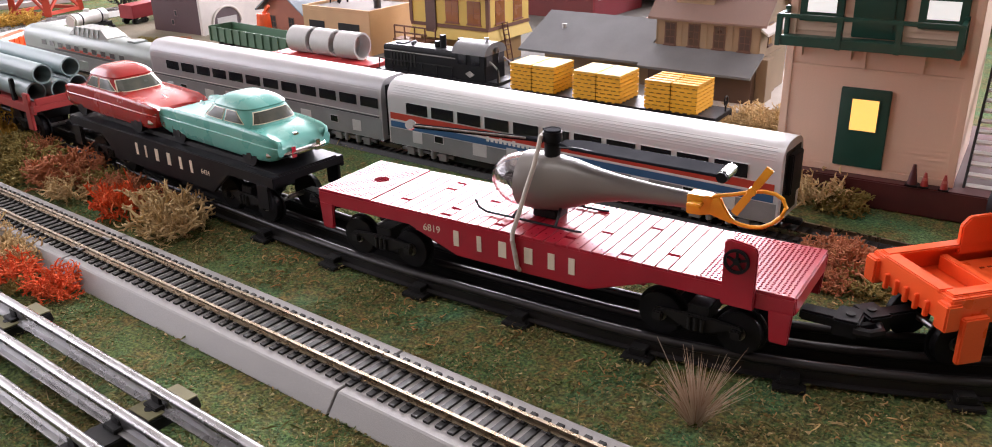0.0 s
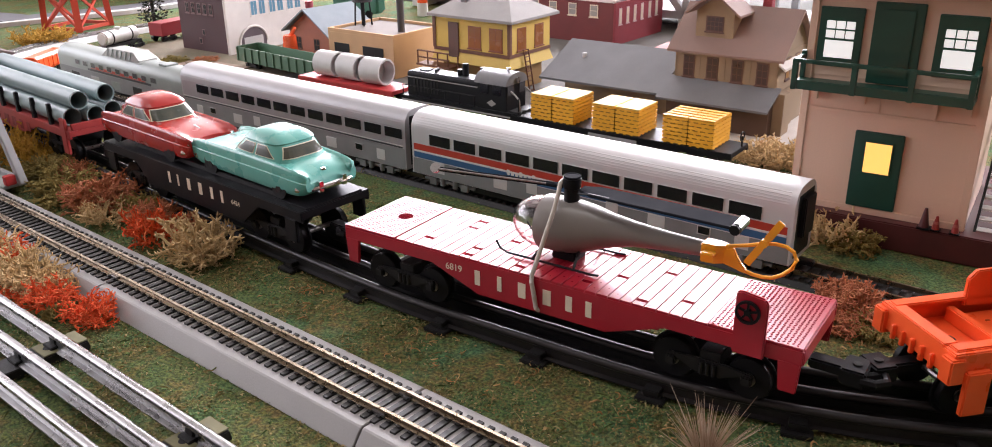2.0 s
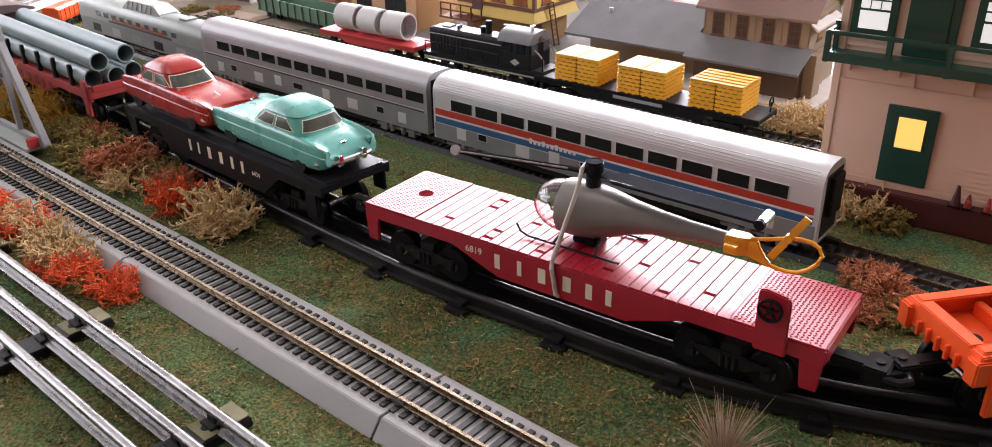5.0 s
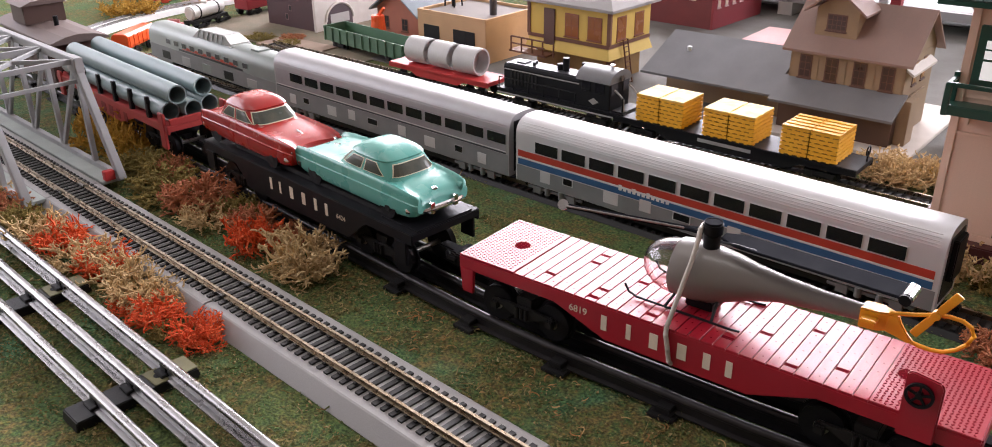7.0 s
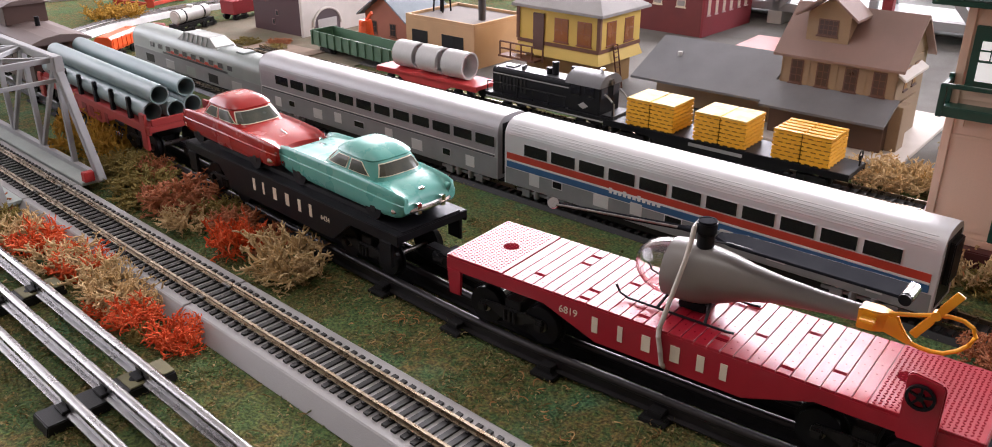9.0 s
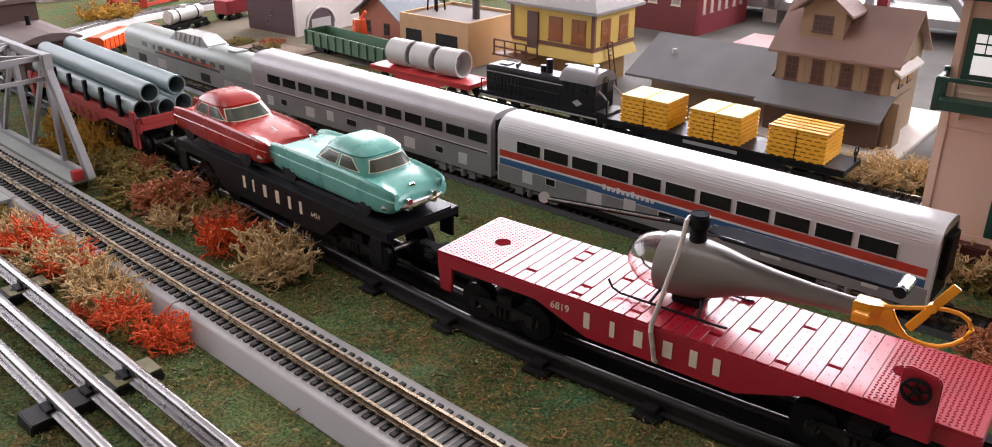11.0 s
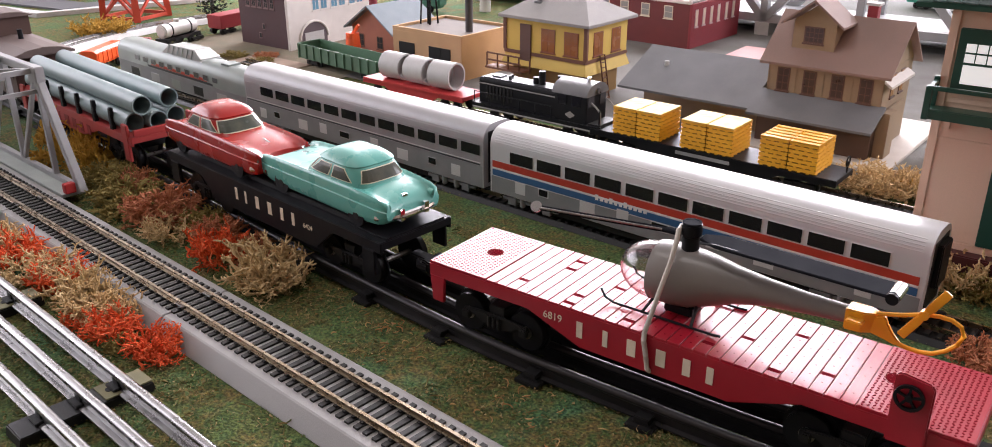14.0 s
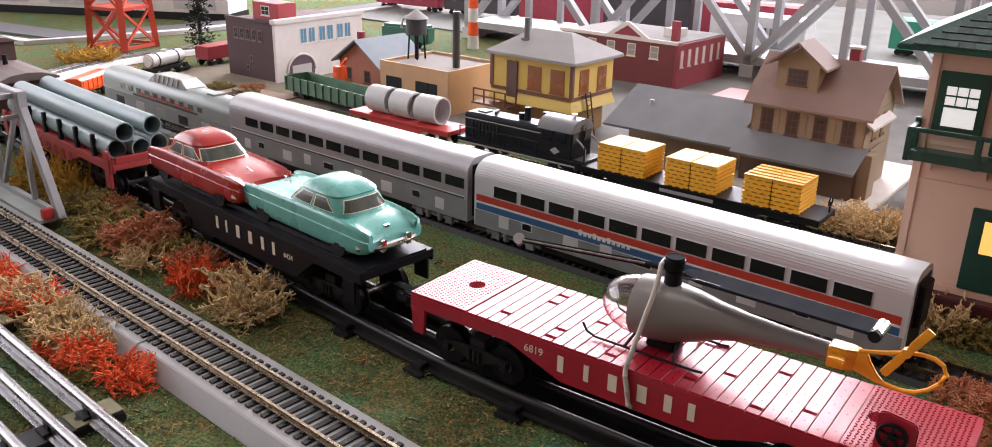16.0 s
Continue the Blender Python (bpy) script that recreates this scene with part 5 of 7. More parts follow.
def signal_tower():
    """The tall beige switch tower with green joinery, balcony and outside stair."""
    t = thing("signal_tower", 234, 251, 9.8, 1.0, "beige plastic switch tower with dark green joinery, balcony and stair", "tower")
    t.scale = (1.1, 1.1, 0.98)
    w0, w1, d = -49, 49, 90
    part("plinth", bx(w0 - 8, w1 + 40, -9, d + 46, -10, 9), MAROON, t, "maroon base", bevel=0.8)
    wall = part("wall", bx(w0, w1, 0, d, 9, 156), TOWERW, t, bevel=0.5)
    clapboards(wall, w0 + 3, w1 - 3, 11, 78, 0, 3.35, TOWERW)
    clapboards(wall, w0 + 3, w1 - 3, 100, 154, 0, 3.35, TOWERW)
    for x in (w0, w1 - 3.4):
        part("corner_board", bx(x - 0.6, x + 3.8, -1.3, 2, 9, 156), TOWERW, t, bevel=0.3)
    part("belt_board", bx(w0, w1, -1.2, 0, 76.4, 78.4), TOWERW, t, bevel=0.3)
    for x in (-6, 24):
        part("panel_strip", bx(x - 0.6, x + 0.6, -1.0, 0, 78, 96), TOWERW, t)
    part("skirt_board", bx(w0, w1, -1.4, 0, 9, 13.5), TOWERW, t, bevel=0.3)
    # lower door with a lamp lit behind its pane
    dr = part("door", bx(-16, 11, -2.2, 0.4, 14, 66), GREEN, t, "dark green door with a lit pane", bevel=0.4)
    part("pane_frame", bx(-10, 6, -2.7, -2.1, 38, 60), GREEN, dr, bevel=0.2)
    part("lit_pane", bx(-9.2, 5.2, -2.9, -2.4, 38.8, 59.2), GLOW, dr, "pane glowing warm yellow")
    # upper floor
    up = part("door", bx(-15, 11, -2.4, 0.4, 98, 149), GREEN, t, "dark green panelled door", bevel=0.4)
    part("door_panel", bx(-10.5, 6.5, -2.9, -2.2, 103, 145), GREEN, up, bevel=0.5)
    for cx in (-32, 30):
        f = part("window", bx(cx - 12, cx + 12, -2.2, 0.4, 106, 144), GREEN, t, "green-framed window with lit white panes", bevel=0.4)
        part("lower_sash", bx(cx - 7.8, cx + 7.8, -2.7, -2.1, 112, 123), LITPANE, f)
        for i in range(3):
            for j in range(2):
                part("pane", bx(cx - 7.8 + i * 5.4, cx - 3.1 + i * 5.4, -2.7, -2.1, 124.6 + j * 6.0, 129.4 + j * 6.0), LITPANE, f)
    # balcony
    bal = part("balcony", bx(w0 - 3, w1 - 6, -20, 0, 93.4, 97), GREEN, t, "dark green balcony", bevel=0.4)
    for y in (-19, ):
        part("top_rail", bx(w0 - 3, w1 - 6, y - 1.2, y + 1.2, 110.5, 113), GREEN, bal, bevel=0.4)
        part("bottom_rail", bx(w0 - 3, w1 - 6, y - 1.2, y + 1.2, 96, 99.5), GREEN, bal, bevel=0.4)
        for x in (w0 - 1.5, -18, 12, w1 - 7.5):
            part("post", bx(x - 1.6, x + 1.6, y - 1.4, y + 1.4, 93, 112.6), GREEN, bal, bevel=0.3)
    for x in (w0 - 1.5, w1 - 7.5):
        part("side_rail", bx(x - 1.2, x + 1.2, -18, 0, 110.5, 112.8), GREEN, bal, bevel=0.3)
        part("end_post", bx(x - 1.4, x + 1.4, -3, 0, 97, 115), GREEN, bal, bevel=0.3)
    for x in (w0 + 8, -14, 24, w1 - 8):
        part("bracket", slab(B(), [(x - 1, 93), (x + 1, 93), (x + 1, 84), (x - 1, 84)], -4, 0), TOWERW, bal)
    # shingled hip roof
    rf = part("roof", loft(B(), [[(w0 - 16, -16, 156), (w1 + 16, -16, 156), (w1 + 16, d + 16, 156), (w0 - 16, d + 16, 156)], [(w0 - 16, -16, 159), (w1 + 16, -16, 159), (w1 + 16, d + 16, 159), (w0 - 16, d + 16, 159)], [(-4, d / 2 - 4, 196), (4, d / 2 - 4, 196), (4, d / 2 + 4, 196), (-4, d / 2 + 4, 196)]]), GREEN, t, "dark green shingled hip roof", bevel=0.4)
    roof_m = mat("green_grey_shingle", (0.035, 0.072, 0.064), 0.25, rnd=0.35)
    sh = finish(box(B(), -3.3, 3.3, -2.5, 2.5, 0, 0.9), "shingle", roof_m)
    run, rise = d / 2 + 12, 37.0
    slope = math.degrees(math.atan2(rise, run))
    for r in range(11):
        f = (r + 0.45) / 11.4
        y = -16 + f * run
        z = 159.2 + f * rise
        half = (w1 + 16) * (1 - f) + 4 * f - 4
        n = int(2 * half / 7.0)
        for k in range(n):
            x = (k - (n - 1) / 2) * 7.0 + (1.75 if r % 2 else -1.75)
            piece("shingle", sh, rf, pose(x * MM, y * MM, z * MM, slope - 3, 0, 0))
    # outside stair on the right flank
    stair = part("stair", box(box(B(), w1 + 6, w1 + 8, 0, 130, 4, 8, Matrix.Rotation(0, 4, "Z")), w1 + 30, w1 + 32, 0, 130, 4, 8), MAROON, t, "outside stair with pale treads")
    tread = finish(box(B(), w1 + 6, w1 + 32, -3.2, 3.2, 0, 1.3), "tread", STRIPEW)
    for k in range(16):
        piece("tread", tread, stair, pose(0, (8 + k * 6.4) * MM, (8 + k * 5.2) * MM))
    for x in (w1 + 5.4, w1 + 32.6):
        part("stringer", beam(B(), (x, 0, 4), (x, 110, 92), 1.4, 5), BLACKM, stair)


signal_tower()


def cone(x, y, z):
    t = thing("traffic_cone", x, y, z, 0, "small red traffic cone standing on the tower's base", "cone", "cones by the tower")
    part("base_plate", bx(-3, 3, -3, 3, 0, 1.0), BLACK, t, bevel=0.3)
    part("cone_body", rod(B(), (0, 0, 1.0), (0, 0, 9.6), 2.4, 14, 0.7), mat("cone_red", (0.30, 0.03, 0.025), 0.4), t, smooth=True)
    part("band", rod(B(), (0, 0, 4.6), (0, 0, 6.2), 1.85, 14, 1.55), mat("cone_band", (0.38, 0.10, 0.08), 0.4), t)


for cx in (273, 284):
    cone(cx, 244, 18.7)
cd = thing("traffic_cone", 266, 244, 18.7, 0, "small dark cone standing on the tower's base", "cone", "cones by the tower", size=1.049)
part("base_plate", bx(-3.6, 3.6, -3.6, 3.6, 0, 1.2), BLACK, cd, bevel=0.3)
part("cone_body", rod(B(), (0, 0, 1.2), (0, 0, 13), 3.0, 14, 0.9), MAROON, cd, smooth=True)


def gable_roof(parent, x0, x1, y0, y1, z, h, over, material, thick=2.0, name="roof"):
    """Two sloping leaves, ridge along x."""
    ym = (y0 + y1) / 2
    k = h / (ym - y0)
    for s in (-1, 1):
        ye = y0 - over if s < 0 else y1 + over
        ze = z - over * k
        part(name, loft(B(), [[(x0 - over, ye, ze), (x0 - over, ym, z + h), (x0 - over, ym, z + h + thick), (x0 - over, ye, ze + thick)], [(x1 + over, ye, ze), (x1 + over, ym, z + h), (x1 + over, ym, z + h + thick), (x1 + over, ye, ze + thick)]]), material, parent)


def depot():
    t = thing("depot", 57.5, 486.2, 0, -2.0, "olive-tan two-storey depot with brown gable roof, dormer and grey lean-to", "depot", size=1.072)
    part("platform", bx(-66, 66, -70, 90, 0, 4), CARDW, t, "pale card platform", bevel=0.5)
    x0, x1, y0, y1 = -46, 46, -36, 36
    part("wall", bx(x0, x1, y0, y1, 4, 71), TANW, t, bevel=0.4)
    for s, xx in ((-1, x0), (1, x1)):
        g = B()
        v = [(xx + (0 if s > 0 else 1), y0, 71), (xx + (0 if s > 0 else 1), y1, 71), (xx + (0 if s > 0 else 1), 0, 102)]
        loft(g, [[(a - 1, b, c) for a, b, c in v], v])
        part("gable", g, TANW, t)
    gable_roof(t, x0, x1, y0, y1, 71, 31, 6, BROWNROOF)
    for k in range(9):
        part("batten", bx(x0 + k * 11.3, x0 + k * 11.3 + 0.9, y0 - 0.35, y0, 44, 70), TANW, t)
    WIN = mat("brown_window", (0.12, 0.06, 0.045), 0.5)
    DARKP = mat("brown_dark_pane", (0.055, 0.03, 0.028), 0.3)
    windows_on(t, "window", [(-33, 44.5), (-11.5, 44.5), (11, 44.5), (33, 44.5)], y0, 10.5, 19, WIN, DARKP, 2, 3)
    windows_on(t, "gable_window", [(-12, 47), (10, 47)], x1, 10, 19, WIN, mat("amber_pane", (0.35, 0.16, 0.03), 0.4), 2, 3, axis="x")
    # dormer
    part("dormer_wall", bx(-32, 2, -29, 0, 74, 101), TANW, t)
    for s in (-1, 1):
        part("dormer_roof", loft(B(), [[(-15, -37, 117), (-15, -2, 117), (-15 + s * 25, -2, 98), (-15 + s * 25, -37, 98)], [(-15, -37, 119), (-15, -2, 119), (-15 + s * 25, -2, 100), (-15 + s * 25, -37, 100)]]), BROWNROOF, t)
    part("dormer_gable", loft(B(), [[(-32, -29, 101), (2, -29, 101), (-15, -29, 114)], [(-32, -28, 101), (2, -28, 101), (-15, -28, 114)]]), TANW, t)
    windows_on(t, "dormer_window", [(-15, 84)], -29, 16, 13, WIN, DARKP, 4, 3)
    # porch roof along the front and the long freight shed roof
    part("porch_roof", loft(B(), [[(x0 - 4, y0 + 1, 42), (x1 + 4, y0 + 1, 42), (x1 + 4, y0 - 29, 28), (x0 - 4, y0 - 29, 28)], [(x0 - 4, y0 + 1, 44), (x1 + 4, y0 + 1, 44), (x1 + 4, y0 - 29, 30), (x0 - 4, y0 - 29, 30)]]), GREYROOF, t, "dark grey porch roof")
    part("porch_wall", bx(x0, x1, y0 - 14, y0, 4, 36), mat("dark_porch_brown", (0.10, 0.055, 0.035), 0.6), t)
    part("side_door", bx(x1, x1 + 1.6, -22, 8, 4, 38), TANW, t, bevel=0.4)
    part("side_wing", bx(x1, x1 + 9, y0 - 4, y0 + 14, 4, 40), TANW, t, bevel=0.4)
    part("door_rail", bx(x1 + 1.6, x1 + 3, -28, 14, 38, 40), TANW, t)
    part("gable_apron", loft(B(), [[(x1, y0, 62), (x1, 24, 62), (x1 + 6, 24, 58), (x1 + 6, y0, 58)], [(x1, y0, 64), (x1, 24, 64), (x1 + 6, 24, 60), (x1 + 6, y0, 60)]]), CARDW, t)
    shed = part("freight_shed_wall", bx(-164, x0, -30, 50, 4, 34), TANW, t)
    part("freight_shed_roof", loft(B(), [[(-176, 2, 56), (x0 - 5, 2, 56), (x0 - 5, -58, 29), (-176, -58, 29)], [(-176, 2, 58), (x0 - 5, 2, 58), (x0 - 5, -58, 31), (-176, -58, 31)]]), GREYROOF, t, "broad grey shingled shed roof")
    part("freight_shed_back_roof", loft(B(), [[(-176, 2, 56), (x0 - 5, 2, 56), (x0 - 5, 60, 30), (-176, 60, 30)], [(-176, 2, 58), (x0 - 5, 2, 58), (x0 - 5, 60, 32), (-176, 60, 32)]]), GREYROOF, t)
    part("roof_knob", rod(B(), (-147, -22, 45), (-147, -22, 50.5), 2.2, 12), CONC, t, smooth=True)
    ch = part("chimney", bx(12, 20, 8, 16, 96, 112), BRICKR, t, "red brick chimney", bevel=0.4)
    part("chimney_cap", bx(10.5, 21.5, 6.5, 17.5, 112, 114), CONC, ch)


depot()


def yellow_house():
    t = thing("yellow_tower", -236.8, 497.7, 0, -3.5, "yellow plastic yard tower with brown trim and a pale hipped roof", "tower", size=1.061)
    hx, y0, y1 = 50, -36, 36
    part("lower_wall", bx(-hx + 6, hx - 6, y0 + 6, y1 - 6, 0, 34), mat("brown_lower_wall", (0.30, 0.17, 0.05), 0.6), t)
    part("skirt_roof", loft(B(), [[(-hx - 3, y0 - 3, 27), (hx + 3, y0 - 3, 27), (hx + 3, y1 + 3, 27), (-hx - 3, y1 + 3, 27)], [(-hx, y0, 37), (hx, y0, 37), (hx, y1, 37), (-hx, y1, 37)]]), YHOUSE, t)
    part("upper_wall", bx(-hx, hx, y0, y1, 36, 74), YHOUSE, t)
    part("belt", bx(-hx - 0.8, hx + 0.8, y0 - 0.8, y1 + 0.8, 38, 41.5), BROWNT, t)
    for x in (-hx, hx):
        part("corner_trim", bx(x - 2, x + 2, y0 - 0.9, y0 + 2, 41, 74), BROWNT, t)
    part("eave", bx(-hx - 4, hx + 8, y0 - 7, y1 + 7, 74, 77), LROOF, t, "pale grey eave", bevel=0.4)
    part("roof", loft(B(), [[(-hx - 3.6, y0 - 6.6, 77), (hx + 7.6, y0 - 6.6, 77), (hx + 7.6, y1 + 6.6, 77), (-hx - 3.6, y1 + 6.6, 77)], [(-hx + 26, -2, 98), (hx - 26, -2, 98), (hx - 26, 2, 98), (-hx + 26, 2, 98)]]), LROOF, t, "pale grey hipped roof")
    ch = part("chimney", rod(B(), (-20, -18, 86), (-20, -18, 110), 2.8, 8), GREYROOF, t)
    part("chimney_foot", bx(-24, -16, -22, -14, 84, 90), GREYROOF, ch)
    WB = mat("red_brown_sash", (0.24, 0.07, 0.03), 0.5)
    WP = mat("brown_glass", (0.30, 0.11, 0.03), 0.25)
    windows_on(t, "window", [(5, 44), (33, 44)], y0, 17, 23, WB, WP, 2, 2)
    windows_on(t, "side_window", [(-15, 44), (16, 44)], hx, 16, 23, WB, WP, 2, 2, axis="x")
    part("door", bx(-30, -16, y0 - 1.4, y0, 28, 69), mat("dark_brown_door", (0.12, 0.06, 0.045), 0.5), t, bevel=0.3)
    lad = part("ladder", rod(rod(B(), (hx + 10, -14, 0), (hx + 2, -14, 44), 0.8, 6), (hx + 10, -6, 0), (hx + 2, -6, 44), 0.8, 6), BROWNT, t)
    rg = B()
    for k in range(9):
        f = (k + 0.5) / 9
        rod(rg, (hx + 10 - 8 * f, -14, 44 * f), (hx + 10 - 8 * f, -6, 44 * f), 0.6, 6)
    part("rung", rg, BROWNT, lad)
    part("lower_door", bx(hx - 6.2, hx - 5, -30, -16, 0, 26), BROWNT, t)
    dk = B()
    box(dk, -hx - 14, -16, y0 - 16, y0, 22, 24)
    for k in range(5):
        rod(dk, (-hx - 12 + k * 14, y0 - 15, 24), (-hx - 12 + k * 14, y0 - 15, 38), 0.9, 6)
    rod(dk, (-hx - 12, y0 - 15, 38), (-18, y0 - 15, 38), 0.9, 6)
    rod(dk, (-hx - 12, y0 - 15, 31), (-18, y0 - 15, 31), 0.9, 6)
    part("stair_landing", dk, BROWNT, t)


yellow_house()


def tan_building():
    t = thing("tan_workshop", -395.1, 497.5, 0, -2.6, "flat-roofed tan workshop with dark openings and a black stack", "workshop", size=1.047)
    x0, x1, y0, y1 = -52, 52, -44, 44
    part("wall", bx(x0, x1, y0, y1, 0, 46), TANB, t, bevel=0.4)
    part("roof", bx(x0 + 3, x1 - 3, y0 + 3, y1 - 3, 46.2, 47), mat("brown_grey_flat_roof", (0.20, 0.17, 0.15), 0.8), t)
    for nm, a in (("parapet", (x0, x1, y0, y0 + 3)), ("parapet", (x0, x1, y1 - 3, y1)), ("parapet", (x0, x0 + 3, y0 + 3, y1 - 3)), ("parapet", (x1 - 3, x1, y0 + 3, y1 - 3))):
        part(nm, bx(*a, 46, 50), TANB, t, bevel=0.3)
    for a, b in ((-42, -18), (4, 22), (22.5, 36)):
        part("dock_opening", bx(a, b, y0 - 0.6, y0 + 0.2, 4, 34), BLACKM, t)
    part("smoke_pipe", rod(B(), (30, -6, 46), (30, -6, 108), 4.2, 16), mat("dark_stack", (0.06, 0.055, 0.06), 0.5), t, "tall dark smoke stack", smooth=True)
    for k, (bx0, bz) in enumerate(((6, 4), (13, 4), (9, 11), (14, 11))):
        part("stacked_bag", bx(bx0, bx0 + 6, y0 - 7, y0 - 1, bz, bz + 6), CARDW, t, bevel=1.2)
    wt = thing("water_tank", -434.8, 501.2, 49.4, -0.4, "small black roof water tank on legs with a pale conical cap", "water tank", size=1.052)
    for q in range(4):
        a = math.pi / 4 + q * math.pi / 2
        part("leg", rod(B(), (10 * math.cos(a), 10 * math.sin(a), 0), (8 * math.cos(a), 8 * math.sin(a), 30), 1.0, 6), BLACK, wt)
    part("riser", rod(B(), (0, 0, 0), (0, 0, 30), 2.4, 10), BLACK, wt)
    part("tank", rod(B(), (0, 0, 28), (0, 0, 46), 12, 24), mat("tank_black", (0.05, 0.05, 0.055), 0.45), wt, smooth=True)
    part("cap", rod(B(), (0, 0, 46), (0, 0, 56), 14, 24, 1.5), LROOF, wt, smooth=True)
    part("spout", tube(B(), [(-10, -4, 48), (-15, -6, 44), (-17, -7, 34)], 1.6, 8), CONC, wt, smooth=True)


tan_building()


def salmon_shed():
    t = thing("brick_shed", -502.5, 512.6, 0, -4.8, "salmon brick shed with a blue-grey gable roof", "shed", size=1.043)
    part("wall", bx(-40, 34, -34, 34, 0, 38), SALMON, t)
    for y in (-34, 33):
        part("gable", loft(B(), [[(-40, y, 38), (34, y, 38), (-3, y, 62)], [(-40, y + 1, 38), (34, y + 1, 38), (-3, y + 1, 62)]]), SALMON, t)
    for s in (-1, 1):
        part("roof", loft(B(), [[(-3, -42, 63), (-3, 40, 63), (-3 + s * 44, 40, 34), (-3 + s * 44, -42, 34)], [(-3, -42, 65), (-3, 40, 65), (-3 + s * 44, 40, 36), (-3 + s * 44, -42, 36)]]), SLATE, t)
    windows_on(t, "window", [(-24, 14), (10, 14)], -34, 11, 15, BROWNT, BLACKM)
    part("chimney", rod(B(), (-20, -16, 48), (-20, -16, 70), 5, 14), BRICKR, t, smooth=True)


salmon_shed()


def brick_white_building():
    t = thing("commercial_building", -676.7, 448.1, 0, -0.5, "building with a dark maroon flank and a white arched front", "building", size=1.029)
    part("flank_wall", bx(-52, 44, 0, 60, 0, 74), BRICKD, t, bevel=0.4)
    part("front_wall", bx(44, 48, -3, 150, 0, 78), WHITEW, t, bevel=0.5)
    part("rear_block", bx(-52, 44, 60, 148, 0, 72), BRICKD, t)
    part("cornice", bx(42, 51, -5, 152, 74, 80), WHITEW, t, bevel=0.6)
    part("parapet", bx(-52, 42, -1.2, 2, 74, 77), BRICKD, t)
    windows_on(t, "flank_window", [(-32, 50), (-20, 50), (-8, 50), (4, 50), (16, 50)], 0, 8, 14, mat("mauve_trim", (0.22, 0.13, 0.13), 0.6), BLACKM)
    windows_on(t, "flank_window", [(-4, 22), (-12, 10)], 0, 6, 8, mat("mauve_trim", (0.22, 0.13, 0.13), 0.6), BLACKM, 1, 1)
    windows_on(t, "front_window", [(44, 46), (58, 46), (76, 46), (90, 46), (108, 46), (122, 46)], 48, 12, 20, WHITEW, mat("blue_pane", (0.13, 0.3, 0.42), 0.3), 2, 1, axis="x")
    arch = [(38 + 22 * math.cos(math.pi * k / 14), 12 + 20 * math.sin(math.pi * k / 14)) for k in range(15)] + [(16, 0), (60, 0)]
    part("arch_opening", loft(B(), [[(48.0, y, z) for y, z in arch], [(48.8, y, z) for y, z in arch]]), mat("arch_shadow", (0.12, 0.09, 0.10), 0.7), t)
    part("arch_trim", tube(B(), [(49, 38 + 23.5 * math.cos(math.pi * k / 14), 12 + 21.5 * math.sin(math.pi * k / 14)) for k in range(15)], 1.6, 6), WHITEW, t)
    part("arch_grille", bx(48.8, 49.4, 22, 54, 8, 20), CONC, t)
    rt = part("roof_stair_head", bx(-20, 30, 20, 50, 74, 96), mat("roof_red", (0.45, 0.05, 0.06), 0.5), t, bevel=0.5)
    windows_on(rt, "roof_window", [(5, 80)], 20, 16, 12, WHITEW, BLACKM)


brick_white_building()


def red_building():
    t = thing("red_brick_building", -262, 830, 0, -4.1, "red brick building with pale windows and a white parapet", "building", size=1.106)
    # front brick is coloured darker for its shade; the side has the lit red
    part("front_wall", bx(-120, 46, -60, 60, 0, 53), mat("shaded_red_brick", (0.17, 0.028, 0.03), 0.6, bump=0.3), t)
    part("side_wall", bx(46, 49, -60, 62, 0, 53), BRICKR, t, bevel=0.4)
    part("parapet", bx(-122, 48, -62, -57, 53, 57), WHITEW, t, bevel=0.5)
    part("parapet_gable", slab(B(), [(-50, 57), (10, 57), (-18, 74), (-24, 74)], -62, -58), WHITEW, t)
    part("gable_panel", slab(B(), [(-40, 58), (0, 58), (-20, 70)], -62.6, -62), BRICKR, t)
    part("roof", bx(-119, 45, -56, 60, 53, 54.5), LROOF, t)
    windows_on(t, "window", [(-100, 34), (-72, 34), (-44, 34), (-14, 34), (18, 34)], -60, 12, 15, CREAM, LROOF, 1, 2)
    windows_on(t, "side_window", [(-48, 26), (-30, 26), (-12, 26), (6, 26), (26, 26), (44, 26)], 49, 7, 20, mat("pink_white_trim", (0.7, 0.5, 0.5), 0.5), CREAM, 1, 2, axis="x")
    part("chimney", bx(28, 36, -40, -32, 54, 78), BRICKR, t)
    part("roof_unit", bx(0, 20, -10, 14, 54.5, 64), WHITEW, t)


red_building()


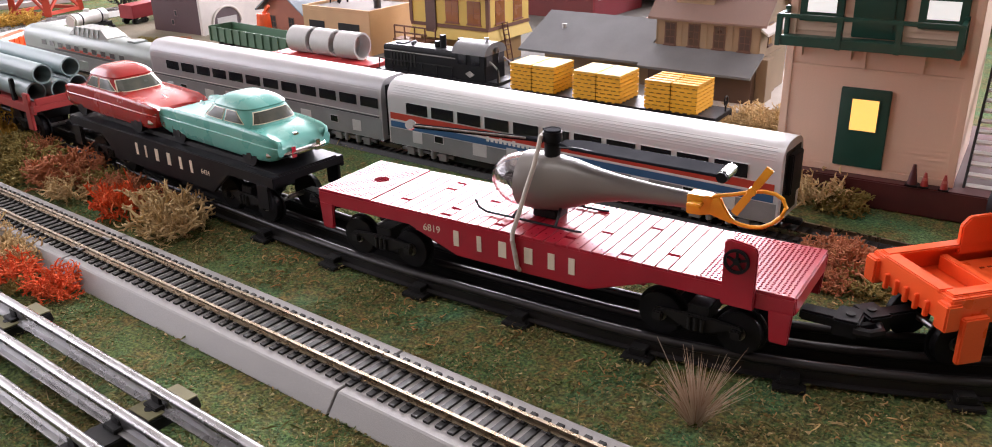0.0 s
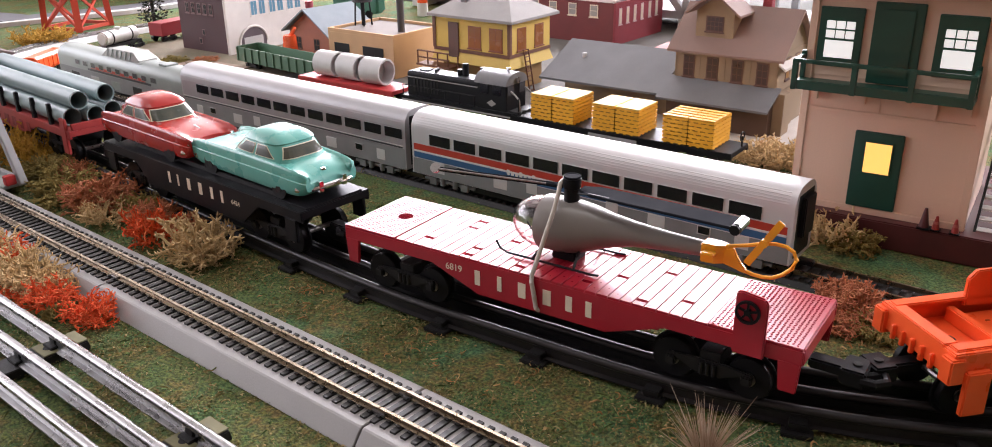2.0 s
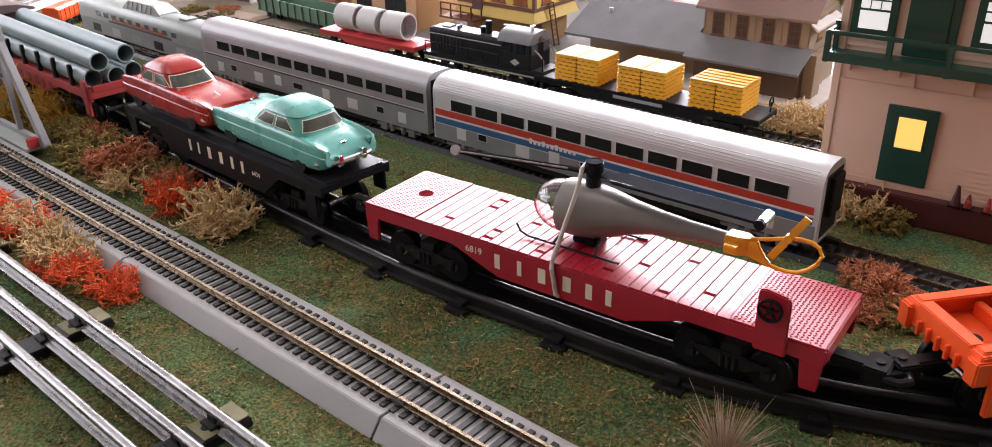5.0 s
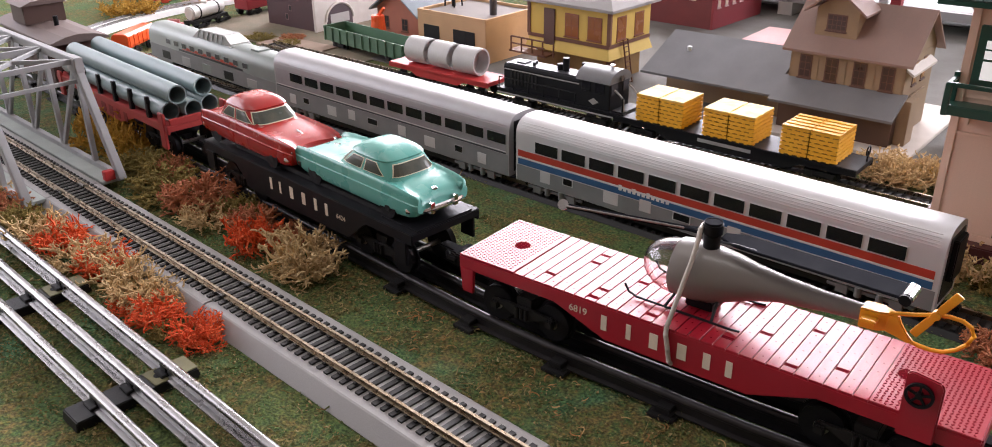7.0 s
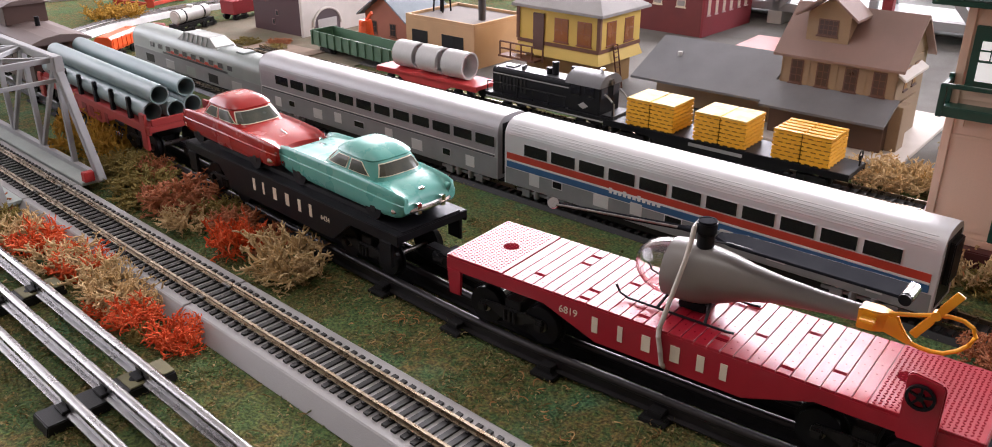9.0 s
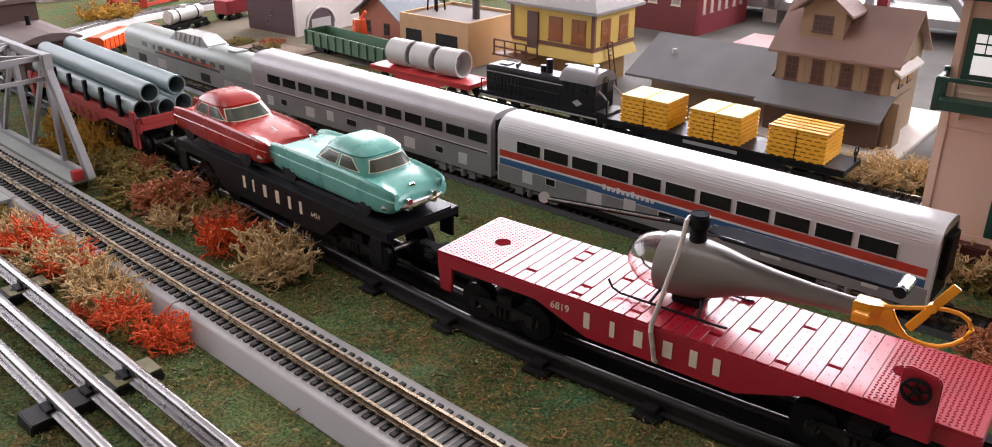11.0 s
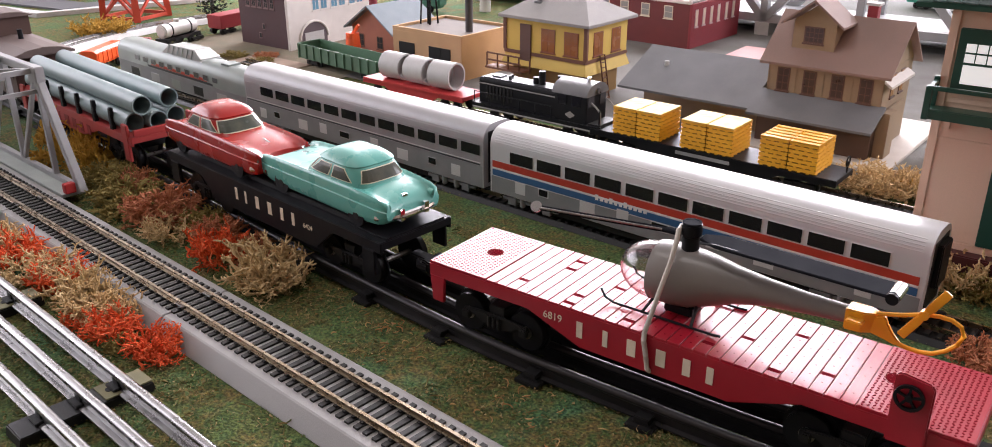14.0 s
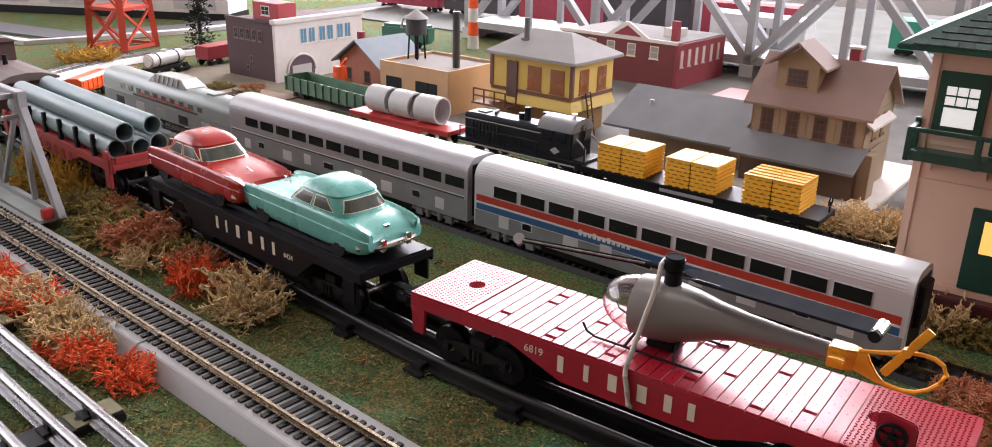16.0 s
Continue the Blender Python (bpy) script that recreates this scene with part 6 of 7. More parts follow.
# ---- bridges, yard and distance ----
def truss_bridge():
    """The grey through-truss over the roadbed track."""
    t = thing("truss_bridge", -346.8, -37.9, 0, -5.2, "grey plastic through-truss railway bridge", "bridge", size=0.979)
    L, hw, hb, ht = 420, 36, 10, 96
    part("deck", bx(-L, -2, -hw, -21.5, 6.5, 9.2), mat("bridge_walkway", (0.36, 0.40, 0.38), 0.6), t, bevel=0.3)
    part("deck", bx(-L, -2, 21.5, hw, 6.5, 9.2), mat("bridge_walkway", (0.36, 0.40, 0.38), 0.6), t, bevel=0.3)
    n = 6
    ps = 62.0
    for s in (-1, 1):
        y = s * hw
        part("bottom_chord", beam(B(), (-L, y, hb), (0, y, hb), 4.5, 6), BRIDGE, t, bevel=0.3)
        part("end_post", beam(B(), (2, y, 8), (-44, y, ht), 6, 6.5), BRIDGE, t, bevel=0.5)
        part("top_chord", beam(B(), (-44, y, ht), (-L + 44, y, ht), 6, 6.5), BRIDGE, t, bevel=0.5)
        for k in range(n):
            x = -44 - k * ps
            part("upright", beam(B(), (x, y, hb), (x, y, ht), 4, 4), BRIDGE, t, bevel=0.3)
            if k < n - 1:
                part("diagonal", beam(B(), (x, y, ht), (x - ps, y, hb), 3, 4), BRIDGE, t, bevel=0.3)
        part("gusset", bx(-52, -36, y - 3.6, y + 3.6, ht - 9, ht + 3.5), BRIDGE, t, bevel=0.6)
    for k in range(n):
        x = -44 - k * ps
        part("top_strut", beam(B(), (x, -hw, ht), (x, hw, ht), 3, 4), BRIDGE, t, bevel=0.3)
        part("sway_brace", beam(B(), (x, -hw, ht - 16), (x, hw, ht - 16), 2.4, 3), BRIDGE, t)
        if k < n - 1:
            part("top_lateral", beam(B(), (x, -hw, ht), (x - ps, hw, ht), 2.4, 3), BRIDGE, t)
            part("top_lateral", beam(B(), (x, hw, ht), (x - ps, -hw, ht), 2.4, 3), BRIDGE, t)
    part("portal_sign", bx(-6, 0, 24, 32, 9.2, 17), mat("red_marker", (0.45, 0.03, 0.03), 0.5), t, "small red marker", bevel=0.5)


truss_bridge()


def trestle_tower():
    t = thing("red_derrick_tower", -1023.6, 472.9, 0, 14.2, "orange-red lattice steel tower", "tower", size=1.01)
    m = mat("red_lead_paint", (0.55, 0.06, 0.03), 0.5)
    q = 34
    for x in (-q, q):
        for y in (-q, q):
            part("leg", beam(B(), (x, y, 0), (x * 0.8, y * 0.8, 150), 10, 9), m, t)
    for z in (4, 62, 118):
        k = 1 - 0.2 * z / 150
        for a, b in (((-q, -q), (q, -q)), ((q, -q), (q, q)), ((q, q), (-q, q)), ((-q, q), (-q, -q))):
            part("girt", beam(B(), (a[0] * k, a[1] * k, z), (b[0] * k, b[1] * k, z), 4, 5), m, t)
    for z0, z1 in ((4, 62), (62, 118)):
        k0, k1 = 1 - 0.2 * z0 / 150, 1 - 0.2 * z1 / 150
        for a, b in (((-q, -q), (q, -q)), ((q, -q), (q, q)), ((-q, q), (-q, -q))):
            part("brace", beam(B(), (a[0] * k0, a[1] * k0, z0), (b[0] * k1, b[1] * k1, z1), 3, 4), m, t)
            part("brace", beam(B(), (b[0] * k0, b[1] * k0, z0), (a[0] * k1, a[1] * k1, z1), 3, 4), m, t)
    part("deck", bx(-q, q, -q, q, 60, 64), m, t)


trestle_tower()


def gondola():
    t = thing("green_gondola", -484.4, 410.3, 0, -7.1, "faded green gondola car holding orange scrap", "gondola", size=1.025)
    part("floor", bx(-76, 76, -16, 16, 10, 13), DEEPGREEN, t)
    for s in (-1, 1):
        part("side", bx(-76, 76, s * 16 - 0.8, s * 16 + 0.8, 9, 26), DEEPGREEN, t, bevel=0.3)
        for k in range(11):
            part("rib", bx(-74 + k * 14.6, -72 + k * 14.6, s * 17.4 - 0.8, s * 17.4 + 0.8, 9, 26), DEEPGREEN, t)
        part("end", bx(s * 76 - 0.8, s * 76 + 0.8, -15, 15, 9, 26), DEEPGREEN, t)
    for q in (-52, 52):
        ho_truck(t, q)
    sc = thing("orange_machine", -505.7, 440.6, 13, 11.1, "small orange machine standing in the gondola", "machine", size=1.039)
    part("hull", rod(B(), (0, 0, 0), (0, 0, 26), 10, 10, 8), ORANGE, sc, bevel=0.8)
    part("jib", beam(B(), (0, 0, 24), (12, -4, 36), 3, 3), ORANGE, sc)


gondola()


def curved_yard():
    """The pale curved track and the small cars beyond the dome coach."""
    t = thing("pale_curved_track", 0, 0, 0, 0, "whitish curved track with a raised kerb", "track", kind="structure")
    cx, cy, r = -507.8, 441.8, 401.0
    arcp = [(cx + r * math.cos(a), cy + r * math.sin(a)) for a in [math.pi * (0.86 + 0.44 * k / 40) for k in range(41)]]
    part("roadbed", sweep(B(), arcp, [(-20, 0), (20, 0), (17, 7), (-17, 7)]), STRIPEW, t)
    for d in (-8, 8):
        part("rail", sweep(B(), [(cx + (r + d) * math.cos(a), cy + (r + d) * math.sin(a)) for a in [math.pi * (0.86 + 0.44 * k / 40) for k in range(41)]], [(-1, 7), (1, 7), (1, 10), (-1, 10)]), TIN, t)


curved_yard()


def small_hopper():
    t = thing("orange_hopper", -741.0, 252.2, 0, 119.8, "bright orange covered hopper car", "hopper car", size=0.997)
    part("body", prism(B(), [(-9, 9), (9, 9), (11, 13), (11, 24), (7, 27), (-7, 27), (-11, 24), (-11, 13)], -34, 34), ORANGE, t, bevel=0.6)
    for q in (-22, 22):
        ho_truck(t, q)
    for k in range(7):
        part("rib", bx(-31 + k * 10, -29.6 + k * 10, -11.8, -10.8, 11, 24), ORANGE, t)


small_hopper()


def flat_with_loads():
    t = thing("pink_flatcar", -771.9, 312.3, 0, 114.8, "faded pinkish flatcar with small loads", "flatcar", size=1.004)
    part("deck", bx(-30, 30, -11, 11, 11, 14), PINKW, t)
    for k in range(5):
        part("load_post", bx(-27 + k * 12, -22 + k * 12, -9, 9, 14, 19), PINKW, t, bevel=0.8)
    for q in (-18, 18):
        ho_truck(t, q)


flat_with_loads()


def tank_car():
    t = thing("silver_tank_car", -792.5, 391.0, 0, 104.9, "silver tank car on black underframe", "tank car", size=1.014)
    part("tank", rod(B(), (-32, 0, 21), (32, 0, 21), 9, 24), STRIPEW, t, "silvery white tank", smooth=True, bevel=2)
    part("dome", rod(B(), (0, 0, 29), (0, 0, 33), 4, 16), STRIPEW, t, smooth=True)
    part("underframe", bx(-34, 34, -9, 9, 8, 12), BLACKM, t)
    for k in (-18, 18):
        part("strap", ring(B(), (k, 0, 21), 9.5, 0.7, 2.0, "X"), BLACK, t)
    for q in (-22, 22):
        ho_truck(t, q)


tank_car()


def red_boxcar():
    t = thing("red_gondola", -808.0, 508.3, 0, 96.6, "dark red gondola car behind the tree", "gondola", size=1.029)
    part("body", bx(-50, 50, -13, 13, 9, 27), mat("deep_car_red", (0.33, 0.02, 0.03), 0.5), t, bevel=0.6)
    for k in range(8):
        part("rib", bx(-46 + k * 12.6, -44 + k * 12.6, 13, 14, 11, 27), mat("deep_car_red", (0.33, 0.02, 0.03)), t)
    for q in (-36, 36):
        ho_truck(t, q)


red_boxcar()


def dark_tree():
    t = thing("dark_conifer", -847.2, 490.0, 0, -0.4, "tall thin dark conifer model tree", "tree", size=1.024)
    part("trunk", rod(B(), (0, 0, 0), (0, 0, 128), 3.4, 8, 1.2), mat("dark_bark", (0.05, 0.04, 0.035), 0.9), t)
    rnd = random.Random(5)
    bm = B()
    for k in range(900):
        z = 22 + 112 * rnd.random() ** 0.9
        rr = 23 * (1 - (z - 22) / 130) * math.sqrt(rnd.random()) * (0.7 + 0.5 * math.sin(z / 7) ** 2)
        a = rnd.random() * 6.283
        c = Vector((rr * math.cos(a), rr * math.sin(a), z))
        s = 2.2 + 2.6 * rnd.random()
        d = [Vector((rnd.uniform(-1, 1), rnd.uniform(-1, 1), rnd.uniform(-0.6, 0.6))) * s for _ in range(4)]
        v = [bm.verts.new(c + e) for e in d]
        for f in ((0, 1, 2), (0, 2, 3), (0, 3, 1), (1, 3, 2)):
            bm.faces.new([v[i] for i in f])
    part("crown", bm, LICHEN["dark"], t)


dark_tree()


def distance():
    """Far side of the layout: roads, platforms, the big grey bridge, parked trains."""
    solid("grey_road", sweep(B(), [(-1654, 393), (-1193, 465), (-1127, 650), (-1094, 895), (-1124, 1640)], [(-34, 0), (34, 0), (34, 3), (-34, 3)]), mat("asphalt_card", (0.13, 0.13, 0.14), 0.8), "grey model road", "road", "structure")
    solid("white_kerb", sweep(B(), [(-1638, 320), (-1152, 386), (-1081, 603), (-1045, 871), (-1080, 1643)], [(-10, 0), (10, 0), (10, 7), (-10, 7)]), CONC, "whitish kerb strip along the road", "kerb", "structure")
    solid("yard_floor", bx(-1050, 990, 965, 1890, 0, 2.5), mat("grey_yard", (0.17, 0.17, 0.165), 0.85, col2=(0.10, 0.105, 0.085), scale=14, bump=0.3), "grey yard surface at the far side", "ground", "structure")
    street = mat("street_grey", (0.17, 0.165, 0.155), 0.85, col2=(0.10, 0.09, 0.075), scale=18, bump=0.4)
    solid("town_street", bx(-474, 151, 391, 960, 0, 1.4), street, "grey-brown street surface between the model buildings", "street", "structure")
    dirt = mat("dirt_brown", (0.22, 0.17, 0.12), 0.95, col2=(0.14, 0.13, 0.08), scale=30, bump=0.5)
    solid("dirt_lot", bx(-799, -467, 364, 750, 0, 1.1), dirt, "brown dirt lot round the brick buildings", "ground", "structure")
    solid("pink_forecourt", bx(-158, -38, 702, 818, 1.2, 3), PINKW, "pink forecourt behind the depot", "pavement", "structure")
    solid("brown_path", bx(-642, -543, 357, 405, 0, 2.4), mat("path_brown", (0.33, 0.24, 0.18), 0.85), "pale brown card path", "path", "structure")
    b = thing("station_block", -1452.2, 649.9, 0, 26.4, "long pale grey building far behind the road", "building", size=1.009)
    part("wall", bx(-330, 330, -40, 40, 0, 190), WHITEW, b)
    part("base", bx(-332, 332, -42, 42, 0, 14), BLACKM, b)
    for k in range(5):
        part("bay", bx(-300 + k * 130, -215 + k * 130, -41, -40, 20, 120), CONC, b)
    g = thing("grey_girder_bridge", -44.4, 910.7, 0, -1.6, "large grey steel truss bridge at the far side", "bridge", size=1.122)
    half, ht = 115, 150
    for y in (0, 84):
        part("bottom_chord", beam(B(), (-575, y, 22), (345, y, 22), 8, 10), BRIDGE, g)
        part("top_chord", beam(B(), (-460, y, ht), (230, y, ht), 10, 12), BRIDGE, g)
        for k in range(-5, 4):
            x = k * half
            part("upright", beam(B(), (x, y, 0), (x, y, ht), 11 if k % 2 else 7, 9), BRIDGE, g)
            if k < 3:
                up = k % 2 == 0
                part("diagonal", beam(B(), (x, y, ht if up else 20), (x + half, y, 20 if up else ht), 11, 9), BRIDGE, g)
    part("deck", bx(-575, 345, 6, 78, 22, 27), BRIDGE, g)
    for k in range(-5, 4):
        part("pier", bx(k * half - 9, k * half + 9, -6, 90, 0, 17), CONC, g)

    def boxcar(name, x, y, rz, L, m, label, h=46):
        t = thing(name, x, y, 2.5, rz, label, "boxcar", "far parked cars")
        part("body", bx(-L / 2, L / 2, -17, 17, 10, h), m, t, bevel=0.8)
        part("roof", prism(B(), [(-18, h), (18, h), (9, h + 4), (-9, h + 4)], -L / 2 - 1, L / 2 + 1), m, t)
        part("door", bx(-14, 14, -18, -17, 12, h - 3), m, t)
        for q in (-L / 2 + 22, L / 2 - 22):
            ho_truck(t, q)
        return t
    far_red = mat("far_red", (0.36, 0.03, 0.06), 0.5)
    far_dark = mat("far_dark", (0.06, 0.05, 0.055), 0.5)
    for k, m in enumerate((far_red, far_dark, far_red, far_dark, far_red)):
        boxcar("boxcar", -1010 + k * 183, 1140 + k * 9, 3, 168, m, "dark red boxcar in a far train" if m is far_red else "dark brown boxcar in a far train", 70)
    w = boxcar("white_boxcar", -239.9, 1132.0, -8.3, 171, STRIPEW, "white boxcar with dark lettering bars at the far side", 58)
    for k in range(3):
        part("letter_bar", bx(-10 + k * 18, 2 + k * 18, -18.6, -18, 24, 42), mat("grey_print", (0.2, 0.2, 0.2), 0.5), w, "plain dark bar of lettering")
    gr = mat("sea_green", (0.05, 0.36, 0.24), 0.45)
    boxcar("green_boxcar", 45.4, 1261.2, -5.6, 222, gr, "bright sea-green boxcar at the far side", 56)
    boxcar("green_boxcar", 286.0, 1239.5, -5.6, 223, gr, "bright sea-green boxcar at the far side", 56)
    st = thing("striped_stack", -611.4, 840.8, 0, 0.6, "tall orange and white banded chimney", "chimney", size=1.086)
    for k in range(8):
        part("band", rod(B(), (0, 0, k * 20), (0, 0, k * 20 + 20), 8.5 - k * 0.4, 20, 8.1 - k * 0.4), (ORANGE if k % 2 else STRIPEW), st, smooth=True)
    gt = thing("green_trailer", -702.2, 784.2, 0, 12.8, "small green rounded trailer", "trailer", size=1.073)
    part("body", bx(-40, 40, -14, 14, 6, 34), mat("trailer_green", (0.07, 0.22, 0.16), 0.45), gt, bevel=4)
    for q in (-24, 24):
        part("wheel", rod(B(), (q, -14.5, 6), (q, -12, 6), 6, 16), BLACK, gt)


distance()


# ---- planting: lichen bushes, straw, crumbs ----
def lichen_mesh(seed, material, r, h, stems=46, thick=0.6, reach=1.0):
    """A tangle of forked, knobbly twigs."""
    rnd = random.Random(seed)
    bm = B()

    def twig(p, d, length, rad, level):
        pts = [p]
        q = p.copy()
        k = 4
        for i in range(k):
            d = (d + Vector((rnd.uniform(-1, 1), rnd.uniform(-1, 1), rnd.uniform(-0.7, 0.7))) * 0.55).normalized()
            q = q + d * length / k
            if q.z < 0.3:
                q.z = 0.3
            pts.append(q.copy())
        n = 4
        rings = []
        for i, c in enumerate(pts):
            a, b = pts[max(0, i - 1)], pts[min(k, i + 1)]
            t = (b - a).normalized() if (b - a).length > 1e-6 else Vector((0, 0, 1))
            s = t.orthogonal().normalized()
            u = t.cross(s)
            rr = rad * (1 - 0.45 * i / k)
            rings.append([bm.verts.new(c + (s * math.cos(6.283 * j / n) + u * math.sin(6.283 * j / n)) * rr) for j in range(n)])
        for v, w in zip(rings, rings[1:]):
            for j in range(n):
                bm.faces.new((v[j], v[(j + 1) % n], w[(j + 1) % n], w[j]))
        bm.faces.new(rings[-1])
        if level < 2:
            for _ in range(3 if level == 0 else 2):
                e = (d + Vector((rnd.uniform(-1, 1), rnd.uniform(-1, 1), rnd.uniform(-0.6, 0.9)))).normalized()
                twig(pts[rnd.randint(2, k)].copy(), e, length * 0.55, rad * 0.75, level + 1)
    for _ in range(stems):
        a, f = rnd.random() * 6.283, math.sqrt(rnd.random())
        w = 0.72 + 0.3 * (1 - reach)
        p = Vector((w * r * f * math.cos(a), w * r * f * math.sin(a), h * (0.45 + 0.7 * (1 - reach)) * rnd.random() * (1 - 0.6 * (1 - reach) * f)))
        d = Vector((math.cos(a) * (0.25 + f), math.sin(a) * (0.25 + f), 0.35 + 0.9 * rnd.random())).normalized()
        twig(p, d, reach * h * (0.45 + 0.4 * rnd.random()), thick, 0)
    return finish(bm, "lichen", material, smooth=True)


WORDS = {"orange": "bright orange", "rust": "rust-brown", "tan": "pale tan", "olive": "olive-green", "gold": "golden yellow"}
LMESH = {}


def bush(kind, x, y, r, h, seed=0):
    key = (kind, seed % 3)
    if key not in LMESH:
        LMESH[key] = lichen_mesh(len(kind) * 31 + seed % 3, LICHEN[kind], 20, 22, 150 if kind in ("rust", "olive") else 62, 1.0 if kind in ("rust", "olive") else 1.2, 0.5 if kind in ("rust", "olive") else 0.85)
    ob = new("lichen_bush", LMESH[key])
    ob.matrix_world = pose(x * MM, y * MM, -0.0005, 0, 0, (seed * 77) % 360) @ Matrix.Diagonal((r / 20, r / 20, h / 22, 1))
    tagged(ob, WORDS[kind] + " lichen bush on the turf", "bush", "lichen bushes")


# between the roadbed track and the black track
for i, (k, x, y, r, h) in enumerate([
        ("rust", -262, 12, 24, 24), ("tan", -232, -4, 15, 14), ("rust", -197, 10, 17, 18), ("olive", -223, 19, 15, 15), ("orange", -173, -8, 14, 20), ("rust", -160, 7, 14, 16),
        ("tan", -125, -9, 20, 24), ("tan", -117, -11, 15, 15), ("olive", -318, 20, 24, 18), ("olive", -351, 30, 20, 22), ("rust", -330, 35, 14, 18), ("gold", -399, 42, 16, 26), ("olive", -299, 3, 18, 10), ("gold", -437, 36, 20, 33), ("olive", -378, 16, 18, 12)]):
    bush(k, x, y, r, h, i)
# between the tinplate track and the roadbed
for i, (k, x, y, r, h) in enumerate([
        ("orange", -144, -101, 13, 13), ("orange", -110, -97, 12, 13), ("orange", -99, -100, 9, 9), ("olive", -126, -105, 8, 8), ("tan", -177, -91, 16, 15), ("tan", -203, -88, 16, 16), ("tan", -160, -90, 13, 12), ("orange", -224, -85, 15, 15),
        ("tan", -247, -89, 17, 16), ("orange", -276, -86, 16, 17), ("tan", -301, -89, 18, 18), ("olive", -332, -90, 17, 16), ("rust", -363, -84, 17, 17), ("orange", -169, -106, 8, 8), ("tan", -399, -87, 19, 17)]):
    bush(k, x, y, r, h, i + 1)
# by the tower and the depot
for i, (k, x, y, r, h) in enumerate([
        ("tan", 212, 233, 16, 19), ("olive", 229, 231, 15, 15), ("tan", 200, 243, 13, 13), ("rust", 256, 135, 17, 17), ("rust", 241, 149, 14, 14), ("olive", 268, 123, 14, 10), ("rust", 249, 117, 12, 9),
        ("tan", 110, 382, 18, 16), ("tan", 138, 370, 19, 18), ("tan", 153, 382, 15, 19), ("gold", 147, 391, 10, 11), ("tan", 125, 361, 14, 12), ("olive", 166, 478, 19, 28),
        ("gold", -918, 368, 26, 22), ("gold", -949, 350, 22, 20), ("olive", -662, 380, 16, 8), ("rust", -625, 403, 14, 8), ("olive", -608, 380, 14, 7), ("gold", -886, 457, 16, 9)]):
    bush(k, x, y, r, h, i + 2)


def straw_tuft(x, y):
    rnd = random.Random(9)
    bm = B()
    for _ in range(230):
        a = rnd.random() * 6.283
        lean = rnd.random() ** 0.9 * 0.78
        h = 29 * (0.5 + 0.55 * rnd.random())
        p0 = Vector((2.6 * math.cos(a) * rnd.random(), 2.6 * math.sin(a) * rnd.random(), 0))
        d = Vector((math.cos(a) * lean, math.sin(a) * lean, 1))
        pts = [p0, p0 + d * h * 0.5, p0 + d * h * 0.5 + Vector((d.x * 1.25, d.y * 1.25, 0.85)) * h * 0.5]
        rings = []
        for c, rr in zip(pts, (0.30, 0.22, 0.06)):
            rings.append([bm.verts.new(c + Vector((rr * math.cos(2.094 * j), rr * math.sin(2.094 * j), 0))) for j in range(3)])
        for v, w in zip(rings, rings[1:]):
            for j in range(3):
                bm.faces.new((v[j], v[(j + 1) % 3], w[(j + 1) % 3], w[j]))
    ob = new("straw_tuft", finish(bm, "straw_tuft", STRAW))
    ob.matrix_world = pose(x * MM, y * MM, -0.0005)
    tagged(ob, "dry straw-coloured grass tuft beside the black track", "grass tuft")


straw_tuft(231.8, -33.8)


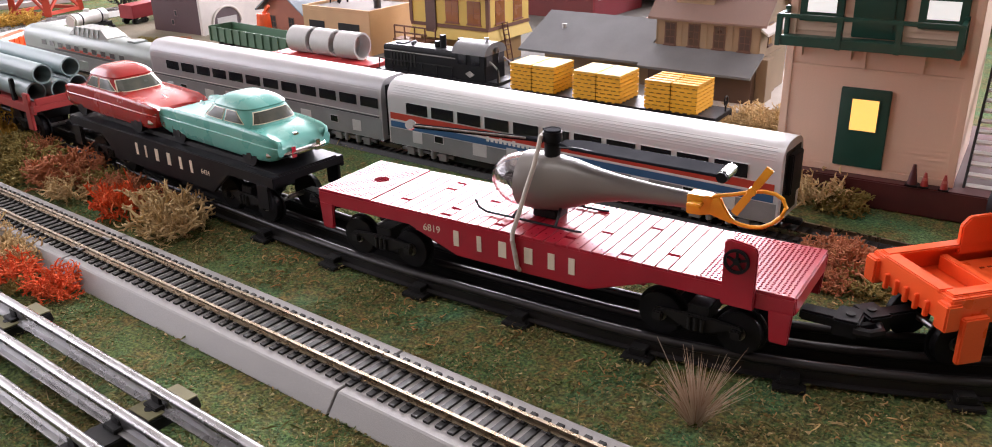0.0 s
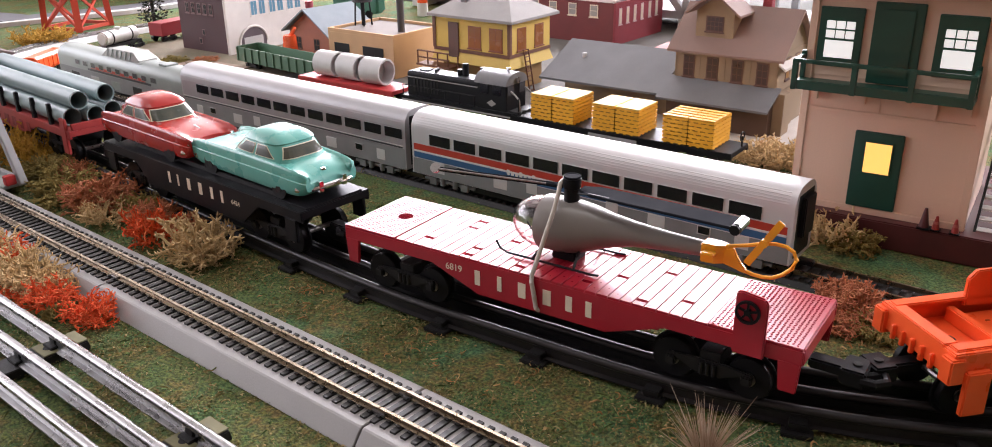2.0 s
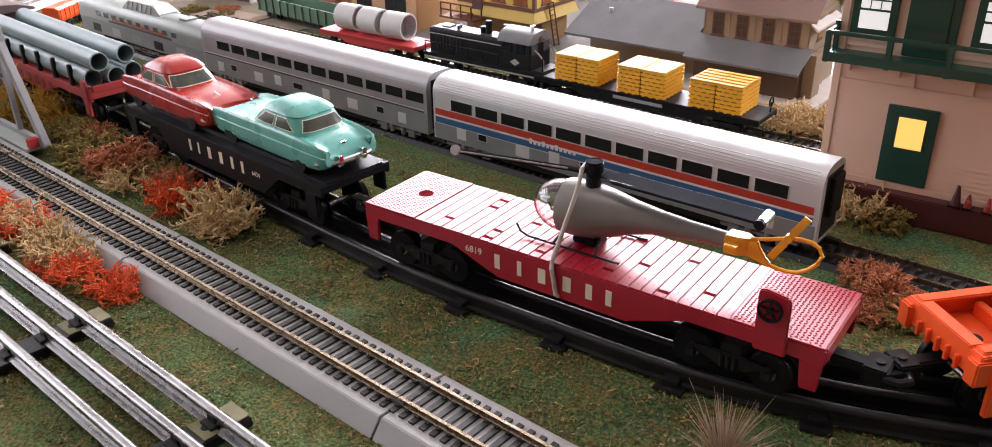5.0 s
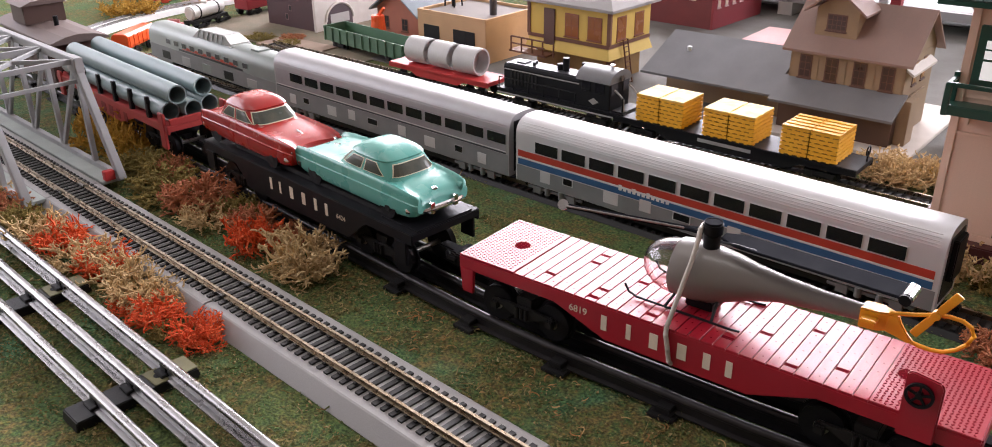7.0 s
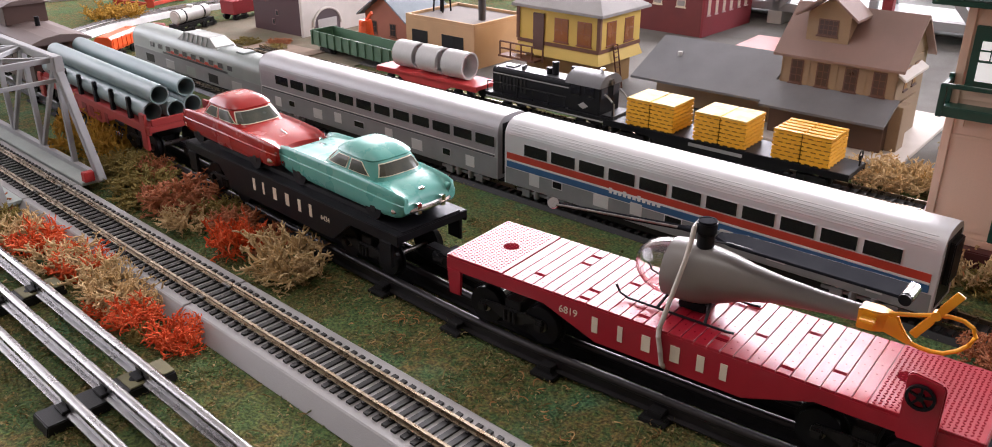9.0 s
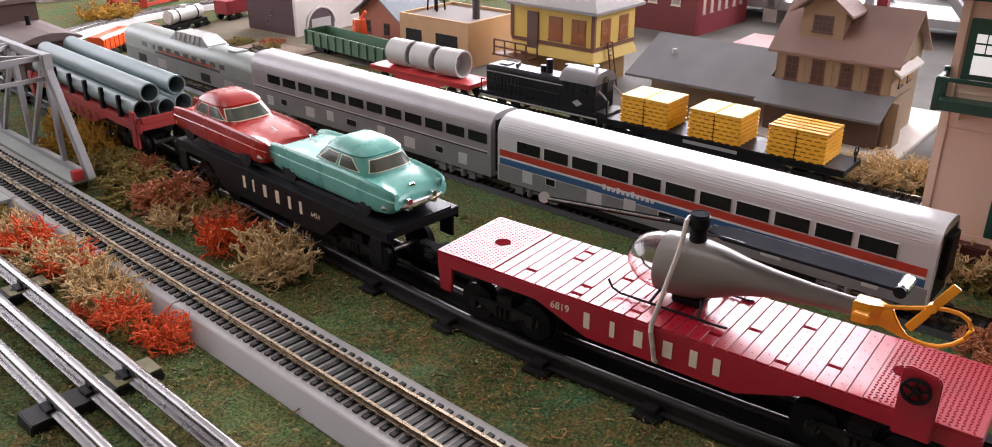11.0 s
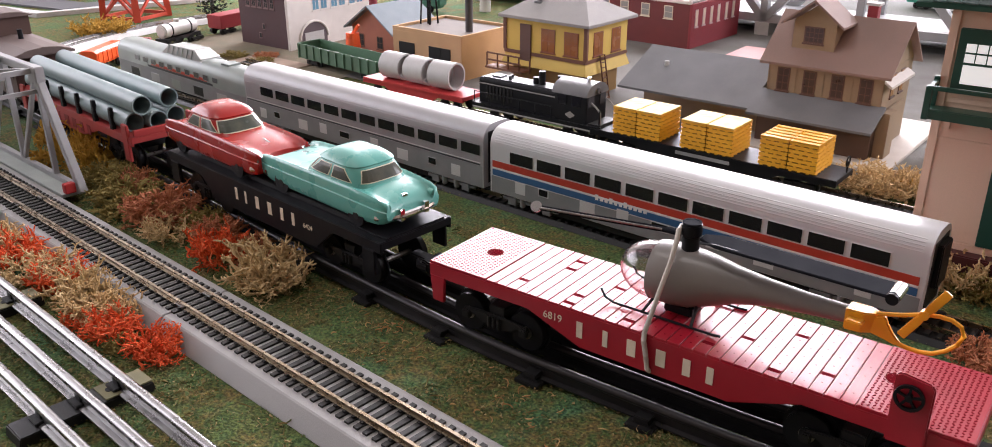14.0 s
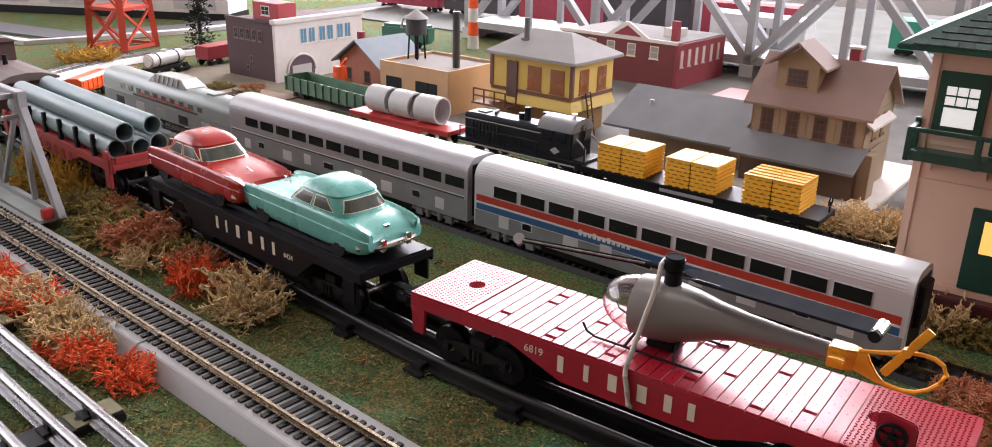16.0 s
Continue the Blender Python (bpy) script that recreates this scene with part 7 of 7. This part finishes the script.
def crumbs():
    """Loose flocking: flakes and short fibres, thickest near the rails."""
    rnd = random.Random(3)
    verts, faces = [], []
    n = 0
    while n < 80000:
        x, y = rnd.uniform(-420, 330), rnd.uniform(-190, 130 if rnd.random() < 0.85 else 260)
        if -27 < y - (-59.9 - 0.091 * (x + 124.5)) < 27:
            continue
        if noise.noise(Vector((x / 30, y / 30, 4))) + rnd.uniform(-0.5, 0.5) < 0:
            continue
        s = 0.45 + 0.8 * rnd.random() ** 1.7 if rnd.random() > 0.04 else 1.2 + 0.7 * rnd.random()
        fibre = rnd.random() < 0.03
        c = Vector((x, y, 0.5 + 0.5 * rnd.random()))
        b = len(verts)
        if fibre:
            a = rnd.random() * 6.283
            d = Vector((math.cos(a), math.sin(a), rnd.uniform(-0.1, 0.5))) * (2.5 + 5.5 * rnd.random())
            o = Vector((-math.sin(a), math.cos(a), 0)) * 0.25
            pts = (c - o, c + o, c + d * 0.6 + o * 0.6 + Vector((0, 0, 0.9)), c + d)
        else:
            pts = [c + Vector((rnd.uniform(-1, 1), rnd.uniform(-1, 1), rnd.uniform(-0.3, 1.0))) * s for _ in range(4)]
        verts += [tuple(v * MM) for v in pts]
        faces += [(b, b + 1, b + 2), (b, b + 2, b + 3), (b, b + 3, b + 1), (b + 1, b + 3, b + 2)]
        n += 1
    me = bpy.data.meshes.new("turf_crumbs")
    me.from_pydata(verts, [], faces)
    me.materials.append(CRUMB)
    tagged(new("turf_crumbs", me), "loose green and brown flocking crumbs", "turf", kind="stuff")


crumbs()


def shavings():
    """Curled dry bits lying on the flocking."""
    rnd = random.Random(21)
    bm = B()
    n = 0
    while n < 240:
        x, y = rnd.uniform(-330, 320), rnd.uniform(-40, 6) if rnd.random() < 0.75 else rnd.uniform(90, 130)
        y += centre(x) - 24 if y < 50 else 0
        if -29 < y - (-59.9 - 0.091 * (x + 124.5)) < 29 or abs(y - centre(x)) < 24:
            continue
        if noise.noise(Vector((x / 45, y / 45, 9))) + rnd.uniform(-0.45, 0.45) < 0:
            continue
        n += 1
        a, r, turn = rnd.random() * 6.283, 1.0 + 2.2 * rnd.random(), 1.2 + 2.4 * rnd.random()
        tilt = rnd.uniform(0.0, 0.8)
        m = Matrix.Translation((x, y, 0.9)) @ Matrix.Rotation(a, 4, "Z") @ Matrix.Rotation(tilt, 4, "X")
        pts = [m @ Vector((r * math.cos(turn * k / 5), r * math.sin(turn * k / 5), 0.1 * k)) for k in range(6)]
        rr = 0.32 + 0.3 * rnd.random()
        rings = []
        for k, c in enumerate(pts):
            d = (pts[min(5, k + 1)] - pts[max(0, k - 1)]).normalized()
            p = d.orthogonal().normalized()
            q = d.cross(p)
            f = rr * (1 - 0.5 * abs(k - 2.5) / 2.5)
            rings.append([bm.verts.new(c + (p * math.cos(2.094 * j) + q * math.sin(2.094 * j)) * f) for j in range(3)])
        for v, w in zip(rings, rings[1:]):
            for j in range(3):
                bm.faces.new((v[j], v[(j + 1) % 3], w[(j + 1) % 3], w[j]))
    ob = new("dry_shavings", finish(bm, "dry_shavings", SHAVING))
    tagged(ob, "curled tan and brown dry bits on the turf", "turf", kind="stuff")


shavings()
